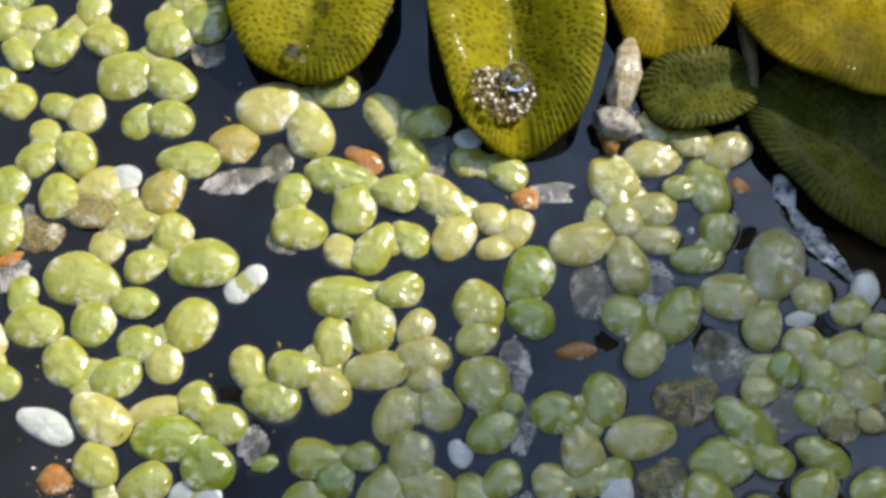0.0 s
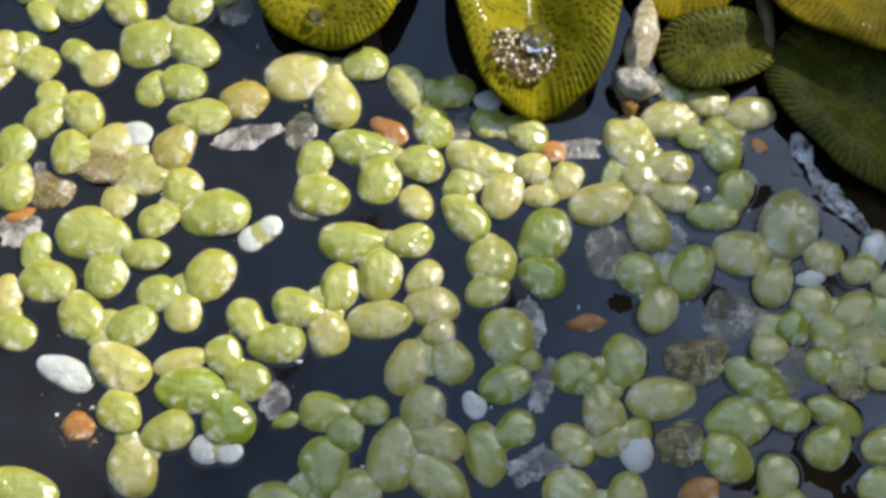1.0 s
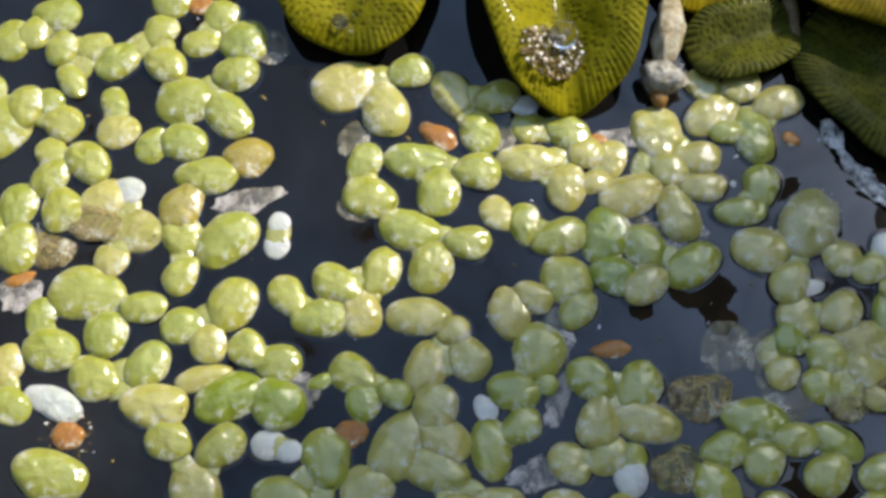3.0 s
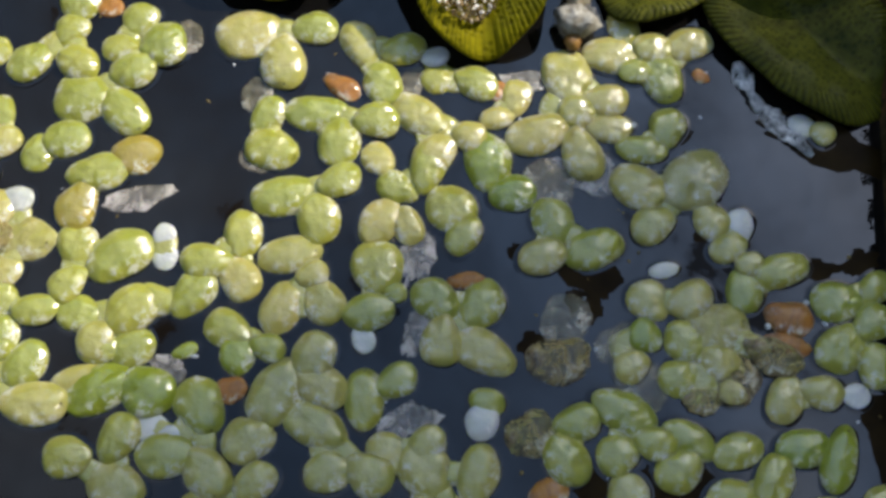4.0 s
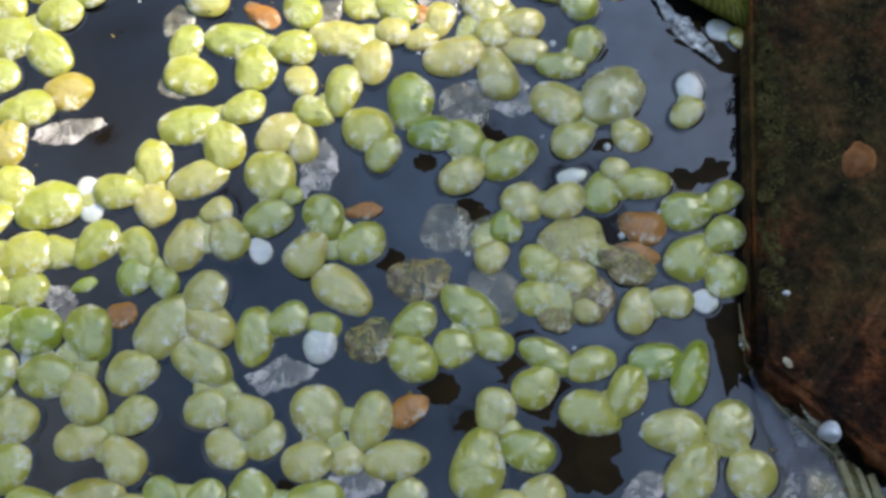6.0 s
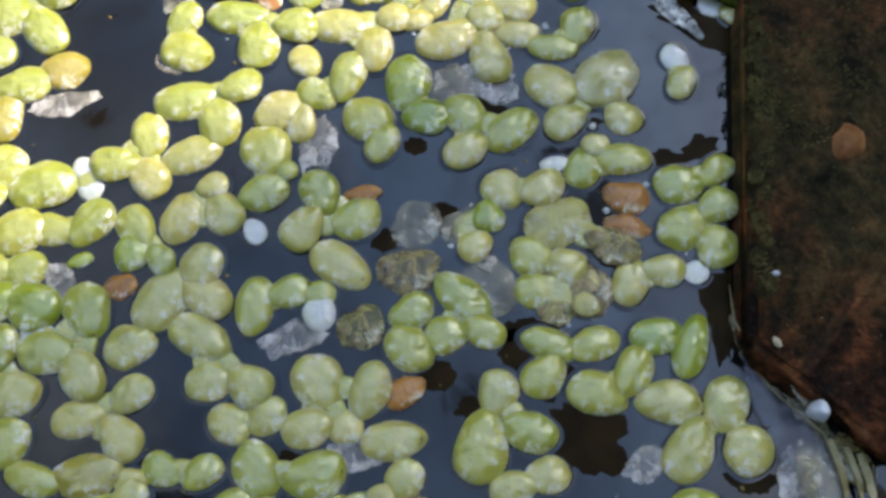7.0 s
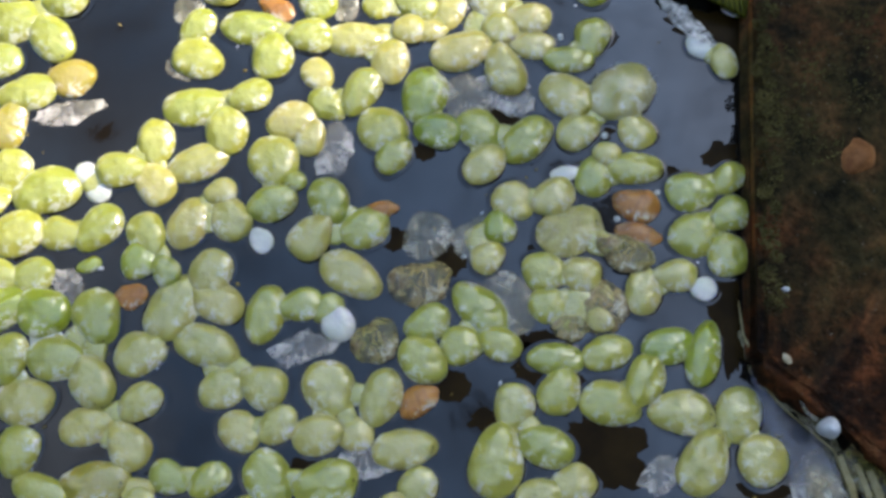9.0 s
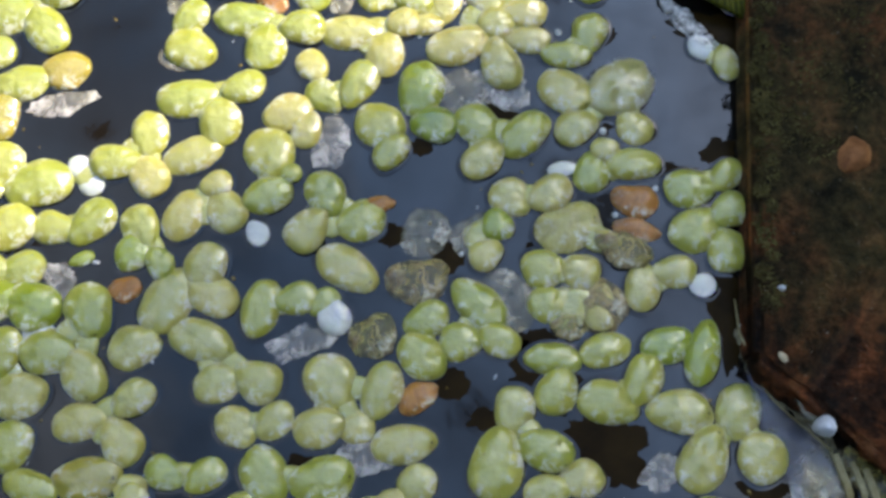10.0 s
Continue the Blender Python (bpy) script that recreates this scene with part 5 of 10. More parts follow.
duckweed_dead1 = floater("duckweed", "flat tan dead frond beside green duckweed", "duckweed", "duckweed on the pond", 123, [(0, 0, 3.74, 1.65, 15, "p")])
duckweed_shell = floater("duckweed", "clear empty round husk with bubbles", "husk", "duckweed on the pond", 124, [(0, 0, 2.57, 2.66, 0, "t")])
seed_scale_org = floater("seed_scale", "small orange seed scale floating on dark water", "seed", "seed scales on the pond", 125, [(0, 0, 2.54, 1.18, 5, "o")])
seed_scale_oa = floater("seed_scale", "small orange seed scale floating on dark water", "seed", "seed scales on the pond", 126, [(0, 0, 1.84, 1.69, 0, "o")])
torn_film_deb6 = floater("torn_film", "whitish torn film of dead plant on the water", "debris", "torn films on the pond", 127, [(0, 0, 4.42, 2.06, 77, "d")])
duckweed_tr1 = floater("duckweed", "large single-frond translucent dead duckweed on dark water", "duckweed", "duckweed on the pond", 128, [(0, 0, 4.36, 3.16, -61, "t")])
duckweed_tr2 = floater("duckweed", "single-frond translucent dead duckweed on dark water", "duckweed", "duckweed on the pond", 129, [(0, 0, 3.76, 3.57, 0, "t")])
duckweed_tr3 = floater("duckweed", "three-frond pale green duckweed and a browning frond on dark water", "duckweed", "duckweed on the pond", 130, [(-1.2, 0.38, 4.64, 3.51, 21, "v"), (1.2, -0.38, 2.1, 1, -21, "k"), (2.22, -1.29, 3.71, 2.31, -21, "m"), (0, 0, 2.33, 1.69, -18, "n"), (0.51, -0.46, 2.33, 1.69, -26, "n")])
torn_film_deb7 = floater("torn_film", "whitish torn film of dead plant on the water", "debris", "torn films on the pond", 131, [(0, 0, 3.12, 2.02, 57, "d")])
torn_film_deb8 = floater("torn_film", "whitish torn film of dead plant on the water", "debris", "torn films on the pond", 132, [(0, 0, 2.56, 1.82, -42, "d")])
torn_film_deb9 = floater("torn_film", "whitish torn film of dead plant on the water", "debris", "torn films on the pond", 133, [(0, 0, 4.15, 2.97, 55, "d")])
torn_film_deb10 = floater("torn_film", "whitish torn film of dead plant on the water", "debris", "torn films on the pond", 134, [(0, 0, 4.04, 1.55, 5, "d")])
torn_film_deb11 = floater("torn_film", "whitish torn film of dead plant on the water", "debris", "torn films on the pond", 135, [(0, 0, 3.94, 1.37, 78, "d")])
torn_film_deb12 = floater("torn_film", "whitish torn film of dead plant on the water", "debris", "torn films on the pond", 136, [(0, 0, 2.81, 2.41, 50, "d")])
seed_scale_o5 = floater("seed_scale", "small orange seed scale floating on dark water", "seed", "seed scales on the pond", 137, [(0, 0, 1.99, 0.95, 22, "o")])
water_gap_dk2 = floater("water_gap", "dark patch in the film on the water, its dark reflection painted", "water", "clear gaps in the film", 138, [(0, 0, 4.77, 5.58, 77, "x")])
# dk3 and dk4 paint the brick's dark reflection beside it.
water_gap_dk3 = floater("water_gap", "dark patch in the film on the water, its dark reflection painted", "water", "clear gaps in the film", 139, [(0, 0, 3.6, 1.45, 0, "x")])
water_gap_dk4 = floater("water_gap", "dark patch in the film on the water, its dark reflection painted", "water", "clear gaps in the film", 140, [(0, 0, 2.49, 1.85, 21, "x")])
water_gap_dk5 = floater("water_gap", "dark patch in the film on the water, its dark reflection painted", "water", "clear gaps in the film", 141, [(0, 0, 1.61, 1.21, 0, "x")])
water_gap_dk6 = floater("water_gap", "dark patch in the film on the water, its dark reflection painted", "water", "clear gaps in the film", 142, [(0, 0, 1.77, 1.61, 61, "x")])
water_gap_dk7 = floater("water_gap", "dark patch in the film on the water, its dark reflection painted", "water", "clear gaps in the film", 143, [(0, 0, 1.64, 0.95, 11, "x")])
water_gap_dk8 = floater("water_gap", "dark patch in the film on the water, its dark reflection painted", "water", "clear gaps in the film", 144, [(0, 0, 2.11, 2.67, 60, "x")])
water_gap_dk9 = floater("water_gap", "dark patch in the film on the water, its dark reflection painted", "water", "clear gaps in the film", 145, [(0, 0, 1.39, 2.53, 79, "x")])
water_gap_dk10 = floater("water_gap", "dark patch in the film on the water, its dark reflection painted", "water", "clear gaps in the film", 146, [(0, 0, 2.25, 1.27, 20, "x")])
water_gap_dk11 = floater("water_gap", "dark patch in the film on the water, its dark reflection painted", "water", "clear gaps in the film", 147, [(0, 0, 1.36, 2.03, 71, "x")])
water_gap_dk12 = floater("water_gap", "dark patch in the film on the water, its dark reflection painted", "water", "clear gaps in the film", 148, [(0, 0, 3.26, 1.61, -10, "x")])
water_gap_dk13 = floater("water_gap", "dark patch in the film on the water, its dark reflection painted", "water", "clear gaps in the film", 149, [(0, 0, 2, 2.39, 61, "x")])
water_gap_dk14 = floater("water_gap", "dark patch in the film on the water, its dark reflection painted", "water", "clear gaps in the film", 150, [(0, 0, 2.12, 1.19, 39, "x")])
water_gap_dk15 = floater("water_gap", "dark patch in the film on the water, its dark reflection painted", "water", "clear gaps in the film", 151, [(0, 0, 4.49, 3, 0, "x")])
water_gap_dk16 = floater("water_gap", "dark patch in the film on the water, its dark reflection painted", "water", "clear gaps in the film", 152, [(0, 0, 4.29, 3.04, -20, "x")])
water_gap_dk17 = floater("water_gap", "dark patch in the film on the water, its dark reflection painted", "water", "clear gaps in the film", 153, [(0, 0, 1.36, 0.97, 30, "x")])
water_gap_dk18 = floater("water_gap", "dark patch in the film on the water, its dark reflection painted", "water", "clear gaps in the film", 154, [(0, 0, 2.4, 6.69, 4, "x")])
duckweed_rot1 = floater("duckweed", "small single-frond mottled rotting duckweed on dark water", "duckweed", "duckweed on the pond", 155, [(0, 0, 2.51, 3.1, 76, "m")])
torn_film_deb13 = floater("torn_film", "whitish torn film of dead plant on the water", "debris", "torn films on the pond", 156, [(0, 0, 2.4, 2.02, 22, "d")])
duckweed_rot2 = floater("duckweed", "large single-frond mottled rotting duckweed on dark water", "duckweed", "duckweed on the pond", 157, [(0, 0, 3.8, 2.17, -64, "m")])
air_bubble_bub3 = floater("air_bubble", "tiny white air bubble on dark pond water", "bubble", "air bubbles on the pond", 158, [(0, 0, 0.54, 0.51, 21, "b")])
air_bubble_bub4 = floater("air_bubble", "tiny white air bubble on dark pond water", "bubble", "air bubbles on the pond", 159, [(0, 0, 0.45, 0.41, 21, "b")])
air_bubble_bub5 = floater("air_bubble", "tiny white air bubble on dark pond water", "bubble", "air bubbles on the pond", 160, [(0, 0, 0.51, 0.5, 22, "b")])
air_bubble_bub6 = floater("air_bubble", "tiny white air bubble on dark pond water", "bubble", "air bubbles on the pond", 161, [(0, 0, 0.48, 0.45, 20, "b")])
air_bubble_bub7 = floater("air_bubble", "tiny white air bubble on dark pond water", "bubble", "air bubbles on the pond", 162, [(0, 0, 0.39, 0.35, 20, "b")])
air_bubble_bub8 = floater("air_bubble", "tiny white air bubble on dark pond water", "bubble", "air bubbles on the pond", 163, [(0, 0, 0.35, 0.32, 21, "b")])
air_bubble_bub9 = floater("air_bubble", "tiny white air bubble on dark pond water", "bubble", "air bubbles on the pond", 164, [(0, 0, 0.49, 0.44, 19, "b")])
air_bubble_bub10 = floater("air_bubble", "tiny white air bubble on dark pond water", "bubble", "air bubbles on the pond", 165, [(0, 0, 0.34, 0.31, 20, "b")])
air_bubble_bub11 = floater("air_bubble", "tiny white air bubble on dark pond water", "bubble", "air bubbles on the pond", 166, [(0, 0, 0.34, 0.3, 20, "b")])
duckweed_al1 = floater("duckweed", "large single-frond yellow-green duckweed on dark water", "duckweed", "duckweed on the pond", 167, [(0, 0, 5.1, 4.51, 40, "y")])
duckweed_al2 = floater("duckweed", "small single-frond yellow-green duckweed on dark water", "duckweed", "duckweed on the pond", 168, [(0, 0, 2.68, 2.8, 11, "y")])
duckweed_al3 = floater("duckweed", "single-frond yellow-green duckweed on dark water", "duckweed", "duckweed on the pond", 169, [(0, 0, 3.31, 2.87, 87, "y")])
duckweed_al4 = floater("duckweed", "single-frond yellow-green duckweed on dark water", "duckweed", "duckweed on the pond", 170, [(0, 0, 3.31, 2.74, 5, "y")])
duckweed_bm1 = floater("duckweed", "two-frond yellow-green duckweed on dark water", "duckweed", "duckweed on the pond", 171, [(0.85, 0.33, 3.18, 2.24, -19, "y"), (-0.85, -0.33, 2.42, 2.28, 31, "y"), (0, 0, 2.1, 1.53, -159, "n")])
duckweed_bm2 = floater("duckweed", "three-frond yellow-green duckweed and a paler frond on dark water", "duckweed", "duckweed on the pond", 172, [(-1.76, 0.07, 3.8, 2.8, 31, "y"), (1.76, -0.07, 2.48, 1.98, -19, "y"), (0.21, 1.18, 2.46, 2.3, 63, "p"), (0, 0, 2.21, 1.47, -2, "n"), (-0.77, 0.62, 2.12, 1.54, 29, "n")])
duckweed_bm3 = floater("duckweed", "two-frond yellow-green duckweed and a paler frond on dark water", "duckweed", "duckweed on the pond", 173, [(-0.87, 0.22, 3.15, 2.46, 30, "y"), (0.87, -0.22, 2.55, 2.19, 10, "p"), (0, 0, 2.22, 1.46, -14, "n")])
duckweed_bm4 = floater("duckweed", "small three-frond pale green duckweed with fading mottled frond on dark water", "duckweed", "duckweed on the pond", 174, [(-0.78, 0.25, 2.52, 2.22, 40, "p"), (0.78, -0.25, 2.2, 1.8, 0, "p"), (2.13, 1.09, 1.84, 1.61, 20, "v"), (0, 0, 2.21, 1.46, -18, "n"), (0.68, 0.67, 2.19, 1.49, 16, "n")])
duckweed_bm5 = floater("duckweed", "large single-frond mottled rotting duckweed on dark water", "duckweed", "duckweed on the pond", 175, [(0, 0, 3.67, 2.17, 10, "m")])
duckweed_bm6 = floater("duckweed", "single-frond yellow-green duckweed on dark water", "duckweed", "duckweed on the pond", 176, [(0, 0, 3.6, 3.04, 19, "y")])
duckweed_bm7 = floater("duckweed", "small single-frond yellow-green duckweed on dark water", "duckweed", "duckweed on the pond", 177, [(0, 0, 2.05, 1.44, 0, "y")])


# Dark flat sheet that paints the leaf edge's shade onto the water.
shade_sheet = floater("water_gap", "dark sheet painted for the shade under the edge of the fern leaf", "water", "clear gaps in the film", 201, [(0, 0, 9.5, 3.0, 0, "x")])


seed_scale_far = floater("seed_scale", "small orange seed scale on dark water beside the fern", "seed", "seed scales on the pond", 215, [(0, 0, 1.3, 0.95, -35, "o")])
opening = floater("water_gap", "dark brown clear opening in the film beside turning duckweed", "water", "clear gaps in the film", 214, [(0, 0, 5.6, 3.4, -15, "x")])


def specks(count, seed, x0, x1, y0, y1):
    """Tiny brown and pale crumbs floating on the water between the plants; too many to count. mm."""
    rng = random.Random(seed)
    top = tagged(new("specks"), "tiny brown and pale crumbs floating on dark water", "specks", kind="stuff")
    bms = {"brown_crumbs": bmesh.new(), "pale_crumbs": bmesh.new()}
    for _ in range(count):
        r = 0.05 + 0.11 * rng.random() ** 2
        bm = bms["pale_crumbs" if rng.random() < 0.35 else "brown_crumbs"]
        place = pose(rng.uniform(x0, x1) * MM, rng.uniform(y0, y1) * MM, 0.03 * MM, 0, 0, rng.uniform(0, 180))
        bmesh.ops.create_icosphere(bm, subdivisions=1, radius=r * MM, matrix=place @ Matrix.Diagonal((rng.uniform(1, 2.4), 1, 0.5, 1)))
    part("brown_crumbs", bms["brown_crumbs"], RIB, top)
    part("pale_crumbs", bms["pale_crumbs"], SHELL, top)
    return top


crumbs = specks(170, 41, -45, 20, -14, 42)


def sparkle(count, seed, spread):
    """A ring of tiny amber bubbles round a floating seed. mm."""
    rng = random.Random(seed)
    top = tagged(new("bubble_patch"), "tiny amber bubbles round an orange seed on the water", "bubbles", kind="stuff")
    bm = bmesh.new()
    for _ in range(count):
        a, d = rng.uniform(0, 6.28), spread * math.sqrt(0.15 + 0.85 * rng.random())
        r = 0.04 + 0.08 * rng.random() ** 2
        bmesh.ops.create_icosphere(bm, subdivisions=2, radius=r * MM, matrix=Matrix.Translation((d * math.cos(a) * MM, d * 0.8 * math.sin(a) * MM, 0.03 * MM)))
    part("bubbles", bm, FROTH, top)
    return top


seed_bubbles = sparkle(80, 18, 1.8)


# ---- drift ----
def drift(*rows):
    """Rows of seconds, x, y (mm) and turn (degrees) on the water."""
    return [(t, pose(x * MM, y * MM, 0, 0, 0, a)) for t, x, y, a in rows]


def motions():
    fern_rows = drift((0, 7.26, 26.1, 0), (0.5, 7.28, 26.15, 0.43), (1, 7.33, 26.14, 0.67), (1.5, 7.37, 26.24, 1.58), (2, 7.44, 26.36, 2.25), (3.5, 11.1, 29.04, 3.45), (4, 12.68, 30.41, 3.45), (4.5, 14.31, 30.63, 3.45), (5, 15.77, 31.26, 3.45), (5.5, 16.25, 31.62, 3.45), (7, 15.49, 32.5, 3.45), (7.5, 15.54, 32.6, 3.45), (8, 15.51, 32.43, 3.45), (8.5, 15.59, 32.29, 3.45), (9, 15.98, 32.56, 3.45), (9.5, 16.35, 32.42, 3.45), (10, 16.31, 32.26, 3.45))
    walk(fern, fern_rows)
    walk(husk, fern_rows)
    walk(scum_line, fern_rows)
    walk(film_streak, fern_rows)
    walk(shade_sheet, [(t, m @ pose(5.6 * MM, -5.4 * MM, 0, 0, 0, -27)) for t, m in fern_rows])
    for bead, place in beads:
        walk(bead, [(t, m @ place) for t, m in fern_rows])
    walk(duckweed_a1, drift((0, -43.48, 37.24, 0), (0.5, -43.34, 37.14, 3), (1, -43.45, 37.25, 1), (1.5, -42.89, 36.39, -1), (2, -43.24, 35.14, -2), (3.5, -39.57, 31.95, -7), (4, -38.94, 31.09, -7), (4.5, -36.96, 30.02, -7), (5, -36.15, 30.23, -7), (5.5, -35.51, 30.15, -7), (7, -35.22, 30.77, -7), (7.5, -35.2, 30.92, -7), (8, -35.24, 31.12, -7), (8.5, -35.35, 30.95, -7), (9, -35.27, 31.22, -7), (9.5, -35.72, 31.97, -7), (10, -35.52, 31.72, -7)))
    walk(duckweed_a2, drift((0, -40.21, 37.9, 0), (0.5, -40.05, 37.73, -15), (1, -40.02, 37.96, -15), (1.5, -39.48, 37.19, -14), (2, -39.79, 36.07, -14), (3.5, -35.35, 33.49, -12), (4, -34.24, 32.73, -10), (4.5, -32.28, 31.65, -10), (5, -31.48, 31.86, -10), (5.5, -30.85, 31.78, -10), (7, -30.55, 32.39, -10), (7.5, -30.53, 32.54, -10), (8, -30.57, 32.75, -10), (8.5, -30.68, 32.58, -10), (9, -30.59, 32.85, -10), (9.5, -31.01, 33.53, -10), (10, -30.82, 33.32, -10)))
    walk(duckweed_a3, drift((0, -33.58, 39.32, 0), (0.5, -33.65, 39.12, 0), (1, -33.99, 39.3, 0), (1.5, -33.83, 38.3, 0), (2, -34.29, 37.3, 0), (3.5, -30.5, 34.53, 0), (4, -28.91, 33.64, 3), (4.5, -27.27, 32.47, 2), (5, -26.41, 32.71, 2), (5.5, -25.85, 32.67, 2), (7, -25.5, 33.23, 2), (7.5, -25.47, 33.38, 2), (8, -25.51, 33.58, 2), (8.5, -25.63, 33.41, 2), (9, -25.53, 33.68, 2), (9.5, -25.94, 34.36, 2), (10, -25.76, 34.16, 2)))
    walk(duckweed_a0, drift((0, -36.62, 42.48, 0), (0.5, -36.6, 42.33, 0), (1, -36.82, 42.43, 0), (1.5, -36.54, 41.52, 0), (2, -36.85, 40.42, 0), (3.5, -32.94, 37.63, 0), (4, -31.93, 36.8, 0), (4.5, -30.12, 35.8, 0), (5, -29.26, 36.04, 0), (5.5, -28.7, 36.01, 0), (7, -28.41, 36.62, 0), (7.5, -28.38, 36.77, 0), (8, -28.43, 36.97, 0), (8.5, -28.54, 36.8, 0), (9, -28.45, 37.07, 0), (9.5, -28.88, 37.78, 0), (10, -28.69, 37.56, 0)))
    walk(duckweed_a00, drift((0, -45.62, 39.85, 0), (0.5, -45.54, 39.71, 0), (1, -45.89, 39.88, 0), (1.5, -45.57, 39.07, 0), (2, -45.85, 37.92, 0), (3.5, -42.33, 35.05, 0), (4, -41.46, 34.14, 0), (4.5, -39.48, 33.07, 0), (5, -38.67, 33.28, 0), (5.5, -38.03, 33.2, 0), (7, -37.74, 33.82, 0), (7.5, -37.72, 33.97, 0), (8, -37.77, 34.17, 0), (8.5, -37.88, 34, 0), (9, -37.79, 34.27, 0), (9.5, -38.25, 35.03, 0), (10, -38.04, 34.77, 0)))
    walk(duckweed_a4, drift((0, -34.9, 34.21, 0), (0.5, -35.01, 33.95, -2), (1, -34.9, 33.73, 2), (1.5, -34.61, 32.6, -0), (2, -35.14, 31.7, -8), (3.5, -30.71, 28.92, -12), (4, -30.22, 28.38, -11), (4.5, -28.19, 27.29, -11), (5, -27.54, 27.48, -14), (5.5, -26.96, 27.41, -15), (7, -26.66, 28, -16), (7.5, -26.61, 28.16, -17), (8, -26.63, 28.39, -17), (8.5, -26.78, 28.19, -18), (9, -26.62, 28.47, -18), (9.5, -26.49, 28.21, -18), (10, -26.82, 29.04, -18)))
    walk(duckweed_a5, drift((0, -39.79, 31.86, 0), (0.5, -39.99, 31.78, -1), (1, -40.38, 32.56, -17), (1.5, -39.91, 31.82, -27), (2, -39.95, 30.68, -35), (3.5, -37.3, 27.99, -65), (4, -36.99, 26.81, -66), (4.5, -34.97, 25.75, -66), (5, -34.16, 25.96, -66), (5.5, -33.52, 25.88, -66), (7, -33.24, 26.5, -66), (7.5, -33.21, 26.65, -66), (8, -33.26, 26.85, -66), (8.5, -33.37, 26.68, -66), (9, -33.29, 26.95, -66), (9.5, -33.75, 27.72, -66), (10, -33.54, 27.45, -66)))
    walk(duckweed_a6, drift((0, -34.26, 31.11, 0), (0.5, -34.42, 30.83, -3), (1, -34.92, 30.71, 9), (1.5, -34.99, 29.66, -19), (2, -35.95, 28.85, -16), (3.5, -33.96, 26.2, 15), (4, -33.47, 25.39, 24), (4.5, -31.33, 24.37, 24), (5, -30.52, 24.58, 24), (5.5, -29.88, 24.51, 24), (7, -29.6, 25.12, 24), (7.5, -29.57, 25.27, 24), (8, -29.62, 25.47, 24), (8.5, -29.73, 25.3, 24), (9, -29.65, 25.57, 24), (9.5, -30.13, 26.36, 24), (10, -29.91, 26.09, 24)))
    walk(duckweed_a7, drift((0, -41.61, 29.19, 0), (0.5, -41.79, 28.96, 4), (1, -42.79, 29.06, 3), (1.5, -42.74, 28.29, 5), (2, -43.48, 27.16, 8), (3.5, -41.44, 24.75, 18), (4, -40.78, 23.76, 18), (4.5, -38.61, 22.73, 18), (5, -37.74, 22.81, 18), (5.5, -37.1, 22.69, 18), (7, -36.84, 23.14, 18), (7.5, -36.83, 23.31, 18), (8, -36.88, 23.51, 18), (8.5, -36.99, 23.37, 18), (9, -36.92, 23.66, 18), (9.5, -37.45, 24.48, 18), (10, -37.19, 24.17, 18)))
    walk(duckweed_a8, drift((0, -44.34, 33.31, -2), (0.5, -44.24, 33.11, -2), (1, -44.39, 33.08, 0), (1.5, -43.98, 32.4, -0), (2, -44.35, 31.32, -0), (3.5, -41.18, 28.48, -7), (4, -40.49, 27.48, -7), (4.5, -38.48, 26.41, -7), (5, -37.67, 26.62, -7), (5.5, -37.03, 26.54, -7), (7, -36.75, 27.16, -7), (7.5, -36.72, 27.31, -7), (8, -36.77, 27.51, -7), (8.5, -36.88, 27.34, -7), (9, -36.8, 27.61, -7), (9.5, -37.27, 28.4, -7), (10, -37.05, 28.12, -7)))
    walk(duckweed_a9, drift((0, -43.53, 24.9, -5), (0.5, -43.81, 24.66, -2), (1, -44.65, 24.92, 0), (1.5, -44.8, 24.24, -2), (2, -45.42, 23.08, -0), (3.5, -43.15, 20.44, -0), (4, -42.44, 19.46, -0), (4.5, -40.38, 18.45, -0), (5, -39.64, 18.4, -0), (5.5, -39.1, 18.26, -0), (7, -38.85, 18.64, -0), (7.5, -38.82, 18.81, -0), (8, -38.89, 19.01, -0), (8.5, -38.99, 18.89, -0), (9, -38.92, 19.2, -0), (9.5, -39.55, 19.98, -0), (10, -39.25, 19.65, -0)))
    walk(duckweed_a10, drift((0, -28.88, 29.44, 0), (0.5, -28.9, 29.21, 0), (1, -29.7, 29.69, 0), (1.5, -29.86, 28.66, 0), (2, -30.78, 28.1, 0), (3.5, -28.45, 25.29, 0), (4, -27.83, 24.84, 0), (4.5, -25.73, 23.85, 0), (5, -24.9, 24.12, 0), (5.5, -24.19, 24.03, 0), (7, -23.67, 24.41, 0), (7.5, -23.67, 24.57, 0), (8, -23.69, 24.73, 0), (8.5, -23.78, 24.61, 0), (9, -23.69, 24.85, 0), (9.5, -24.3, 26.04, 0), (10, -23.87, 25.32, 0)))
    walk(duckweed_a11, drift((0, -32.47, 27.18, 0), (0.5, -32.51, 27, 2), (1, -33.34, 27.37, 0), (1.5, -33.5, 26.43, -1), (2, -34.3, 25.62, 4), (3.5, -31.59, 23.01, -1), (4, -30.77, 22.42, 8), (4.5, -28.57, 21.4, 9), (5, -27.7, 21.57, 12), (5.5, -27.06, 21.47, 13), (7, -26.88, 22.06, 12), (7.5, -26.88, 22.22, 12), (8, -26.97, 22.43, 11), (8.5, -27.05, 22.26, 11), (9, -27.02, 22.56, 11), (9.5, -27.8, 23.82, 11), (10, -27.39, 23.09, 11)))
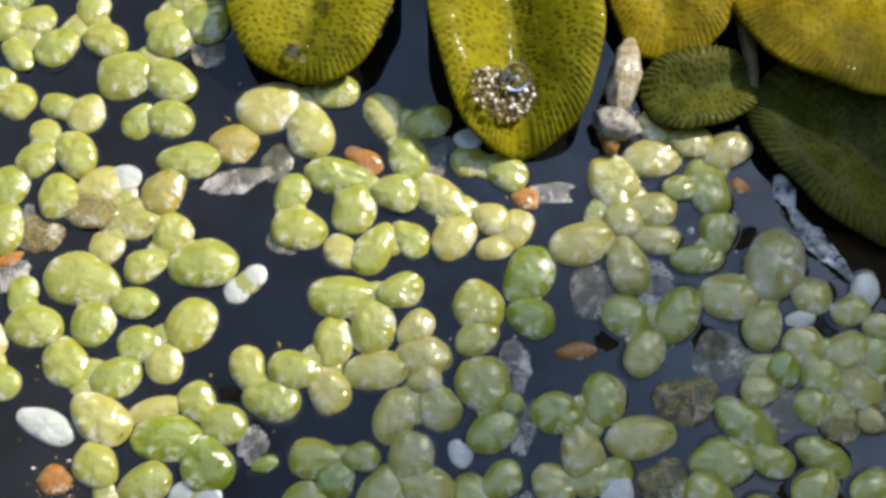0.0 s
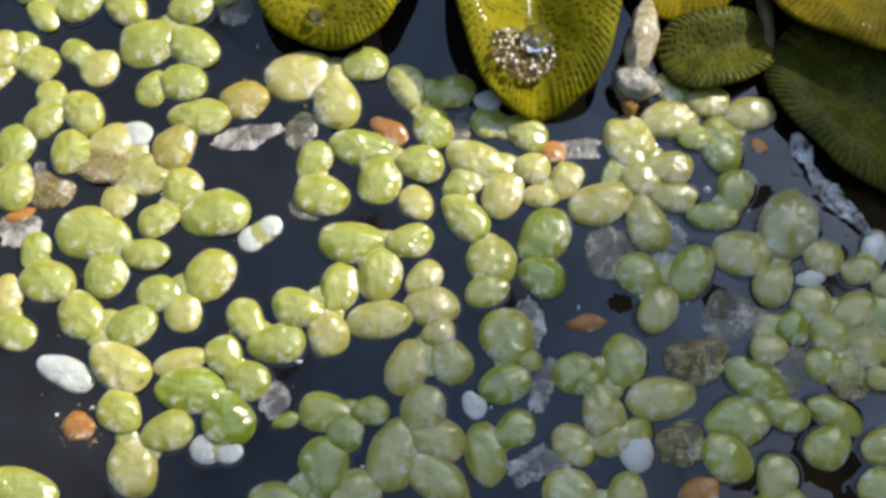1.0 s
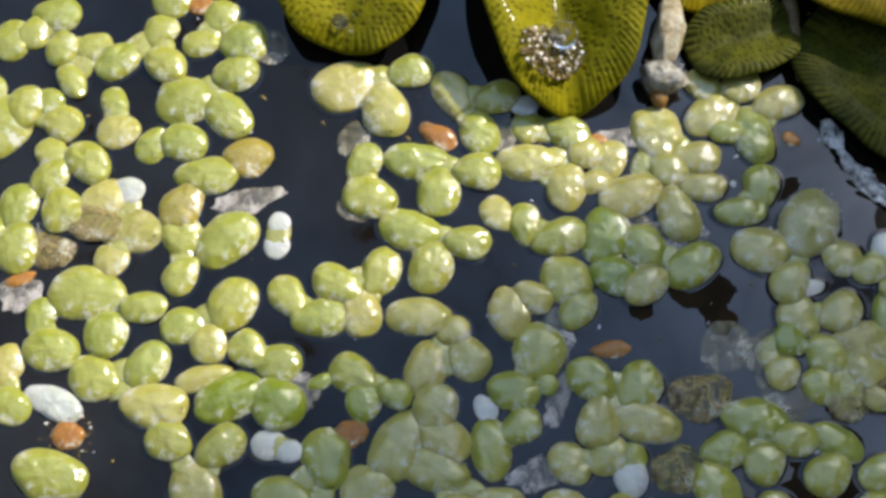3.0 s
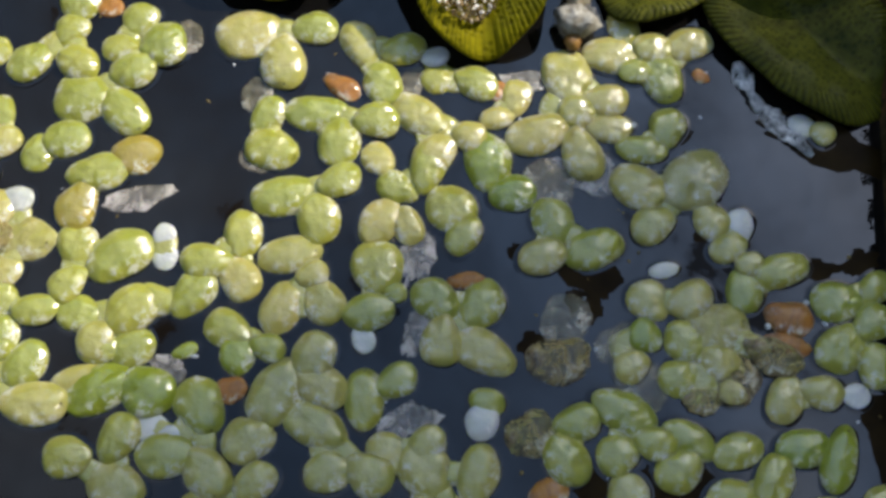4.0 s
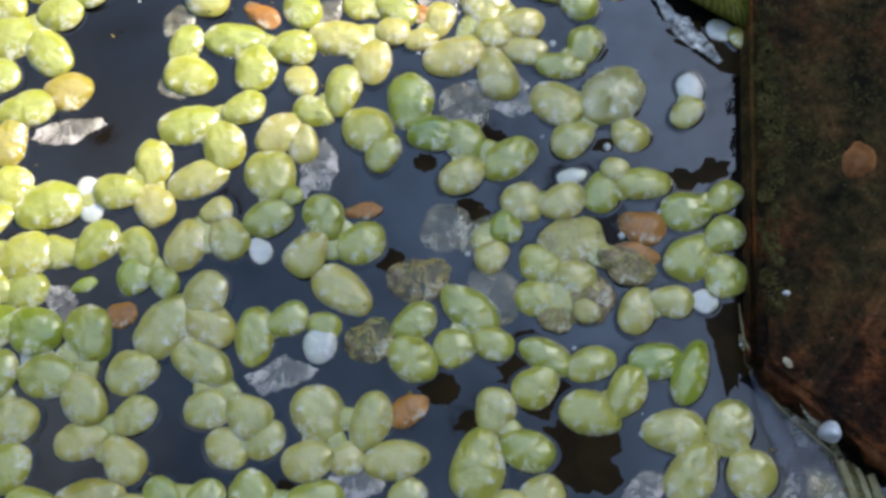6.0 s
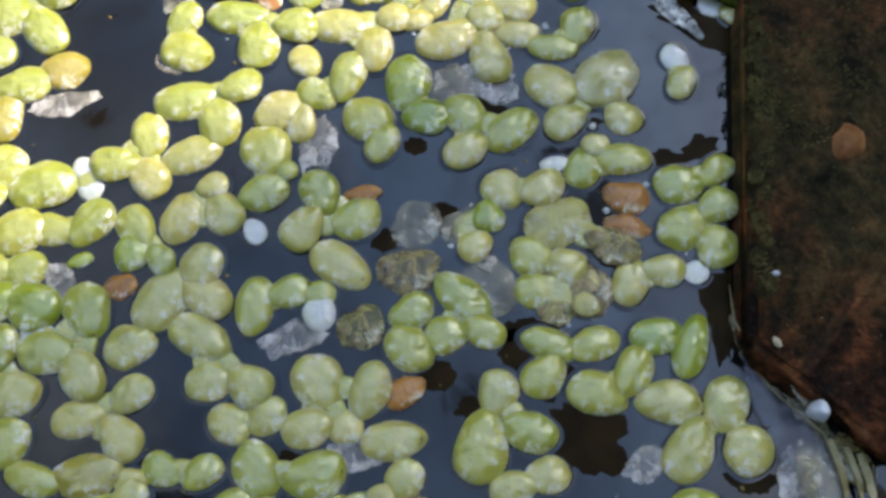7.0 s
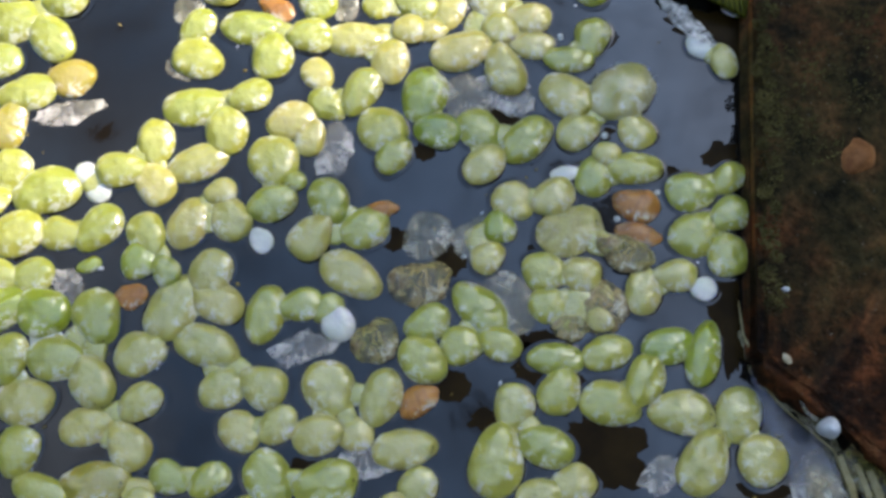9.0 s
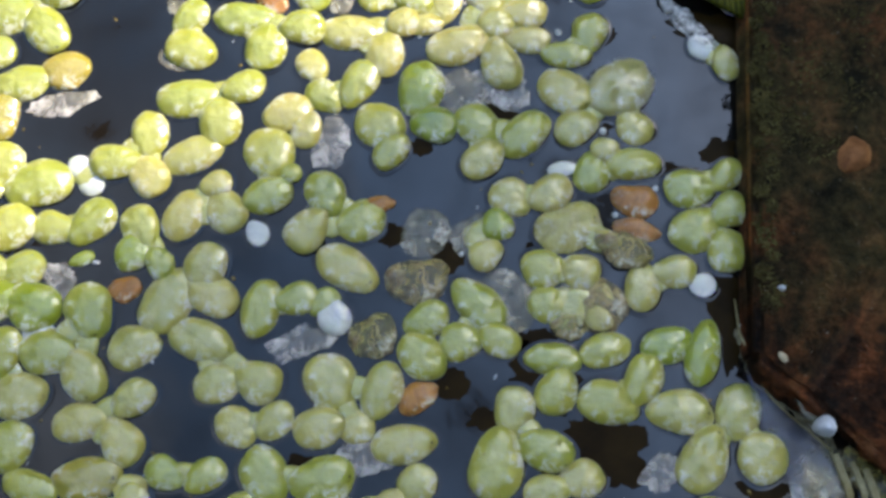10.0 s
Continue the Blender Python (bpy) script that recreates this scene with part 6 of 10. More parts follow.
    walk(duckweed_a12, drift((0, -36.49, 25.38, 0), (0.5, -36.59, 25.19, -0), (1, -37.36, 25.53, -0), (1.5, -37.58, 24.72, -3), (2, -38.3, 23.75, 1), (3.5, -36.81, 21.18, 1), (4, -35.74, 19.98, 6), (4.5, -33.65, 18.97, 6), (5, -32.83, 18.94, 6), (5.5, -32.27, 18.8, 6), (7, -32.07, 19.32, 6), (7.5, -32.06, 19.48, 6), (8, -32.13, 19.68, 6), (8.5, -32.22, 19.55, 6), (9, -32.18, 19.83, 6), (9.5, -32.94, 21, 6), (10, -32.65, 20.64, 6)))
    walk(duckweed_a13, drift((0, -31.44, 22.15, 0), (0.5, -31.58, 21.93, -0), (1, -32.27, 22.51, 5), (1.5, -32.53, 21.79, 10), (2, -33.14, 21.48, 21), (3.5, -30.71, 19.49, 41), (4, -29.65, 18.23, 28), (4.5, -27.3, 17.18, 15), (5, -26.16, 16.88, 15), (5.5, -25.5, 16.63, 14), (7, -25.48, 16.81, 13), (7.5, -25.49, 17.04, 12), (8, -25.56, 17.23, 12), (8.5, -25.67, 17.19, 12), (9, -25.65, 17.52, 11), (9.5, -26.52, 18.59, 11), (10, -25.99, 17.9, 11)))
    walk(duckweed_a14, drift((0, -27.51, 19.9, 0), (0.5, -27.58, 19.79, 0), (1, -28.08, 20.33, -7), (1.5, -28.11, 20.38, 14), (2, -28.14, 20.83, 13), (3.5, -26.24, 20.54, 56), (4, -25.41, 18.52, 54), (4.5, -23.1, 16.89, 51), (5, -22.35, 16.76, 55), (5.5, -21.91, 16.45, 59), (7, -21.34, 16.63, 72), (7.5, -21.35, 16.91, 76), (8, -21.43, 17.11, 80), (8.5, -21.47, 17.01, 84), (9, -21.47, 17.4, 88), (9.5, -22.22, 18.34, 88), (10, -21.75, 17.78, 88)))
    walk(duckweed_a15, drift((0, -24.31, 32.62, 0), (0.5, -24.32, 32.29, -1), (1, -23.8, 31.85, -4), (1.5, -23.58, 30.99, -2), (2, -22.98, 30.99, -2), (3.5, -19.47, 32.85, 0), (4, -18.43, 33.84, -9), (4.5, -16.92, 33.39, -3), (5, -15.74, 33.75, -3), (5.5, -15.45, 33.86, -3), (7, -14.63, 34.21, -3), (7.5, -14.58, 34.43, -3), (8, -14.58, 34.49, -3), (8.5, -14.48, 34.25, -3), (9, -14.28, 34.53, -3), (9.5, -14.72, 35.52, -3), (10, -14.53, 35.1, -3)))
    walk(duckweed_a16, drift((0, -25.87, 28.09, 0), (0.5, -25.88, 27.79, 0), (1, -25.7, 27.5, 0), (1.5, -25.15, 26.68, 0), (2, -24.77, 26.61, 0), (3.5, -20.86, 28.36, 0), (4, -19.93, 29.2, 0), (4.5, -18.27, 28.69, 0), (5, -17.08, 29.03, 0), (5.5, -16.78, 29.17, 0), (7, -16.21, 29.74, 0), (7.5, -16.18, 29.96, 0), (8, -16.18, 30.05, 0), (8.5, -16.12, 29.84, 0), (9, -15.94, 30.15, 0), (9.5, -16.46, 31.21, 0), (10, -16.2, 30.71, 0)))
    walk(duckweed_a17, drift((0, -24.58, 24.67, 0), (0.5, -24.65, 24.58, -0), (1, -24.54, 24.07, -0), (1.5, -23.92, 23.58, -3), (2, -23.79, 23.62, -7), (3.5, -19.91, 25.47, -3), (4, -18.98, 26.38, -6), (4.5, -17.3, 25.77, -2), (5, -16.29, 26.14, -3), (5.5, -15.99, 26.25, -3), (7, -15.58, 26.95, -6), (7.5, -15.53, 27.17, -7), (8, -15.53, 27.26, -8), (8.5, -15.4, 27.07, -9), (9, -15.21, 27.43, -10), (9.5, -15.76, 28.55, -10), (10, -15.51, 28.05, -10)))
    walk(duckweed_a18, drift((0, -21.28, 26.04, 0), (0.5, -21.16, 25.73, 3), (1, -21.02, 25.1, 1), (1.5, -20.22, 24.54, 5), (2, -19.62, 23.68, 9), (3.5, -16.08, 25.9, 6), (4, -15.11, 26.75, 10), (4.5, -13.48, 26.28, 11), (5, -12.45, 26.71, 10), (5.5, -12.19, 26.77, 9), (7, -11.25, 27.34, 8), (7.5, -11.21, 27.56, 8), (8, -11.19, 27.59, 8), (8.5, -11.07, 27.33, 8), (9, -10.76, 27.56, 8), (9.5, -11.19, 28.55, 8), (10, -11.04, 28.12, 8)))
    walk(duckweed_a19, drift((0, -18.02, 29.93, 0), (0.5, -18.07, 29.77, 0), (1, -17.77, 29.18, 0), (1.5, -17.59, 28.97, -2), (2, -17.18, 28.28, 2), (3.5, -13.38, 30.42, 3), (4, -12.3, 31.44, -1), (4.5, -10.83, 31.15, 1), (5, -9.57, 31.6, 1), (5.5, -9.26, 31.72, 1), (7, -8.39, 31.99, 1), (7.5, -8.34, 32.18, 1), (8, -8.31, 32.21, 1), (8.5, -8.19, 31.93, 1), (9, -7.92, 32.17, 1), (9.5, -8.29, 33.12, 1), (10, -8.14, 32.7, 1)))
    walk(duckweed_a19b, drift((0, -15.42, 28.27, 0), (0.5, -15.39, 28.1, 0), (1, -15.15, 27.56, 0), (1.5, -15.04, 27.35, 0), (2, -14.6, 26.67, 0), (3.5, -10.71, 28.98, 0), (4, -9.57, 29.96, 0), (4.5, -8.04, 29.72, 0), (5, -6.83, 30.08, 0), (5.5, -6.5, 30.22, 0), (7, -5.49, 30.25, 0), (7.5, -5.44, 30.43, 0), (8, -5.41, 30.44, 0), (8.5, -5.28, 30.14, 0), (9, -4.98, 30.35, 0), (9.5, -5.26, 31.22, 0), (10, -5.12, 30.85, 0)))
    walk(seed_scale_a20, drift((0, -20.13, 28.27, 0), (0.5, -20.18, 28.04, 0), (1, -19.84, 27.44, 0), (1.5, -19.32, 27.04, 0), (2, -18.93, 26.5, 0), (3.5, -15.24, 28.79, 0), (4, -14.2, 29.7, 0), (4.5, -12.7, 29.33, 0), (5, -11.46, 29.62, 0), (5.5, -11.15, 29.76, 0), (7, -10.33, 30.02, 0), (7.5, -10.29, 30.19, 0), (8, -10.28, 30.2, 0), (8.5, -10.17, 29.91, 0), (9, -9.92, 30.13, 0), (9.5, -10.3, 31.09, 0), (10, -10.15, 30.67, 0)))
    walk(seed_scale_a21, drift((0, -9.5, 25.62, 0), (0.5, -9.16, 25.67, 0), (1, -8.99, 25.96, 0), (1.5, -9, 26.12, 0), (2, -8.59, 25.94, 0), (3.5, -4.86, 28.26, 0), (4, -3.84, 29.4, 0), (4.5, -1.99, 29.52, 0), (5, -0.65, 29.75, 0), (5.5, -0.29, 29.91, 0), (7, 0.04, 29.88, 0), (7.5, 0.08, 30.03, 0), (8, 0.09, 30.05, 0), (8.5, 0.23, 29.77, 0), (9, 0.57, 29.99, 0), (9.5, 0.38, 30.68, 0), (10, 0.51, 30.37, 0)))
    walk(duckweed_a22, drift((0, -11.97, 27.85, 0), (0.5, -11.94, 27.73, -0), (1, -11.96, 27.69, -0), (1.5, -11.91, 27.6, -0), (2, -11.52, 27.16, 2), (3.5, -7.8, 29.17, 10), (4, -6.45, 30.15, 9), (4.5, -4.8, 29.98, 9), (5, -3.5, 30.28, 9), (5.5, -3.16, 30.42, 7), (7, -2.19, 30.37, 11), (7.5, -2.09, 30.52, 12), (8, -2.01, 30.51, 13), (8.5, -1.84, 30.2, 14), (9, -1.51, 30.39, 15), (9.5, -1.73, 31.18, 15), (10, -1.59, 30.84, 15)))
    walk(duckweed_a23, drift((0, -14.62, 24.31, -15), (0.5, -13.91, 24.29, -12), (1, -13.1, 24.13, 0), (1.5, -12.73, 24.12, 8), (2, -11.98, 23.5, 19), (3.5, -8.5, 25.72, 17), (4, -8.44, 26.19, -15), (4.5, -6.08, 26.84, 20), (5, -5.04, 27.16, 18), (5.5, -4.7, 27.28, 16), (7, -3.73, 26.88, 18), (7.5, -3.68, 27.04, 18), (8, -3.59, 27, 19), (8.5, -3.48, 26.68, 20), (9, -3.13, 26.91, 20), (9.5, -3.36, 27.75, 20), (10, -3.27, 27.33, 20)))
    walk(duckweed_a24, drift((0, -10.85, 22.84, 9), (0.5, -10.12, 22.93, 2), (1, -9.01, 23.35, 0), (1.5, -8.86, 23.7, 11), (2, -8.37, 23.8, 21), (3.5, -4.28, 26.69, 19), (4, -3.14, 28.13, 15), (4.5, -1.24, 28.18, 14), (5, 0.26, 28.38, 17), (5.5, 0.62, 28.58, 17), (7, 0.91, 28.92, 16), (7.5, 0.95, 29.08, 15), (8, 0.92, 29.12, 15), (8.5, 1.09, 28.85, 14), (9, 1.43, 29.07, 14), (9.5, 1.24, 29.74, 14), (10, 1.38, 29.45, 14)))
    walk(duckweed_a25, drift((0, -18.21, 22.5, -76), (0.5, -16.05, 22.93, -38), (1, -14.88, 22.57, 0), (1.5, -13.83, 23.16, 25), (2, -12.4, 20.62, 49), (3.5, -9.35, 22, 85), (4, -9.4, 23.2, 122), (4.5, -7.43, 22.86, 121), (5, -6.59, 23.24, 120), (5.5, -6.48, 23.4, 126), (7, -5.41, 23.27, 119), (7.5, -5.36, 23.43, 116), (8, -5.28, 23.45, 114), (8.5, -5.22, 23.14, 111), (9, -5.06, 23.38, 108), (9.5, -5.25, 24.15, 108), (10, -5.02, 23.85, 108)))
    walk(duckweed_a26, drift((0, -21.51, 22.03, 0), (0.5, -19.14, 21.81, 0), (1, -18.01, 22.4, 0), (1.5, -17.19, 21.38, 0), (2, -15.55, 20.83, 0), (3.5, -12.12, 23.55, 0), (4, -11.71, 24.53, 0), (4.5, -9.56, 24.46, 0), (5, -8.67, 24.81, 0), (5.5, -8.4, 24.85, 0), (7, -7.3, 25.12, 0), (7.5, -7.24, 25.28, 0), (8, -7.23, 25.31, 0), (8.5, -7.11, 24.99, 0), (9, -6.93, 25.16, 0), (9.5, -7.2, 26.04, 0), (10, -7.08, 25.71, 0)))
    walk(duckweed_a27, drift((0, -20.3, 18.04, 5), (0.5, -20.56, 17.85, 0), (1, -21.17, 18.64, 0), (1.5, -20.38, 18.52, -9), (2, -20.45, 18.56, -16), (3.5, -16.63, 20.65, -7), (4, -16.64, 21.16, 15), (4.5, -14.9, 20.62, 15), (5, -14.69, 20.9, 19), (5.5, -14.36, 20.86, 18), (7, -13.98, 21.37, 15), (7.5, -13.93, 21.66, 14), (8, -13.99, 21.74, 13), (8.5, -13.97, 21.5, 12), (9, -13.91, 21.87, 11), (9.5, -14.39, 22.8, 11), (10, -14.14, 22.4, 11)))
    walk(duckweed_a28, drift((0, -21.96, 14.56, 9), (0.5, -22.38, 14.45, 6), (1, -23.25, 15.23, 0), (1.5, -23.05, 15.45, -12), (2, -23.3, 15.65, -12), (3.5, -20.02, 17.54, -8), (4, -20.43, 17.82, 12), (4.5, -18.42, 17.41, 16), (5, -18.16, 17.47, 19), (5.5, -17.73, 17.35, 18), (7, -17.4, 18.15, 17), (7.5, -17.4, 18.37, 17), (8, -17.41, 18.51, 17), (8.5, -17.52, 18.4, 16), (9, -17.46, 18.73, 16), (9.5, -18.1, 19.65, 16), (10, -17.68, 19.18, 16)))
    walk(duckweed_a29, drift((0, -19.08, 14.29, 0), (0.5, -19.48, 14.07, 0), (1, -20.32, 14.61, 0), (1.5, -20.22, 14.44, -2), (2, -20.65, 14.58, -4), (3.5, -16.85, 16.61, -10), (4, -17.36, 17.94, 2), (4.5, -15.33, 17.59, 15), (5, -15.01, 17.77, 15), (5.5, -14.62, 17.7, 15), (7, -14.59, 18.28, 15), (7.5, -14.59, 18.49, 15), (8, -14.65, 18.57, 15), (8.5, -14.7, 18.4, 15), (9, -14.64, 18.73, 15), (9.5, -15.19, 19.58, 15), (10, -14.8, 19.18, 15)))
    walk(duckweed_a30, drift((0, -16.4, 16.13, 0), (0.5, -16.77, 15.89, 0), (1, -17.25, 16.41, 0), (1.5, -16.28, 15.88, -19), (2, -15.51, 15.63, -37), (3.5, -10.09, 17.26, -93), (4, -10.56, 20.04, -116), (4.5, -9.27, 19.72, -126), (5, -8.93, 20.6, -124), (5.5, -8.76, 20.61, -128), (7, -8.13, 20.99, -138), (7.5, -8.14, 21.22, -141), (8, -8.13, 21.3, -144), (8.5, -8.01, 20.94, -147), (9, -7.84, 21.13, -151), (9.5, -8.19, 21.91, -151), (10, -7.87, 21.59, -151)))
    walk(duckweed_a31, drift((0, -12.65, 17.37, 5), (0.5, -13.2, 17.17, -2), (1, -13.24, 17.49, 0), (1.5, -12.46, 17.41, 6), (2, -11.18, 16.16, 13), (3.5, -7.07, 18.28, 32), (4, -6.44, 20.16, 33), (4.5, -3.3, 20.26, 49), (5, -3.18, 20.6, 35), (5.5, -3.11, 20.74, 42), (7, -2.41, 20, 38), (7.5, -2.3, 20.16, 36), (8, -2.34, 20.18, 35), (8.5, -2.24, 19.94, 34), (9, -2.03, 20.2, 32), (9.5, -2.25, 20.77, 32), (10, -1.98, 20.41, 32)))
    walk(duckweed_a32, drift((0, -9.37, 18.99, 7), (0.5, -9.65, 18.3, 0), (1, -9.82, 18.7, 0), (1.5, -9.31, 18.98, 7), (2, -8.12, 17.98, 9), (3.5, -4.58, 21.3, 24), (4, -3.62, 23.14, 41), (4.5, -1.27, 23.11, 52), (5, -0.37, 22.19, 42), (5.5, -0.12, 22.15, 38), (7, 0.35, 22.19, 32), (7.5, 0.35, 22.28, 30), (8, 0.43, 22.3, 28), (8.5, 0.53, 22.07, 26), (9, 0.8, 22.25, 24), (9.5, 0.61, 22.87, 24), (10, 0.79, 22.59, 24)))
    walk(duckweed_a33, drift((0, -12.05, 11.92, 13), (0.5, -12.05, 11.63, 12), (1, -12.23, 11.96, 0), (1.5, -12.33, 11.26, -25), (2, -12.88, 10.9, -31), (3.5, -10.35, 13.62, -26), (4, -11.83, 15.59, -6), (4.5, -10.06, 15.61, 2), (5, -10.18, 16.46, 1), (5.5, -9.96, 16.45, 4), (7, -9.58, 17.06, 4), (7.5, -9.58, 17.22, 4), (8, -9.63, 17.29, 4), (8.5, -9.57, 17.07, 4), (9, -9.53, 17.34, 4), (9.5, -9.9, 18.1, 4), (10, -9.61, 17.78, 4)))
    walk(duckweed_a34, drift((0, -4.76, 24.61, -2), (0.5, -4.75, 24.41, 1), (1, -4.85, 24.43, 0), (1.5, -4.88, 24.66, 1), (2, -4.88, 24.83, 3), (3.5, -1.39, 26.82, 1), (4, -0.04, 28.32, -0), (4.5, 1.59, 28.5, -1), (5, 2.99, 28.58, 0), (5.5, 3.36, 28.77, 0), (7, 3.43, 28.81, 0), (7.5, 3.46, 28.96, 0), (8, 3.46, 28.98, 0), (8.5, 3.6, 28.7, 0), (9, 3.94, 28.94, 0), (9.5, 3.8, 29.52, 0), (10, 3.9, 29.26, 0)))
    walk(duckweed_a35, drift((0, -0.81, 29.5, -2), (0.5, -0.84, 29.46, -2), (1, -0.83, 29.37, 0), (1.5, -0.84, 29.41, -0), (2, -0.82, 29.41, 2), (3.5, 3.35, 31.56, 23), (4, 4.61, 32.99, -17), (4.5, 6.17, 33.06, -16), (5, 7.62, 33.4, -16), (5.5, 8.03, 33.61, -16), (7, 8.04, 33.64, -16), (7.5, 8.07, 33.8, -16), (8, 8.06, 33.81, -16), (8.5, 8.22, 33.53, -16), (9, 8.57, 33.8, -16), (9.5, 8.51, 34.24, -16), (10, 8.63, 34.05, -16)))
    walk(duckweed_a36, drift((0, 3.15, 27.6, 14), (0.5, 3.2, 27.55, 10), (1, 3.23, 27.56, 0), (1.5, 3.17, 27.73, 2), (2, 3.29, 27.72, 12), (3.5, 6.83, 30.24, 3), (4, 8.33, 31.63, 4), (4.5, 9.96, 31.74, 3), (5, 11.38, 32.33, 6), (5.5, 11.76, 32.53, 6), (7, 11.69, 32.81, 6), (7.5, 11.8, 33.15, 6), (8, 11.94, 33.36, 6), (8.5, 12.16, 33.16, 6), (9, 12.55, 33.43, 6), (9.5, 12.57, 33.76, 6), (10, 12.66, 33.57, 6)))
    walk(duckweed_a37, drift((0, 2.27, 22.38, 3), (0.5, 2.21, 22.34, 1), (1, 2.21, 22.33, 0), (1.5, 2.05, 22.44, -0), (2, 2.02, 22.37, 1), (3.5, 5.47, 24.44, 3), (4, 6.71, 25.88, -7), (4.5, 8.4, 26.15, -6), (5, 9.91, 26.52, 0), (5.5, 10.36, 26.7, -5), (7, 10.5, 26.88, -4), (7.5, 10.49, 27.04, -4), (8, 10.53, 27, -3), (8.5, 10.67, 26.75, -3), (9, 11.05, 27.03, -2), (9.5, 11.03, 27.49, -2), (10, 11.11, 27.27, -2)))
    walk(duckweed_a38, drift((0, 4.94, 20.02, 3), (0.5, 4.79, 20.01, 2), (1, 4.66, 19.86, 0), (1.5, 4.31, 19.85, -4), (2, 4.17, 19.89, -1), (3.5, 6.83, 21.53, -9), (4, 7.27, 22.72, -24), (4.5, 9.1, 22.99, -22), (5, 10.89, 23.24, -17), (5.5, 11.11, 23.4, -21), (7, 11.27, 23.46, -23), (7.5, 11.32, 23.62, -24), (8, 11.3, 23.64, -25), (8.5, 11.49, 23.33, -26), (9, 11.8, 23.64, -27), (9.5, 11.78, 24.02, -27), (10, 11.92, 23.85, -27)))
    walk(duckweed_a39, drift((0, -1.58, 17.76, 0), (0.5, -1.7, 17.68, -0), (1, -1.94, 17.61, 0), (1.5, -2.53, 18.18, 2), (2, -3.68, 17.52, -3), (3.5, -0.19, 19.89, -34), (4, 1.05, 19.22, -39), (4.5, 2.71, 18.41, -41), (5, 3.98, 19.5, -29), (5.5, 4.25, 19.69, -27), (7, 5.13, 20.56, -22), (7.5, 5.24, 20.78, -20), (8, 5.27, 20.74, -18), (8.5, 5.36, 20.44, -17), (9, 5.61, 20.69, -15), (9.5, 5.52, 21.15, -15), (10, 5.72, 20.97, -15)))
    walk(duckweed_a40, drift((0, 9.21, 15.59, 0), (0.5, 9.04, 15.66, 0), (1, 8.68, 15.28, 0), (1.5, 7.97, 15.17, 2), (2, 8.11, 15.54, 6), (3.5, 7.32, 15.34, 14), (4, 7.04, 14.91, 7), (4.5, 7.94, 15.67, -0), (5, 9.09, 16.82, -1), (5.5, 8.75, 16.57, 5), (7, 7.35, 15.91, 8), (7.5, 7.35, 16.07, 9), (8, 7.38, 16.14, 10), (8.5, 7.35, 15.93, 11), (9, 7.53, 16.2, 12), (9.5, 7.38, 16.51, 12), (10, 7.59, 16.34, 12)))
    walk(duckweed_a41, drift((0, 11.57, 18.71, -4), (0.5, 11.43, 18.71, -4), (1, 11.18, 18.48, -4), (1.5, 10.67, 18.44, -4), (2, 10.75, 18.55, -4), (3.5, 12.12, 19.2, -4), (4, 11.5, 19.1, 6), (4.5, 13.63, 19.42, 0), (5, 18.76, 21.45, 8), (5.5, 18.24, 22.78, 16), (7, 18.14, 24.35, 45), (7.5, 18.54, 25.35, 55), (8, 19.18, 26.29, 65), (8.5, 19.56, 26.36, 74), (9, 20.1, 26.64, 84), (9.5, 20.37, 26.63, 84), (10, 20.43, 26.42, 84)))
    walk(duckweed_a42, drift((0, 5.52, 14.56, -7), (0.5, 5.44, 14.5, -7), (1, 5, 14.22, -7), (1.5, 4.29, 14.11, -7), (2, 4.6, 14.08, -4), (3.5, 4.83, 12.91, 33), (4, 4.48, 12.4, 18), (4.5, 4.12, 14.81, 0), (5, 5.39, 15.52, 7), (5.5, 5.2, 14.92, 18), (7, 4.2, 13.71, 20), (7.5, 4.25, 13.87, 21), (8, 4.28, 13.93, 21), (8.5, 4.31, 13.73, 22), (9, 4.43, 13.95, 23), (9.5, 4.25, 14.28, 23), (10, 4.54, 14.03, 23)))
    walk(duckweed_a43, drift((0, 2.31, 15.21, 0), (0.5, 2.21, 15.17, 0), (1, 1.75, 14.83, 0), (1.5, 1.05, 14.67, 0), (2, 1.46, 14.58, 0), (3.5, 1.53, 13.05, 0), (4, 0.3, 13.67, 0), (4.5, 0.05, 14.46, 0), (5, 1.96, 15.88, 0), (5.5, 2.16, 15.33, 0), (7, 0.3, 13.41, 0), (7.5, 0.36, 13.57, 0), (8, 0.38, 13.64, 0), (8.5, 0.41, 13.43, 0), (9, 0.54, 13.66, 0), (9.5, 0.27, 14.04, 0), (10, 0.6, 13.74, 0)))
    walk(duckweed_a44, drift((0, 0.28, 12.4, 0), (0.5, 0.22, 12.27, 0), (1, -0.21, 11.96, 0), (1.5, -0.86, 11.8, 0), (2, -0.52, 11.82, 0), (3.5, -0.08, 9.7, 0), (4, -0.05, 11.09, 0), (4.5, 0.77, 11.14, 0), (5, 0.66, 12.18, 0), (5.5, 0.37, 11.69, 0), (7, -0.01, 10.34, 0), (7.5, 0.1, 10.5, 0), (8, 0.06, 10.55, 0), (8.5, 0.1, 10.3, 0), (9, 0.22, 10.54, 0), (9.5, -0.06, 10.86, 0), (10, 0.28, 10.62, 0)))
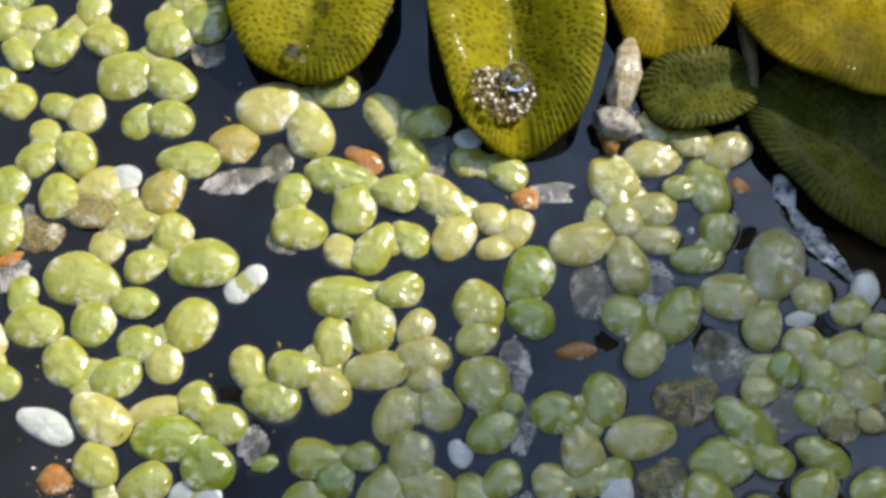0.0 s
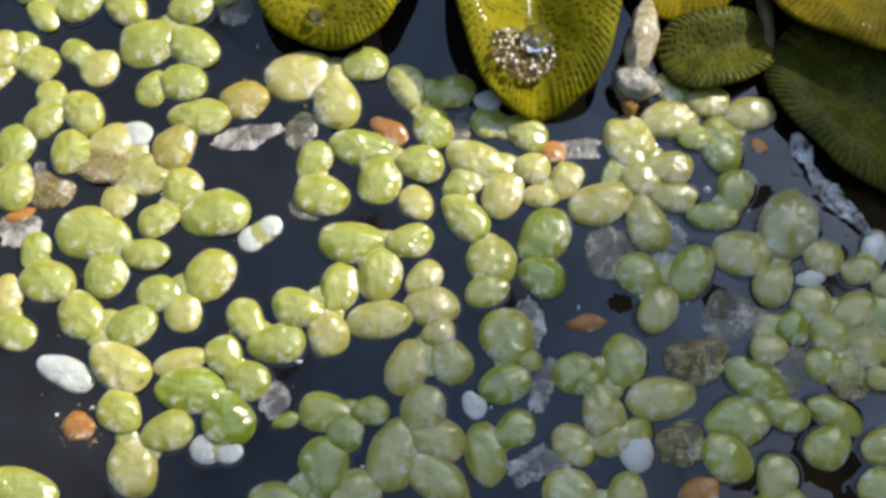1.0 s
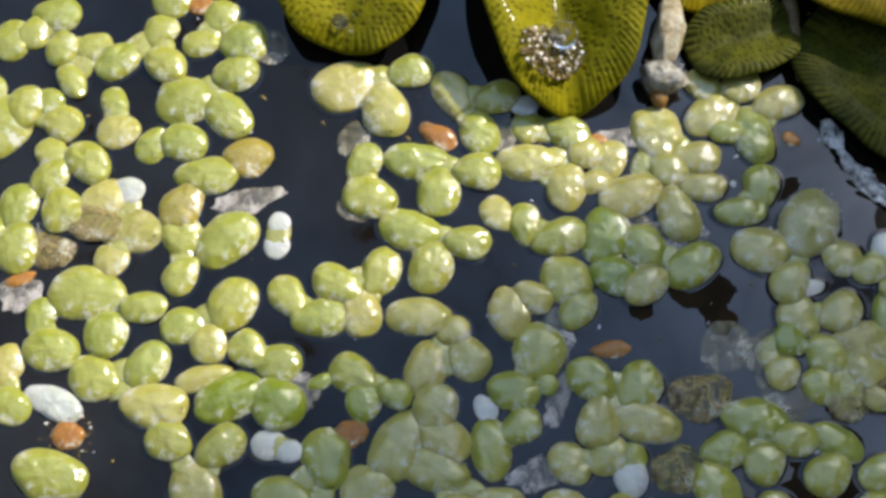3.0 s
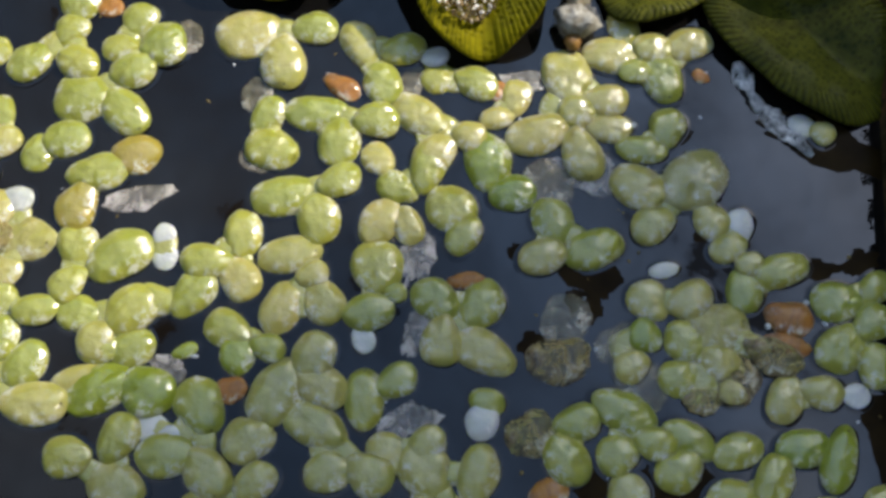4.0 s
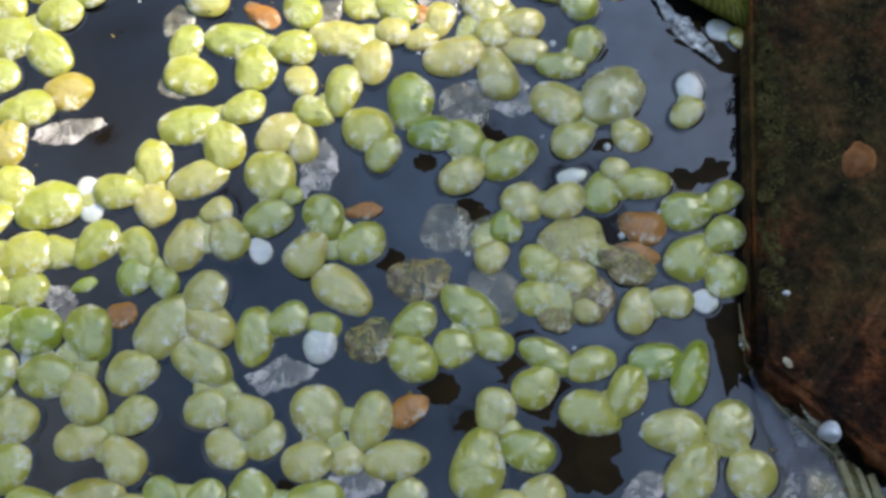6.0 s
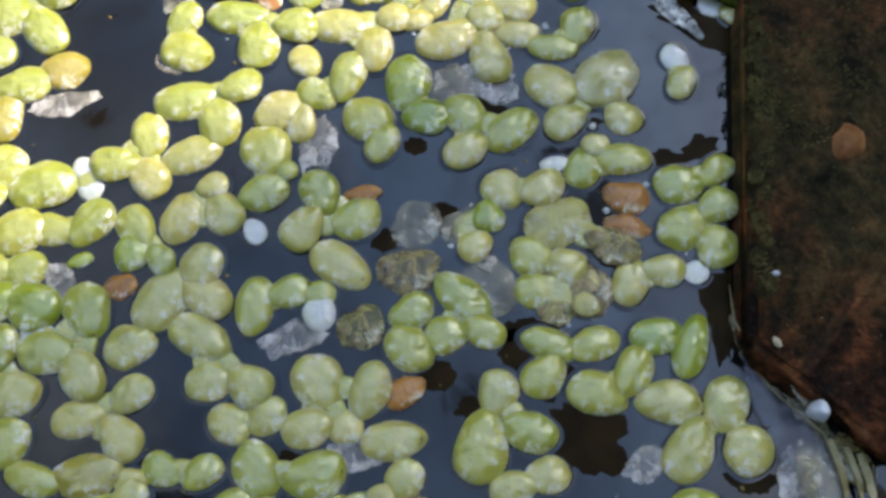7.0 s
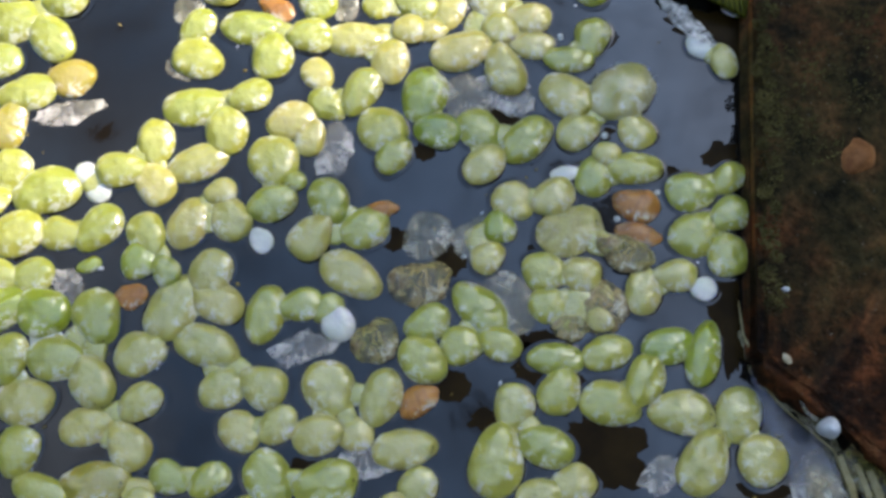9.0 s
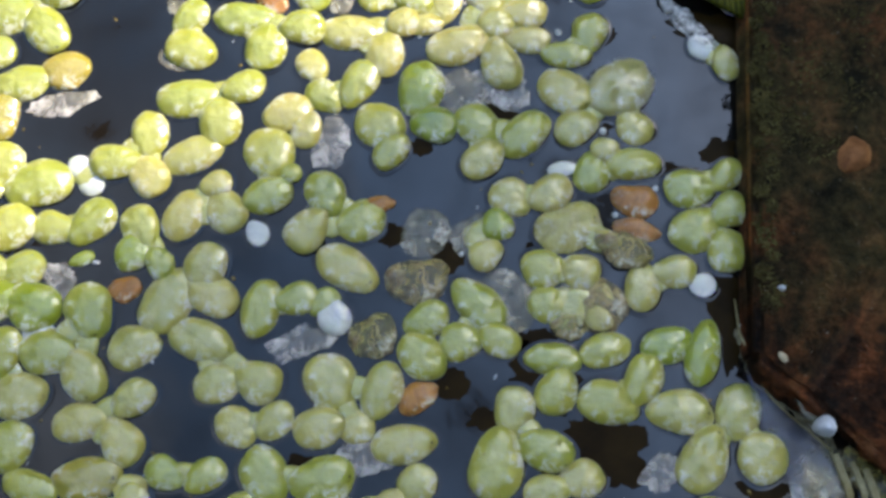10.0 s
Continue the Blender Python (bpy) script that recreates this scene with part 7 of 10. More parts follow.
    walk(duckweed_a45, drift((0, 3.3, 9.75, -13), (0.5, 3.38, 9.71, -8), (1, 3.01, 9.36, -6), (1.5, 2.34, 9.22, 8), (2, 1.86, 8.64, 9), (3.5, 3.8, 6.99, 19), (4, 3.59, 6.52, -2), (4.5, 3.9, 7.74, 0), (5, 2.95, 8.1, -7), (5.5, 2.84, 8.04, -11), (7, 2.88, 7.34, -14), (7.5, 3.1, 7.55, -15), (8, 3.18, 7.66, -16), (8.5, 3.26, 7.42, -17), (9, 3.42, 7.67, -17), (9.5, 3.22, 7.94, -17), (10, 3.59, 7.8, -17)))
    walk(duckweed_a46, drift((0, -6.36, 12.03, -0), (0.5, -6.07, 11.58, 1), (1, -6.32, 11.52, 0), (1.5, -6.82, 11.04, 2), (2, -7.21, 10.57, 2), (3.5, -4.88, 12.37, -34), (4, -6.4, 14.8, -22), (4.5, -5.21, 13.67, -47), (5, -5.44, 14.24, -52), (5.5, -5.2, 14.22, -52), (7, -4.76, 14.72, -53), (7.5, -4.76, 14.94, -53), (8, -4.8, 15, -53), (8.5, -4.76, 14.85, -53), (9, -4.67, 15.13, -54), (9.5, -4.99, 15.72, -54), (10, -4.69, 15.51, -54)))
    walk(duckweed_a47, drift((0, -2.75, 10.17, 0), (0.5, -2.44, 9.87, 0), (1, -2.73, 9.63, 0), (1.5, -3.3, 9.22, -6), (2, -3.66, 8.75, -12), (3.5, -3.72, 8.77, -30), (4, -4.89, 11.63, -38), (4.5, -5.13, 9.86, -45), (5, -5.57, 10.32, -44), (5.5, -5.26, 10.27, -44), (7, -4.54, 10.74, -42), (7.5, -4.48, 10.96, -42), (8, -4.47, 11.01, -41), (8.5, -4.42, 10.82, -41), (9, -4.34, 11.12, -40), (9.5, -4.67, 11.62, -40), (10, -4.35, 11.42, -40)))
    walk(duckweed_a48, drift((0, -4.37, 7.48, 0), (0.5, -4.01, 7.11, 0), (1, -4.43, 6.93, 0), (1.5, -4.85, 6.43, -0), (2, -5.32, 6.02, -0), (3.5, -4.62, 5.95, 0), (4, -4.82, 7.84, -17), (4.5, -4.88, 6.53, -33), (5, -5.81, 7.06, -26), (5.5, -6.05, 7.1, -19), (7, -5.79, 8.18, 3), (7.5, -5.56, 8.28, 11), (8, -5.56, 8.33, 18), (8.5, -5.51, 8.15, 25), (9, -5.38, 8.4, 33), (9.5, -5.78, 8.85, 33), (10, -5.39, 8.69, 33)))
    walk(duckweed_a49, drift((0, 1.4, 7.73, -4), (0.5, 1.67, 7.52, 2), (1, 1.23, 7.2, 0), (1.5, 0.81, 6.95, 9), (2, 0.28, 6.44, 7), (3.5, 0.83, 5.85, -15), (4, 0.53, 6.08, -12), (4.5, 0.75, 5.38, -9), (5, -0.6, 8.32, 17), (5.5, -0.44, 7.76, 5), (7, 0.02, 6.5, 3), (7.5, 0.24, 6.66, 2), (8, 0.26, 6.76, 1), (8.5, 0.35, 6.53, -0), (9, 0.46, 6.79, -1), (9.5, 0.18, 7.09, -1), (10, 0.63, 6.91, -1)))
    walk(duckweed_a49b, drift((0, -1.41, 7.48, 0), (0.5, -1.15, 7.16, 0), (1, -1.61, 6.88, 0), (1.5, -2.04, 6.43, 0), (2, -2.57, 5.92, 0), (3.5, -1.67, 5.85, 0), (4, -2.01, 6.52, 0), (4.5, -1.71, 5.49, 0), (5, -3.1, 7.55, 0), (5.5, -3, 7.38, 0), (7, -3.05, 6.67, 0), (7.5, -2.88, 6.72, 0), (8, -2.81, 6.82, 0), (8.5, -2.77, 6.58, 0), (9, -2.65, 6.79, 0), (9.5, -3.02, 7.15, 0), (10, -2.54, 7.02, 0)))
    walk(duckweed_b1, drift((0, -37.56, 18.71, -2), (0.5, -37.73, 18.58, 0), (1, -38.42, 18.87, 0), (1.5, -39.12, 18.18, -7), (2, -39.45, 17.12, -3), (3.5, -37.34, 14.78, 9), (4, -36.31, 13.83, 9), (4.5, -34.7, 12.8, 9), (5, -34.35, 12.52, 9), (5.5, -34.01, 12.31, 9), (7, -33.67, 12.54, 9), (7.5, -33.62, 12.75, 9), (8, -33.67, 12.92, 9), (8.5, -33.71, 12.86, 9), (9, -33.65, 13.18, 9), (9.5, -34.54, 14.11, 9), (10, -34.01, 13.51, 9)))
    walk(duckweed_b2, drift((0, -41.31, 18.15, 0), (0.5, -41.48, 17.96, 0), (1, -42.15, 18.12, 0), (1.5, -42.53, 17.26, -5), (2, -42.86, 16.21, -1), (3.5, -40.3, 13.35, -4), (4, -39.27, 12.4, -4), (4.5, -37.68, 11.37, -4), (5, -37.34, 11.08, -4), (5.5, -37, 10.88, -4), (7, -36.6, 11.16, -4), (7.5, -36.53, 11.36, -4), (8, -36.57, 11.53, -4), (8.5, -36.6, 11.45, -4), (9, -36.54, 11.76, -4), (9.5, -37.44, 12.66, -4), (10, -36.87, 12.09, -4)))
    walk(duckweed_b3, drift((0, -43.08, 14.79, 0), (0.5, -43.26, 14.65, 0), (1, -43.79, 14.94, 0), (1.5, -44.11, 13.5, -6), (2, -44.36, 12.09, -8), (3.5, -42.49, 10.32, -8), (4, -41.31, 9.23, -8), (4.5, -40, 8.24, -8), (5, -39.92, 7.95, -8), (5.5, -39.7, 7.75, -8), (7, -39.22, 8.07, -8), (7.5, -39.14, 8.26, -8), (8, -39.18, 8.43, -8), (8.5, -39.21, 8.35, -8), (9, -39.14, 8.66, -8), (9.5, -40.05, 9.56, -8), (10, -39.47, 8.99, -8)))
    walk(duckweed_b4, drift((0, -36.93, 14.29, -4), (0.5, -37.08, 14.12, -6), (1, -37.58, 14.5, 0), (1.5, -38.14, 14, 7), (2, -38.4, 13.03, 10), (3.5, -35.46, 11.23, 30), (4, -35.16, 10.31, 30), (4.5, -33.84, 9.32, 30), (5, -33.76, 9.03, 30), (5.5, -33.54, 8.83, 30), (7, -33.06, 9.14, 30), (7.5, -32.97, 9.33, 30), (8, -33, 9.5, 30), (8.5, -33.01, 9.41, 30), (9, -32.93, 9.72, 30), (9.5, -33.82, 10.57, 30), (10, -33.25, 10.03, 30)))
    walk(duckweed_b5, drift((0, -32.43, 16.54, 1), (0.5, -32.4, 16.44, 2), (1, -32.79, 16.86, 0), (1.5, -32.38, 16.58, 3), (2, -32.79, 16.33, 5), (3.5, -30, 14.85, -0), (4, -28.89, 14.18, -16), (4.5, -27.45, 13.15, -31), (5, -27.23, 12.92, -31), (5.5, -26.93, 12.78, -30), (7, -27.08, 13.13, -28), (7.5, -27.19, 13.36, -27), (8, -27.39, 13.58, -27), (8.5, -27.6, 13.57, -26), (9, -27.69, 13.93, -25), (9.5, -28.58, 14.87, -25), (10, -28.03, 14.27, -25)))
    walk(duckweed_b6, drift((0, -26.3, 13.37, -14), (0.5, -26.85, 13.3, -8), (1, -27.7, 13.77, 0), (1.5, -27.7, 14.61, -4), (2, -28.04, 15.08, -3), (3.5, -24.01, 16.07, 18), (4, -24.55, 15.13, 48), (4.5, -22.95, 14.12, 52), (5, -22.44, 13.44, 49), (5.5, -22.15, 13.01, 48), (7, -21.98, 13.3, 47), (7.5, -21.93, 13.52, 46), (8, -21.95, 13.7, 46), (8.5, -22, 13.67, 45), (9, -21.94, 14.01, 45), (9.5, -22.76, 14.94, 45), (10, -22.21, 14.32, 45)))
    walk(petal_b7, drift((0, -39.44, 10.91, 0), (0.5, -39.67, 10.88, 0), (1, -39.89, 11.25, 0), (1.5, -40.26, 10.99, 0), (2, -40.47, 10.03, 0), (3.5, -40.35, 9.8, 0), (4, -39.48, 8.81, 0), (4.5, -38.17, 7.81, 0), (5, -38.08, 7.52, 0), (5.5, -37.87, 7.33, 0), (7, -37.38, 7.64, 0), (7.5, -37.29, 7.83, 0), (8, -37.32, 8, 0), (8.5, -37.33, 7.92, 0), (9, -37.24, 8.22, 0), (9.5, -38.14, 9.07, 0), (10, -37.57, 8.53, 0)))
    walk(duckweed_b9, drift((0, -33.96, 6.26, 2), (0.5, -34.05, 6.02, 2), (1, -34.22, 6.51, 0), (1.5, -33.57, 6.42, 4), (2, -33.25, 5.5, 7), (3.5, -28.85, 6.06, 25), (4, -27.36, 4.8, 43), (4.5, -26.13, 3.91, 61), (5, -26.05, 3.57, 62), (5.5, -25.92, 3.38, 62), (7, -25.31, 3.89, 64), (7.5, -25.17, 4.03, 65), (8, -25.15, 4.23, 66), (8.5, -25.13, 4.11, 66), (9, -25.02, 4.35, 67), (9.5, -25.91, 5.11, 67), (10, -25.24, 4.64, 67)))
    walk(duckweed_b10, drift((0, -29.28, 11.65, 6), (0.5, -29.33, 11.31, 5), (1, -29.23, 11.52, 0), (1.5, -29.34, 12.24, 6), (2, -30.13, 12.59, 12), (3.5, -26.63, 12.8, 30), (4, -28.03, 11.9, 42), (4.5, -26.69, 10.8, 44), (5, -26.68, 10.54, 44), (5.5, -26.42, 10.33, 41), (7, -25.88, 10.45, 43), (7.5, -25.82, 10.61, 43), (8, -25.91, 10.78, 43), (8.5, -25.95, 10.7, 44), (9, -25.88, 11, 44), (9.5, -26.81, 11.91, 44), (10, -26.26, 11.36, 44)))
    walk(duckweed_b11, drift((0, -30.57, 9.34, 5), (0.5, -30.68, 9.03, 3), (1, -30.71, 9.26, 0), (1.5, -30.51, 9.81, 4), (2, -30.76, 9.93, 16), (3.5, -27.06, 10.1, 32), (4, -27.31, 9.23, 35), (4.5, -26.08, 8.28, 38), (5, -26.06, 7.94, 38), (5.5, -25.9, 7.71, 37), (7, -25.5, 8.06, 36), (7.5, -25.4, 8.34, 36), (8, -25.42, 8.45, 35), (8.5, -25.4, 8.37, 35), (9, -25.35, 8.74, 34), (9.5, -26.27, 9.59, 34), (10, -25.72, 9.03, 34)))
    walk(duckweed_b12, drift((0, -29.78, 6.64, 7), (0.5, -29.9, 6.28, 7), (1, -30.01, 6.46, 0), (1.5, -29.46, 7.11, 4), (2, -29.08, 7.32, 13), (3.5, -25.23, 6.94, -14), (4, -24.84, 6.65, -14), (4.5, -23.65, 6.22, -14), (5, -23.54, 5.88, -14), (5.5, -23.41, 5.58, -14), (7, -22.97, 5.93, -14), (7.5, -22.86, 6.13, -14), (8, -22.89, 6.32, -14), (8.5, -22.87, 6.22, -14), (9, -22.79, 6.52, -14), (9.5, -23.67, 7.35, -14), (10, -23.09, 6.81, -14)))
    walk(duckweed_b13, drift((0, -41.58, 3.6, 0), (0.5, -41.74, 3.49, 0), (1, -41.94, 3.89, 0), (1.5, -43.1, 4.16, 0), (2, -44.47, 3.76, 0), (3.5, -38.25, 6.11, 0), (4, -37.91, 5.17, 0), (4.5, -36.61, 4.18, 0), (5, -36.53, 3.89, 0), (5.5, -36.32, 3.69, 0), (7, -35.83, 4.01, 0), (7.5, -35.73, 4.18, 0), (8, -35.75, 4.35, 0), (8.5, -35.75, 4.26, 0), (9, -35.67, 4.55, 0), (9.5, -36.59, 5.36, 0), (10, -35.98, 4.84, 0)))
    walk(duckweed_b14, drift((0, -22.04, 8.3, 30), (0.5, -21.9, 7.83, 29), (1, -22.89, 8.19, 29), (1.5, -22.78, 8.42, 26), (2, -22.88, 9.28, 26), (3.5, -20.82, 11.55, -4), (4, -20.62, 12.18, 5), (4.5, -19, 11.97, 0), (5, -18.54, 12.07, -8), (5.5, -18.33, 12.03, -17), (7, -17.9, 12.36, -22), (7.5, -17.84, 12.52, -24), (8, -17.85, 12.64, -26), (8.5, -17.84, 12.56, -28), (9, -17.79, 12.84, -30), (9.5, -18.44, 13.68, -30), (10, -18, 13.27, -30)))
    walk(duckweed_b15, drift((0, -24.49, 4.53, -10), (0.5, -24.54, 4.09, -10), (1, -24.83, 4.3, -10), (1.5, -25.37, 4.32, -15), (2, -26.06, 4.32, -14), (3.5, -23.92, 6.11, 1), (4, -23.42, 6.73, 8), (4.5, -22.31, 6.82, 0), (5, -22.22, 6.52, -2), (5.5, -22.09, 6.12, -0), (7, -21.69, 6.39, -0), (7.5, -21.58, 6.6, -0), (8, -21.66, 6.82, -0), (8.5, -21.59, 6.7, -0), (9, -21.54, 7.01, 0), (9.5, -22.42, 7.82, 0), (10, -21.85, 7.3, 0)))
    walk(duckweed_b16, drift((0, -16.51, 11.76, 5), (0.5, -16.74, 11.36, 5), (1, -17.12, 11.79, 2), (1.5, -17.48, 11.58, 2), (2, -17.97, 11.61, 2), (3.5, -15.26, 13.51, 9), (4, -16.34, 14.63, 2), (4.5, -14.39, 14, -2), (5, -14.37, 13.78, 4), (5.5, -13.96, 13.47, 4), (7, -13.57, 14.07, 2), (7.5, -13.57, 14.28, 2), (8, -13.63, 14.41, 1), (8.5, -13.63, 14.32, 1), (9, -13.59, 14.72, 0), (9.5, -14.13, 15.54, 0), (10, -13.68, 15.15, 0)))
    walk(duckweed_b17, drift((0, -17.31, 6.76, 12), (0.5, -17.32, 6.23, 12), (1, -17.95, 6.67, 12), (1.5, -18.44, 6.48, 13), (2, -19.06, 6.54, 10), (3.5, -16.87, 8.46, -1), (4, -16.41, 9.29, 0), (4.5, -15.05, 8.71, -4), (5, -14.85, 8.27, -6), (5.5, -14.72, 7.93, -6), (7, -14.43, 8.57, -3), (7.5, -14.27, 8.79, -2), (8, -14.28, 8.96, -2), (8.5, -14.27, 8.82, -1), (9, -14.18, 9.13, 0), (9.5, -14.79, 9.82, 0), (10, -14.32, 9.48, 0)))
    walk(duckweed_b18, drift((0, -12.27, 6.87, 24), (0.5, -12.1, 6.64, 24), (1, -12.79, 6.98, 24), (1.5, -13.34, 6.69, 24), (2, -13.95, 6.54, 22), (3.5, -11.69, 8.72, 20), (4, -11.34, 9.23, 15), (4.5, -9.98, 8.33, 10), (5, -9.76, 7.88, 8), (5.5, -9.57, 7.71, 12), (7, -8.85, 8.52, 7), (7.5, -8.73, 8.62, 5), (8, -8.73, 8.73, 3), (8.5, -8.67, 8.54, 2), (9, -8.59, 8.85, 0), (9.5, -9.08, 9.42, 0), (10, -8.66, 9.14, 0)))
    walk(duckweed_b19, drift((0, -15.66, 3.3, -10), (0.5, -15.63, 2.89, -10), (1, -16.3, 3.28, -10), (1.5, -16.59, 4.47, -7), (2, -17.27, 4.37, -3), (3.5, -15.28, 4.77, 6), (4, -14.84, 5.58, -6), (4.5, -13.74, 4.96, -12), (5, -13.58, 4.42, -12), (5.5, -13.44, 4.07, -13), (7, -12.85, 4.57, -8), (7.5, -12.8, 4.73, -6), (8, -12.8, 4.88, -4), (8.5, -12.8, 4.77, -2), (9, -12.67, 5.09, 0), (9.5, -13.32, 5.64, 0), (10, -12.79, 5.32, 0)))
    walk(duckweed_b20, drift((0, -21.09, 4.14, 0), (0.5, -21.13, 3.69, 0), (1, -21.59, 3.98, 0), (1.5, -21.9, 4.25, 0), (2, -22.43, 4.45, 0), (3.5, -19.93, 5.44, 0), (4, -19.38, 6.21, 0), (4.5, -18.19, 5.81, 0), (5, -18.12, 5.39, 0), (5.5, -17.98, 5.04, 0), (7, -17.61, 5.51, 0), (7.5, -17.5, 5.72, 0), (8, -17.51, 5.88, 0), (8.5, -17.45, 5.75, 0), (9, -17.41, 6.07, 0), (9.5, -18.18, 6.76, 0), (10, -17.6, 6.36, 0)))
    walk(duckweed_c60, drift((0, 13.36, 16.08, 21), (0.5, 13.22, 16.08, 21), (1, 12.87, 15.78, 21), (1.5, 12.25, 15.68, 21), (2, 12.42, 15.8, 21), (3.5, 13.59, 16.3, 21), (4, 13.06, 16.21, 17), (4.5, 13.91, 16.25, -1), (5, 14.12, 16.76, -7), (5.5, 13.87, 17.05, 1), (7, 12.67, 17.67, 1), (7.5, 12.67, 17.94, 1), (8, 12.71, 18.02, 0), (8.5, 12.73, 17.8, 0), (9, 12.9, 18.06, 0), (9.5, 12.86, 18.34, 0), (10, 13.02, 18.27, 0)))
    walk(duckweed_c61, drift((0, 19.08, 15, -1), (0.5, 18.99, 15, -1), (1, 18.66, 14.7, -1), (1.5, 18.04, 14.61, -1), (2, 18.22, 14.71, -1), (3.5, 19.48, 15.24, -1), (4, 19.01, 15.25, -1), (4.5, 18.82, 15.26, 1), (5, 18.83, 15.47, 0), (5.5, 18.77, 15.75, 1), (7, 18.92, 16.7, 1), (7.5, 19.04, 16.91, 0), (8, 19.03, 17.05, 0), (8.5, 19.03, 16.89, 0), (9, 19.19, 17.16, 0), (9.5, 19.26, 17.36, 0), (10, 19.32, 17.3, 0)))
    walk(duckweed_c62, drift((0, 19.38, 12.08, 9), (0.5, 19.29, 12.08, 9), (1, 18.96, 11.77, 9), (1.5, 18.34, 11.68, 9), (2, 18.33, 11.67, 9), (3.5, 19.23, 11.31, 9), (4, 18.85, 11.3, 9), (4.5, 18.9, 11.3, 11), (5, 18.58, 11.44, 7), (5.5, 18.59, 11.57, 6), (7, 18.87, 12.65, 3), (7.5, 18.82, 12.87, 2), (8, 18.86, 12.93, 2), (8.5, 18.87, 12.85, 1), (9, 19.07, 13.14, 0), (9.5, 19.19, 13.33, 0), (10, 19.32, 13.33, 0)))
    walk(duckweed_c63, drift((0, 15.93, 10.51, -15), (0.5, 15.86, 10.5, -15), (1, 15.45, 10.16, -15), (1.5, 14.81, 10.01, -15), (2, 14.92, 9.97, -15), (3.5, 15.26, 8.87, -15), (4, 14.97, 8.86, -15), (4.5, 15.23, 8.93, -12), (5, 14.62, 9.1, -10), (5.5, 14.83, 9.15, -12), (7, 15.18, 9.99, -7), (7.5, 15.26, 10.38, -5), (8, 15.29, 10.5, -3), (8.5, 15.3, 10.3, -2), (9, 15.44, 10.54, 0), (9.5, 15.41, 10.69, 0), (10, 15.63, 10.68, 0)))
    walk(duckweed_c64, drift((0, 16.76, 7.04, -4), (0.5, 16.77, 6.99, -4), (1, 16.37, 6.65, -4), (1.5, 15.74, 6.5, -4), (2, 15.62, 6.34, -4), (3.5, 16.12, 5.42, -4), (4, 15.8, 5.32, -4), (4.5, 16.01, 5.28, -6), (5, 15.42, 5.28, -7), (5.5, 15.64, 5.31, -7), (7, 16.7, 5.78, -4), (7.5, 16.77, 6.05, -3), (8, 16.87, 6.15, -2), (8.5, 16.87, 5.98, -1), (9, 16.94, 6.23, 0), (9.5, 16.9, 6.25, 0), (10, 17.12, 6.19, 0)))
    walk(duckweed_c65, drift((0, 8.87, 11.39, 2), (0.5, 8.8, 11.38, 2), (1, 8.39, 11.04, 2), (1.5, 7.69, 10.91, 2), (2, 7.8, 10.86, 2), (3.5, 8.19, 9.72, 2), (4, 7.99, 9.23, 2), (4.5, 7.74, 9.64, 2), (5, 7.37, 10.27, 2), (5.5, 7.71, 9.82, 2), (7, 8.63, 8.35, 1), (7.5, 8.74, 8.45, 1), (8, 8.82, 8.45, 1), (8.5, 8.84, 8.2, 0), (9, 8.99, 8.4, 0), (9.5, 8.84, 8.56, 0), (10, 9.16, 8.36, 0)))
    walk(duckweed_c66, drift((0, 9.92, 13.44, -19), (0.5, 9.83, 13.44, -19), (1, 9.43, 13.09, -19), (1.5, 8.73, 12.97, -19), (2, 8.86, 12.97, -19), (3.5, 9.09, 11.93, -19), (4, 8.91, 11.63, -28), (4.5, 9.13, 11.69, -25), (5, 8.88, 12.35, -25), (5.5, 9, 12.09, -21), (7, 8.92, 11.03, -12), (7.5, 8.98, 11.19, -9), (8, 9.07, 11.24, -6), (8.5, 9.14, 10.99, -3), (9, 9.3, 11.23, 0), (9.5, 9.22, 11.44, 0), (10, 9.47, 11.3, 0)))
    walk(duckweed_c67, drift((0, 8.08, 8.02, -24), (0.5, 8.12, 7.95, -24), (1, 7.72, 7.62, -24), (1.5, 7.09, 7.46, -24), (2, 6.92, 7.23, -24), (3.5, 7.84, 5.85, -24), (4, 7.41, 5.22, -27), (4.5, 7.84, 5.91, -29), (5, 7.2, 6.3, -28), (5.5, 7.32, 5.74, -27), (7, 8.64, 4.57, -15), (7.5, 8.69, 4.68, -11), (8, 8.77, 4.67, -8), (8.5, 8.84, 4.44, -4), (9, 8.82, 4.65, 0), (9.5, 8.6, 4.7, 0), (10, 8.88, 4.55, 0)))
    walk(duckweed_c68, drift((0, 11.43, 7.18, 0), (0.5, 11.45, 7.13, 0), (1, 11.05, 6.79, 0), (1.5, 10.42, 6.64, 0), (2, 10.28, 6.45, 0), (3.5, 10.86, 5.49, 0), (4, 10.72, 5.48, 0), (4.5, 10.88, 5.49, 0), (5, 10.21, 5.65, 0), (5.5, 10.46, 5.58, 0), (7, 11.72, 5.62, 0), (7.5, 11.84, 5.88, 0), (8, 11.87, 5.93, 0), (8.5, 11.94, 5.81, 0), (9, 11.97, 6.07, 0), (9.5, 11.84, 6.14, 0), (10, 12.09, 6.14, 0)))
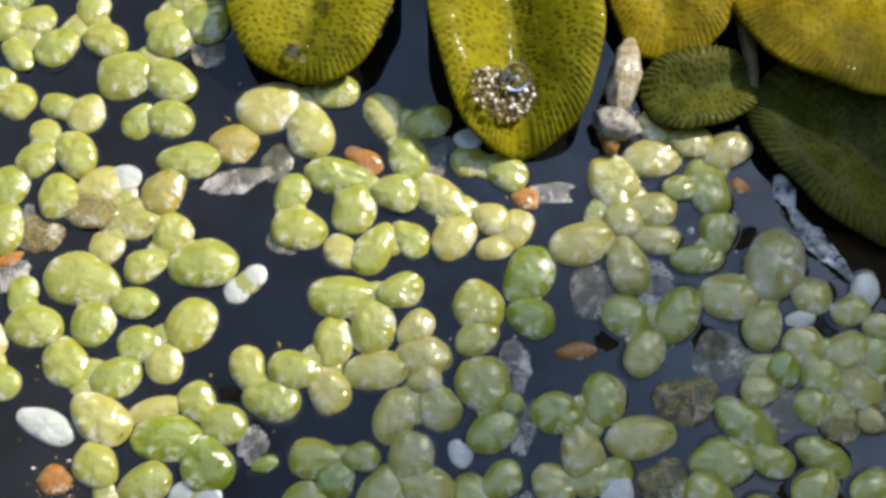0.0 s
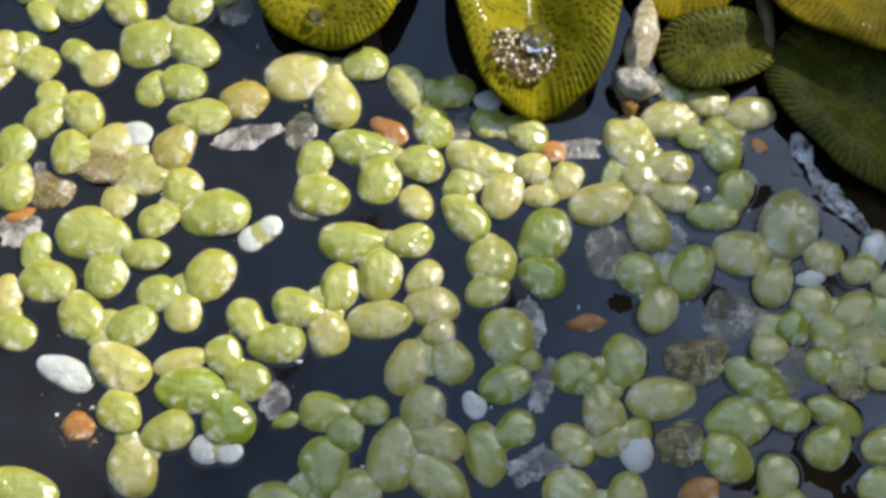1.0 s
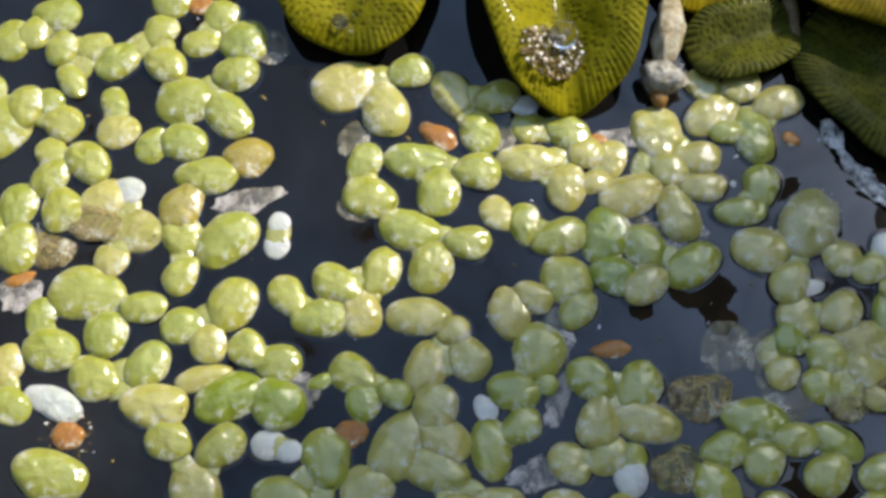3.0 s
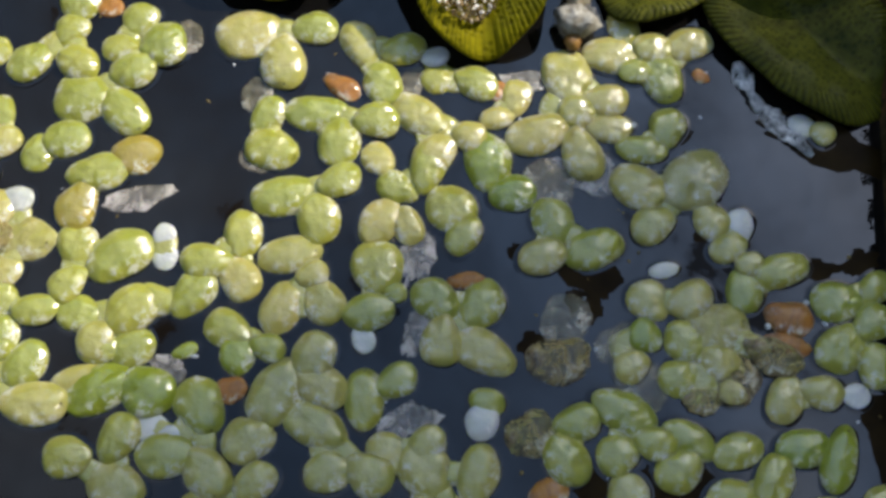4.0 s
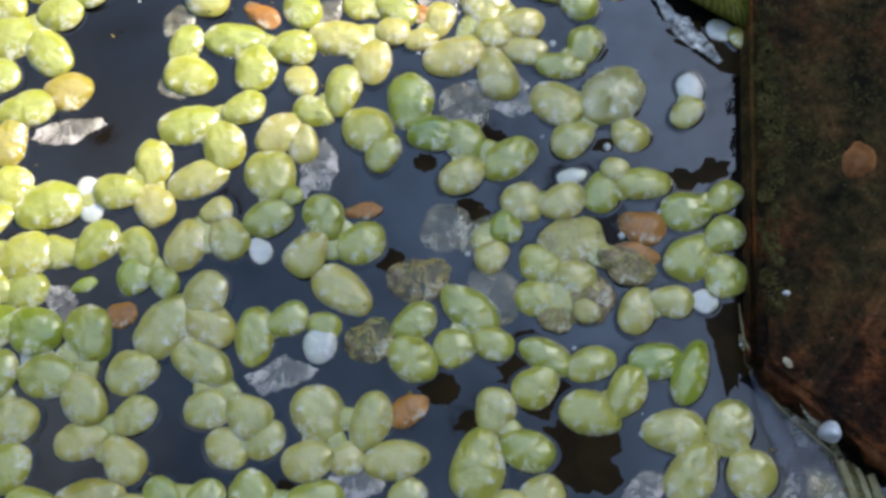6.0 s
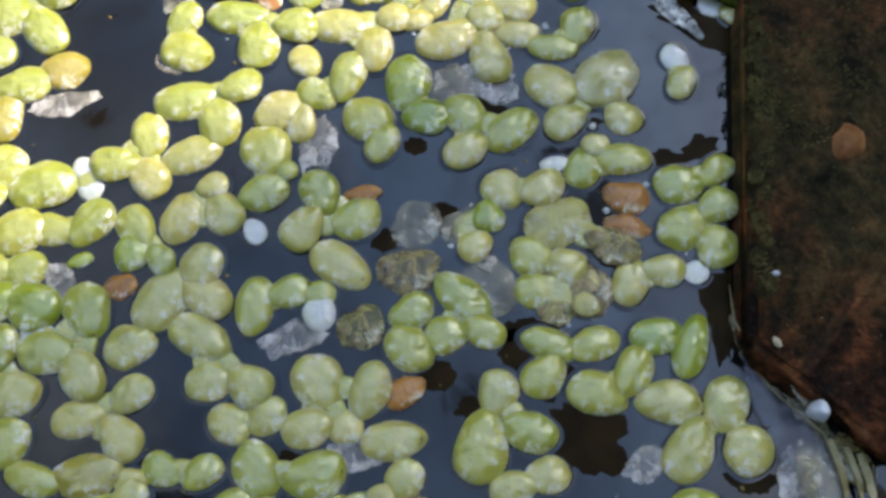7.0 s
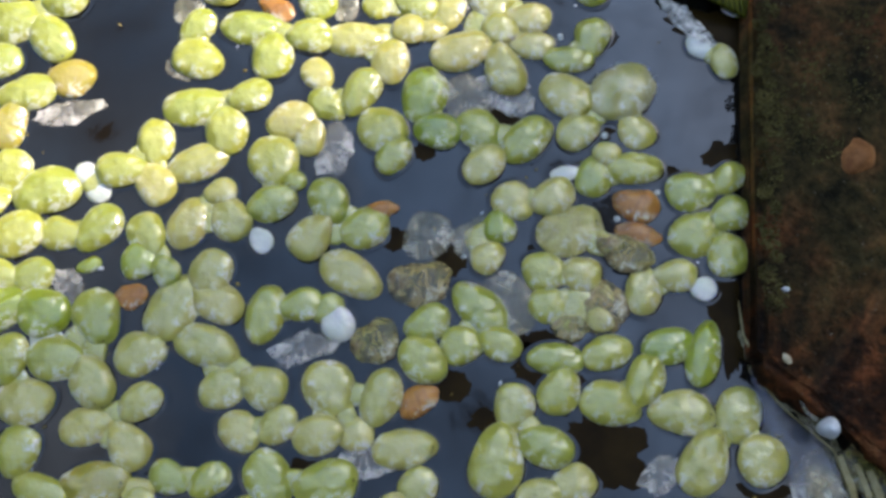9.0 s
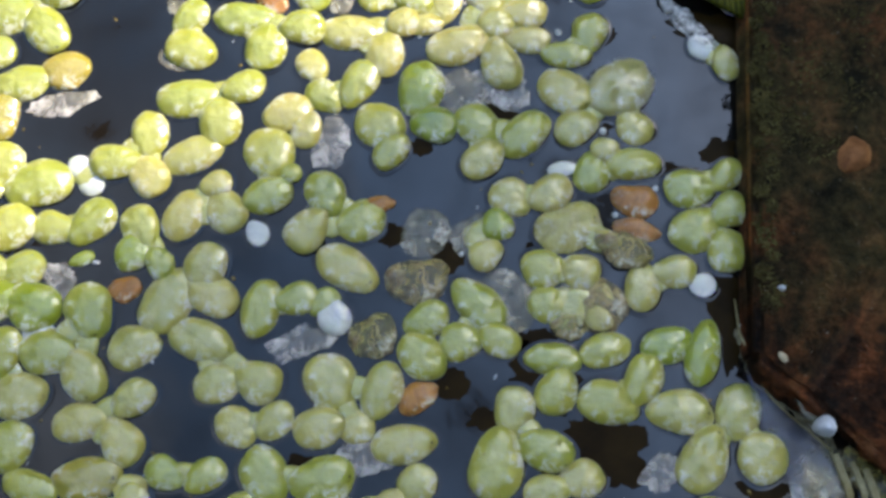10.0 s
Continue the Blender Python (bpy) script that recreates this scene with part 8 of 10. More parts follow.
    walk(duckweed_c69, drift((0, 12.38, 5.06, -2), (0.5, 12.41, 5, -2), (1, 12, 4.66, -2), (1.5, 11.38, 4.51, -2), (2, 11.23, 4.31, -2), (3.5, 11.82, 3.36, -2), (4, 11.57, 3, -2), (4.5, 11.72, 3.08, -2), (5, 10.96, 3.26, -5), (5.5, 11.27, 3.17, -3), (7, 12.87, 3.16, -2), (7.5, 12.94, 3.48, -1), (8, 13.02, 3.52, -1), (8.5, 13.03, 3.36, -0), (9, 13.1, 3.57, 0), (9.5, 12.97, 3.6, 0), (10, 13.22, 3.53, 0)))
    walk(duckweed_c70, drift((0, 16.54, 3.27, 0), (0.5, 16.57, 3.21, 0), (1, 16.16, 2.87, 0), (1.5, 15.54, 2.72, 0), (2, 15.39, 2.53, 0), (3.5, 15.94, 1.6, 0), (4, 15.65, 1.35, 0), (4.5, 15.84, 1.37, 0), (5, 15.22, 1.27, 0), (5.5, 15.55, 1.27, 0), (7, 16.09, 1.98, 0), (7.5, 16.1, 2.14, 0), (8, 16.14, 2.17, 0), (8.5, 16.25, 2.12, 0), (9, 16.37, 2.34, 0), (9.5, 16.31, 2.29, 0), (10, 16.49, 2.3, 0)))
    walk(duckweed_c71, drift((0, 18.76, 2.3, -6), (0.5, 18.78, 2.24, -6), (1, 18.38, 1.91, -6), (1.5, 17.75, 1.75, -6), (2, 17.61, 1.57, -6), (3.5, 18.14, 0.64, -6), (4, 17.86, 0.4, -6), (4.5, 18, 0.4, -6), (5, 17.37, 0.31, -5), (5.5, 17.65, 0.22, -4), (7, 18.46, 0.44, -2), (7.5, 18.52, 0.6, -2), (8, 18.62, 0.68, -1), (8.5, 18.67, 0.58, -1), (9, 18.72, 0.76, 0), (9.5, 18.69, 0.74, 0), (10, 18.95, 0.82, 0)))
    walk(duckweed_c72, drift((0, 3.64, 3.63, -2), (0.5, 3.88, 3.4, -2), (1, 3.46, 3.11, -2), (1.5, 2.98, 2.78, -2), (2, 2.47, 2.28, -2), (3.5, 3.46, 1.22, -2), (4, 3.17, 1.07, -2), (4.5, 3.47, 1.32, -2), (5, 3.46, 1.69, -2), (5.5, 3.8, 1.27, 1), (7, 5, 0.86, 1), (7.5, 5.22, 1.02, 0), (8, 5.29, 1.06, 0), (8.5, 5.37, 0.84, 0), (9, 5.45, 1.02, 0), (9.5, 5.15, 1.06, 0), (10, 5.68, 0.72, 0)))
    walk(duckweed_c73, drift((0, 6.48, -0.1, 0), (0.5, 6.71, -0.33, 0), (1, 6.29, -0.62, 0), (1.5, 5.81, -0.94, 0), (2, 5.3, -1.45, 0), (3.5, 6.3, -2.53, 0), (4, 6.04, -2.93, 0), (4.5, 6.3, -2.46, 0), (5, 5.83, -2.18, 0), (5.5, 6.1, -2.48, 0), (7, 7.43, -2.89, 0), (7.5, 7.76, -2.63, 0), (8, 7.94, -2.45, 0), (8.5, 8.11, -2.64, 0), (9, 8.5, -2.34, 0), (9.5, 8.37, -2.26, 0), (10, 9.21, -2.19, 0)))
    walk(duckweed_c74, drift((0, -6.65, 3.84, 5), (0.5, -6.37, 3.53, 5), (1, -6.83, 3.44, 5), (1.5, -7.31, 3.01, 5), (2, -7.81, 2.62, 5), (3.5, -6.91, 3.04, 5), (4, -6.87, 4.18, 5), (4.5, -5.72, 2.66, 1), (5, -5.1, 2.37, 1), (5.5, -4.78, 2.11, 2), (7, -4.05, 2.89, 1), (7.5, -3.94, 3.27, 1), (8, -3.93, 3.41, 1), (8.5, -3.95, 3.25, 0), (9, -3.84, 3.47, 0), (9.5, -4.28, 3.82, 0), (10, -3.56, 3.8, 0)))
    walk(seed_scale_c75, drift((0, -0.63, 4.43, 0), (0.5, -0.33, 4.13, 0), (1, -0.74, 3.87, 0), (1.5, -1.19, 3.47, 0), (2, -1.68, 2.99, 0), (3.5, -0.71, 2.46, 0), (4, -1, 2.89, 0), (4.5, -0.57, 2.08, 0), (5, -1.08, 3.3, 0), (5.5, -0.84, 2.95, 0), (7, -0.27, 2.57, 0), (7.5, -0.15, 2.84, 0), (8, -0.09, 3.03, 0), (8.5, -0.05, 2.81, 0), (9, 0.05, 3.04, 0), (9.5, -0.3, 3.32, 0), (10, 0.22, 3.15, 0)))
    walk(duckweed_c76, drift((0, -1.56, 0.83, 0), (0.5, -1.26, 0.52, 0), (1, -1.67, 0.27, 0), (1.5, -2.12, -0.14, 0), (2, -2.6, -0.61, 0), (3.5, -2.04, -0.8, 0), (4, -2.17, 0.03, 0), (4.5, -1.47, -0.78, 0), (5, -1.84, 0.25, 0), (5.5, -1.6, -0.09, 0), (7, -0.98, -0.4, 0), (7.5, -0.87, -0.08, 0), (8, -0.86, 0.1, 0), (8.5, -0.82, -0.05, 0), (9, -0.78, 0.13, 0), (9.5, -1.2, 0.31, 0), (10, -0.61, 0.3, 0)))
    walk(duckweed_c77, drift((0, -1.37, 0.03, 0), (0.5, -1.07, -0.27, 0), (1, -1.49, -0.52, 0), (1.5, -1.94, -0.93, 0), (2, -2.42, -1.41, 0), (3.5, -1.43, -1.95, 0), (4, -1.72, -1.55, 0), (4.5, -1.03, -2.34, 0), (5, -1.11, -2, 0), (5.5, -0.85, -2.35, 0), (7, -0.21, -2.68, 0), (7.5, -0.05, -2.32, 0), (8, 0.02, -2.19, 0), (8.5, 0.05, -2.33, 0), (9, 0.09, -2.14, 0), (9.5, -0.33, -1.95, 0), (10, 0.26, -2.08, 0)))
    walk(duckweed_c78, drift((0, -10.02, -2.26, 0), (0.5, -9.83, -2.62, 0), (1, -10.38, -2.52, 0), (1.5, -10.81, -2.44, 0), (2, -11.41, -2.59, 0), (3.5, -9.94, -2, 0), (4, -9.68, -0.88, 0), (4.5, -8.77, -2.07, 0), (5, -8.53, -2.64, 0), (5.5, -8.39, -2.96, 0), (7, -7.51, -2.32, 0), (7.5, -7.39, -2.16, 0), (8, -7.34, -1.98, 0), (8.5, -7.3, -2.02, 0), (9, -7.29, -1.83, 0), (9.5, -7.89, -1.53, 0), (10, -7.29, -1.72, 0)))
    walk(duckweed_c79, drift((0, -16.6, -3.19, 0), (0.5, -16.58, -3.6, 0), (1, -17.17, -3.27, 0), (1.5, -17.62, -3.03, 0), (2, -18.28, -3.08, 0), (3.5, -16.15, -1.63, 0), (4, -15.69, -0.73, 0), (4.5, -14.59, -1.67, 0), (5, -14.5, -2.15, 0), (5.5, -14.35, -2.52, 0), (7, -13.8, -2.22, 0), (7.5, -13.74, -2.06, 0), (8, -13.75, -1.88, 0), (8.5, -13.75, -1.97, 0), (9, -13.84, -1.68, 0), (9.5, -14.51, -1.22, 0), (10, -13.89, -1.52, 0)))
    walk(duckweed_c80, drift((0, -7, 7.52, 2), (0.5, -6.71, 7.18, 2), (1, -7.07, 7, 2), (1.5, -7.55, 6.53, 2), (2, -7.99, 6.08, 2), (3.5, -7.09, 6.52, 2), (4, -9.62, 5.56, 2), (4.5, -11.17, 1.53, 2), (5, -10.99, 0.96, 0), (5.5, -10.78, 0.6, 3), (7, -9.94, 0.81, 2), (7.5, -9.83, 1.02, 1), (8, -9.83, 1.11, 1), (8.5, -9.84, 1.06, 0), (9, -9.77, 1.34, 0), (9.5, -10.39, 1.75, 0), (10, -9.77, 1.51, 0)))
    walk(duckweed_c81, drift((0, -22.6, 0.14, 3), (0.5, -22.65, -0.31, 3), (1, -23.09, -0.04, 3), (1.5, -23.42, 0.24, 3), (2, -23.87, 0.28, 3), (3.5, -21.33, 1.21, 3), (4, -20.61, 1.51, 3), (4.5, -19.45, 1.07, 3), (5, -19.49, 0.7, 4), (5.5, -19.4, 0.29, 1), (7, -19.06, 0.39, 1), (7.5, -18.99, 0.55, 1), (8, -19.02, 0.74, 0), (8.5, -19.06, 0.63, 0), (9, -19.03, 0.92, 0), (9.5, -19.87, 1.54, 0), (10, -19.25, 1.08, 0)))
    walk(duckweed_c83, drift((0, -30.6, 0.07, 0), (0.5, -30.76, -0.22, 0), (1, -30.84, 0.04, 0), (1.5, -30.63, 0.3, 0), (2, -30.69, 0.12, 0), (3.5, -27.16, 0.68, 0), (4, -26.48, 0.39, 0), (4.5, -25.28, -0.18, 0), (5, -25.25, -0.52, 0), (5.5, -25.12, -0.82, 0), (7, -24.67, -0.51, 0), (7.5, -24.6, -0.4, 0), (8, -24.58, -0.21, 0), (8.5, -24.57, -0.31, 0), (9, -24.52, -0.02, 0), (9.5, -25.43, 0.68, 0), (10, -24.75, 0.19, 0)))
    walk(duckweed_c84, drift((0, -24.03, -2.76, 0), (0.5, -24.08, -3.2, 0), (1, -24.51, -2.93, 0), (1.5, -24.73, -2.55, 0), (2, -25.15, -2.51, 0), (3.5, -22.11, -1.89, 0), (4, -21.36, -1.65, 0), (4.5, -20.2, -2.11, 0), (5, -20.16, -2.47, 0), (5.5, -20.05, -2.82, 0), (7, -19.63, -2.53, 0), (7.5, -19.62, -2.37, 0), (8, -19.65, -2.19, 0), (8.5, -19.64, -2.28, 0), (9, -19.66, -1.99, 0), (9.5, -20.56, -1.48, 0), (10, -19.94, -1.82, 0)))
    walk(duckweed_c84b, drift((0, -20.67, -3.45, 0), (0.5, -20.64, -3.87, 0), (1, -21.09, -3.59, 0), (1.5, -21.41, -3.27, 0), (2, -21.96, -3.1, 0), (3.5, -19.46, -2.18, 0), (4, -18.74, -1.88, 0), (4.5, -17.58, -2.34, 0), (5, -17.51, -2.8, 0), (5.5, -17.37, -3.18, 0), (7, -16.86, -2.89, 0), (7.5, -16.8, -2.73, 0), (8, -16.81, -2.6, 0), (8.5, -16.86, -2.69, 0), (9, -16.89, -2.45, 0), (9.5, -17.7, -1.95, 0), (10, -17.15, -2.34, 0)))
    walk(duckweed_c85, drift((0, -28.81, -2.14, 0), (0.5, -28.89, -2.53, 0), (1, -28.97, -2.28, 0), (1.5, -28.77, -2.01, 0), (2, -28.86, -2.17, 0), (3.5, -25.36, -1.59, 0), (4, -24.72, -1.8, 0), (4.5, -23.52, -2.36, 0), (5, -23.48, -2.71, 0), (5.5, -23.36, -3.05, 0), (7, -22.93, -2.73, 0), (7.5, -22.87, -2.63, 0), (8, -22.84, -2.5, 0), (8.5, -22.88, -2.59, 0), (9, -22.88, -2.4, 0), (9.5, -23.82, -1.8, 0), (10, -23.26, -2.29, 0)))
    walk(seed_scale_o1, drift((0, 14.96, 12.75, 0), (0.5, 14.86, 12.75, 0), (1, 14.53, 12.45, 0), (1.5, 13.9, 12.35, 0), (2, 13.9, 12.36, 0), (3.5, 14.74, 11.98, 0), (4, 14.35, 12.06, 0), (4.5, 14.44, 12.08, 0), (5, 14.16, 12.47, 0), (5.5, 14.14, 12.6, 0), (7, 14.13, 13.36, 0), (7.5, 14.13, 13.64, 0), (8, 14.17, 13.76, 0), (8.5, 14.18, 13.55, 0), (9, 14.34, 13.83, 0), (9.5, 14.36, 14.04, 0), (10, 14.46, 14.03, 0)))
    walk(seed_scale_o2, drift((0, 14.97, 14.23, 0), (0.5, 14.87, 14.24, 0), (1, 14.54, 13.93, 0), (1.5, 13.92, 13.84, 0), (2, 14.09, 13.94, 0), (3.5, 14.93, 13.62, 0), (4, 14.56, 13.73, 0), (4.5, 14.87, 13.72, 0), (5, 14.76, 14.13, 0), (5.5, 14.74, 14.28, 0), (7, 14.11, 15.31, 0), (7.5, 14.11, 15.59, 0), (8, 14.15, 15.72, 0), (8.5, 14.16, 15.5, 0), (9, 14.27, 15.78, 0), (9.5, 14.3, 16.02, 0), (10, 14.39, 15.98, 0)))
    walk(pebble_peb, drift((0, 18.63, 9.78, 0), (0.5, 18.64, 9.73, 0), (1, 18.3, 9.43, 0), (1.5, 17.67, 9.28, 0), (2, 17.77, 9.23, 0), (3.5, 18.67, 8.83, 0), (4, 18.31, 8.86, 0), (4.5, 18.37, 8.82, 0), (5, 17.85, 8.98, 0), (5.5, 18.08, 9.21, 0), (7, 18.37, 10.28, 0), (7.5, 18.31, 10.27, 0), (8, 18.17, 10.15, 0), (8.5, 18.23, 9.96, 0), (9, 18.31, 10.2, 0), (9.5, 18.36, 10.34, 0), (10, 18.49, 10.33, 0)))
    walk(petal_pet, drift((0, -13.81, 9.21, 0), (0.5, -13.81, 8.86, 0), (1, -14.28, 9.24, 0), (1.5, -14.66, 8.88, 0), (2, -15.23, 8.77, 0), (3.5, -12.81, 10.96, 0), (4, -12.43, 12.4, 0), (4.5, -11.03, 12.31, 0), (5, -10.93, 13.09, 0), (5.5, -10.53, 12.95, 0), (7, -10.12, 13, 0), (7.5, -10.12, 13.16, 0), (8, -10.23, 13.28, 0), (8.5, -10.23, 13.14, 0), (9, -10.19, 13.42, 0), (9.5, -10.64, 14.1, 0), (10, -10.22, 13.8, 0)))
    walk(petal_pet2, drift((0, 7.83, 17.58, 0), (0.5, 7.7, 17.58, 0), (1, 7.36, 17.29, 0), (1.5, 6.75, 17.19, 0), (2, 6.91, 17.3, 0), (3.5, 7.3, 17.09, 0), (4, 6.82, 16.9, 0), (4.5, 9.25, 17.7, 0), (5, 10.51, 18.3, 0), (5.5, 10.39, 18.25, 0), (7, 9.51, 17.67, 0), (7.5, 9.45, 17.88, 0), (8, 9.49, 17.96, 0), (8.5, 9.51, 17.74, 0), (9, 9.69, 18, 0), (9.5, 9.63, 18.34, 0), (10, 9.75, 18.21, 0)))
    walk(torn_film_deb1, drift((0, -1.96, 19.86, 0), (0.5, -2.03, 19.77, 0), (1, -2.23, 19.69, 0), (1.5, -2.63, 19.94, 0), (2, -2.79, 19.51, 0), (3.5, 0.7, 21.94, 0), (4, 2.06, 23.62, 0), (4.5, 3.82, 23.79, 0), (5, 5.27, 23.8, 0), (5.5, 5.71, 24.09, 0), (7, 5.1, 23.58, 0), (7.5, 5.15, 23.74, 0), (8, 5.13, 23.77, 0), (8.5, 5.28, 23.46, 0), (9, 5.66, 23.76, 0), (9.5, 5.52, 24.21, 0), (10, 5.59, 24.05, 0)))
    walk(torn_film_deb2, drift((0, -28.67, 26.82, 0), (0.5, -28.69, 26.57, 0), (1, -29.5, 27, 0), (1.5, -29.68, 25.94, 0), (2, -30.49, 25.38, 0), (3.5, -28.36, 22.18, 0), (4, -27.53, 21.76, 0), (4.5, -25.3, 20.8, 0), (5, -24.36, 21.02, 0), (5.5, -23.72, 20.98, 0), (7, -23.59, 21.93, 0), (7.5, -23.53, 22.03, 0), (8, -23.61, 22.24, 0), (8.5, -23.7, 22.07, 0), (9, -23.67, 22.31, 0), (9.5, -24.4, 23.44, 0), (10, -23.98, 22.84, 0)))
    walk(torn_film_deb3, drift((0, -5.31, 0.62, 0), (0.5, -5.04, 0.33, 0), (1, -5.45, 0.08, 0), (1.5, -5.9, -0.34, 0), (2, -6.37, -0.81, 0), (3.5, -5.82, -0.97, 0), (4, -5.78, 0.2, 0), (4.5, -4.84, -1.07, 0), (5, -4.6, -1.44, 0), (5.5, -4.41, -1.77, 0), (7, -3.67, -1.34, 0), (7.5, -3.56, -1.02, 0), (8, -3.5, -0.84, 0), (8.5, -3.41, -0.99, 0), (9, -3.36, -0.75, 0), (9.5, -3.81, -0.53, 0), (10, -3.3, -0.64, 0)))
    walk(torn_film_deb4, drift((0, -10.28, 5.58, 0), (0.5, -10.14, 5.25, 0), (1, -10.64, 5.49, 0), (1.5, -11.01, 5.4, 0), (2, -11.6, 5.16, 0), (3.5, -10.22, 5.95, 0), (4, -9.86, 7.21, 0), (4.5, -8.91, 5.81, 0), (5, -8.93, 4.85, 0), (5.5, -9.1, 4.56, 0), (7, -7.68, 5.84, 0), (7.5, -7.57, 6.05, 0), (8, -7.57, 6.1, 0), (8.5, -7.52, 5.98, 0), (9, -7.44, 6.23, 0), (9.5, -7.98, 6.76, 0), (10, -7.4, 6.47, 0)))
    walk(torn_film_deb5, drift((0, -26.82, 9.86, 0), (0.5, -26.97, 9.5, 0), (1, -26.97, 9.68, 0), (1.5, -26.54, 10.29, 0), (2, -26.91, 11.06, 0), (3.5, -24.5, 10.53, 0), (4, -24.76, 10.42, 0), (4.5, -23.51, 10.25, 0), (5, -23.25, 9.87, 0), (5.5, -23.14, 9.54, 0), (7, -22.75, 9.82, 0), (7.5, -22.69, 9.98, 0), (8, -22.72, 10.21, 0), (8.5, -22.77, 10.13, 0), (9, -22.65, 10.43, 0), (9.5, -23.48, 11.33, 0), (10, -22.96, 10.73, 0)))
    walk(leaflet_lf, drift((0, -25.8, 8.56, 0), (0.5, -25.99, 8.14, 0), (1, -25.99, 8.25, 0), (1.5, -25.68, 8.84, 0), (2, -25.74, 9.93, 0), (3.5, -23.25, 11.49, 0), (4, -23.65, 11.68, 0), (4.5, -22.22, 11.69, 0), (5, -21.72, 11.11, 0), (5.5, -21.53, 10.61, 0), (7, -21.31, 11.03, 0), (7.5, -21.26, 11.25, 0), (8, -21.28, 11.42, 0), (8.5, -21.27, 11.4, 0), (9, -21.22, 11.74, 0), (9.5, -22.03, 12.56, 0), (10, -21.48, 12.05, 0)))
    walk(seed_scale_brn1, drift((0, -22.47, 6.74, 0), (0.5, -22.49, 6.29, 0), (1, -22.97, 6.57, 0), (1.5, -23.08, 6.75, 0), (2, -23.42, 7.3, 0), (3.5, -21.15, 8.61, 0), (4, -20.67, 9.23, 0), (4.5, -19.26, 8.98, 0), (5, -19.15, 8.76, 0), (5.5, -19.03, 8.54, 0), (7, -18.54, 9.31, 0), (7.5, -18.42, 9.41, 0), (8, -18.43, 9.58, 0), (8.5, -18.42, 9.39, 0), (9, -18.31, 9.69, 0), (9.5, -19.04, 10.51, 0), (10, -18.52, 10.05, 0)))
    walk(seed_scale_brn2, drift((0, -38.52, 7.63, 0), (0.5, -38.73, 7.57, 0), (1, -38.76, 7.93, 0), (1.5, -38.48, 8, 0), (2, -38.72, 7.17, 0), (3.5, -39.47, 8.21, 0), (4, -38.6, 7.22, 0), (4.5, -37.29, 6.22, 0), (5, -37.21, 5.93, 0), (5.5, -36.99, 5.74, 0), (7, -36.51, 6.06, 0), (7.5, -36.41, 6.23, 0), (8, -36.43, 6.39, 0), (8.5, -36.43, 6.3, 0), (9, -36.36, 6.6, 0), (9.5, -37.27, 7.41, 0), (10, -36.66, 6.89, 0)))
    walk(petal_leafr, drift((0, 14.85, 24.05, 0), (0.5, 14.76, 24.04, 0), (1, 14.63, 23.9, 0), (1.5, 14.31, 23.94, 0), (2, 14.33, 24.02, 0), (3.5, 16.68, 25.61, 0), (4, 17.3, 26.57, 0), (4.5, 21.03, 26.53, 0), (5, 21.47, 27.67, 0), (5.5, 21.34, 28.19, 0), (7, 21.4, 28.98, 0), (7.5, 21.58, 29.45, 0), (8, 21.82, 29.83, 0), (8.5, 22.05, 29.72, 0), (9, 22.44, 30.01, 0), (9.5, 22.55, 30.2, 0), (10, 22.64, 30.03, 0)))
    walk(duckweed_dead1, drift((0, -32.67, 11.87, 0), (0.5, -32.64, 11.63, 0), (1, -32.67, 11.96, 0), (1.5, -32.16, 12.18, 0), (2, -33.2, 11.99, 0), (3.5, -30.33, 10.92, 0), (4, -30.14, 10.01, 0), (4.5, -28.83, 9.16, 0), (5, -28.72, 8.86, 0), (5.5, -28.5, 8.63, 0), (7, -28.02, 8.93, 0), (7.5, -27.94, 9.12, 0), (8, -27.97, 9.29, 0), (8.5, -27.98, 9.21, 0), (9, -27.9, 9.51, 0), (9.5, -28.8, 10.38, 0), (10, -28.23, 9.83, 0)))
    walk(duckweed_shell, drift((0, -31.02, 36.28, 0), (0.5, -30.82, 36.31, 0), (1, -30.71, 36.53, 0), (1.5, -30.35, 35.79, 0), (2, -30.58, 35.48, 0), (3.5, -26.42, 33.66, 0), (4, -25.12, 33.41, 0), (4.5, -23.18, 32.31, 0), (5, -22.25, 32.6, 0), (5.5, -21.79, 32.63, 0), (7, -21.27, 33.19, 0), (7.5, -21.24, 33.35, 0), (8, -21.26, 33.52, 0), (8.5, -21.31, 33.35, 0), (9, -21.19, 33.63, 0), (9.5, -21.6, 34.37, 0), (10, -21.42, 34.16, 0)))
    walk(seed_scale_org, drift((0, -6.58, 15.51, 0), (0.5, -6.6, 15.11, 0), (1, -7.24, 14.38, 0), (1.5, -7.49, 13.85, 0), (2, -7.76, 12.84, 0), (3.5, -5.02, 14.13, 0), (4, -6.03, 16.22, 0), (4.5, -4.7, 15.21, 0), (5, -4.34, 15.79, 0), (5.5, -4.03, 15.69, 0), (7, -3.2, 15.6, 0), (7.5, -3.06, 15.69, 0), (8, -2.98, 15.63, 0), (8.5, -2.83, 15.33, 0), (9, -2.61, 15.49, 0), (9.5, -2.9, 16, 0), (10, -2.59, 15.74, 0)))
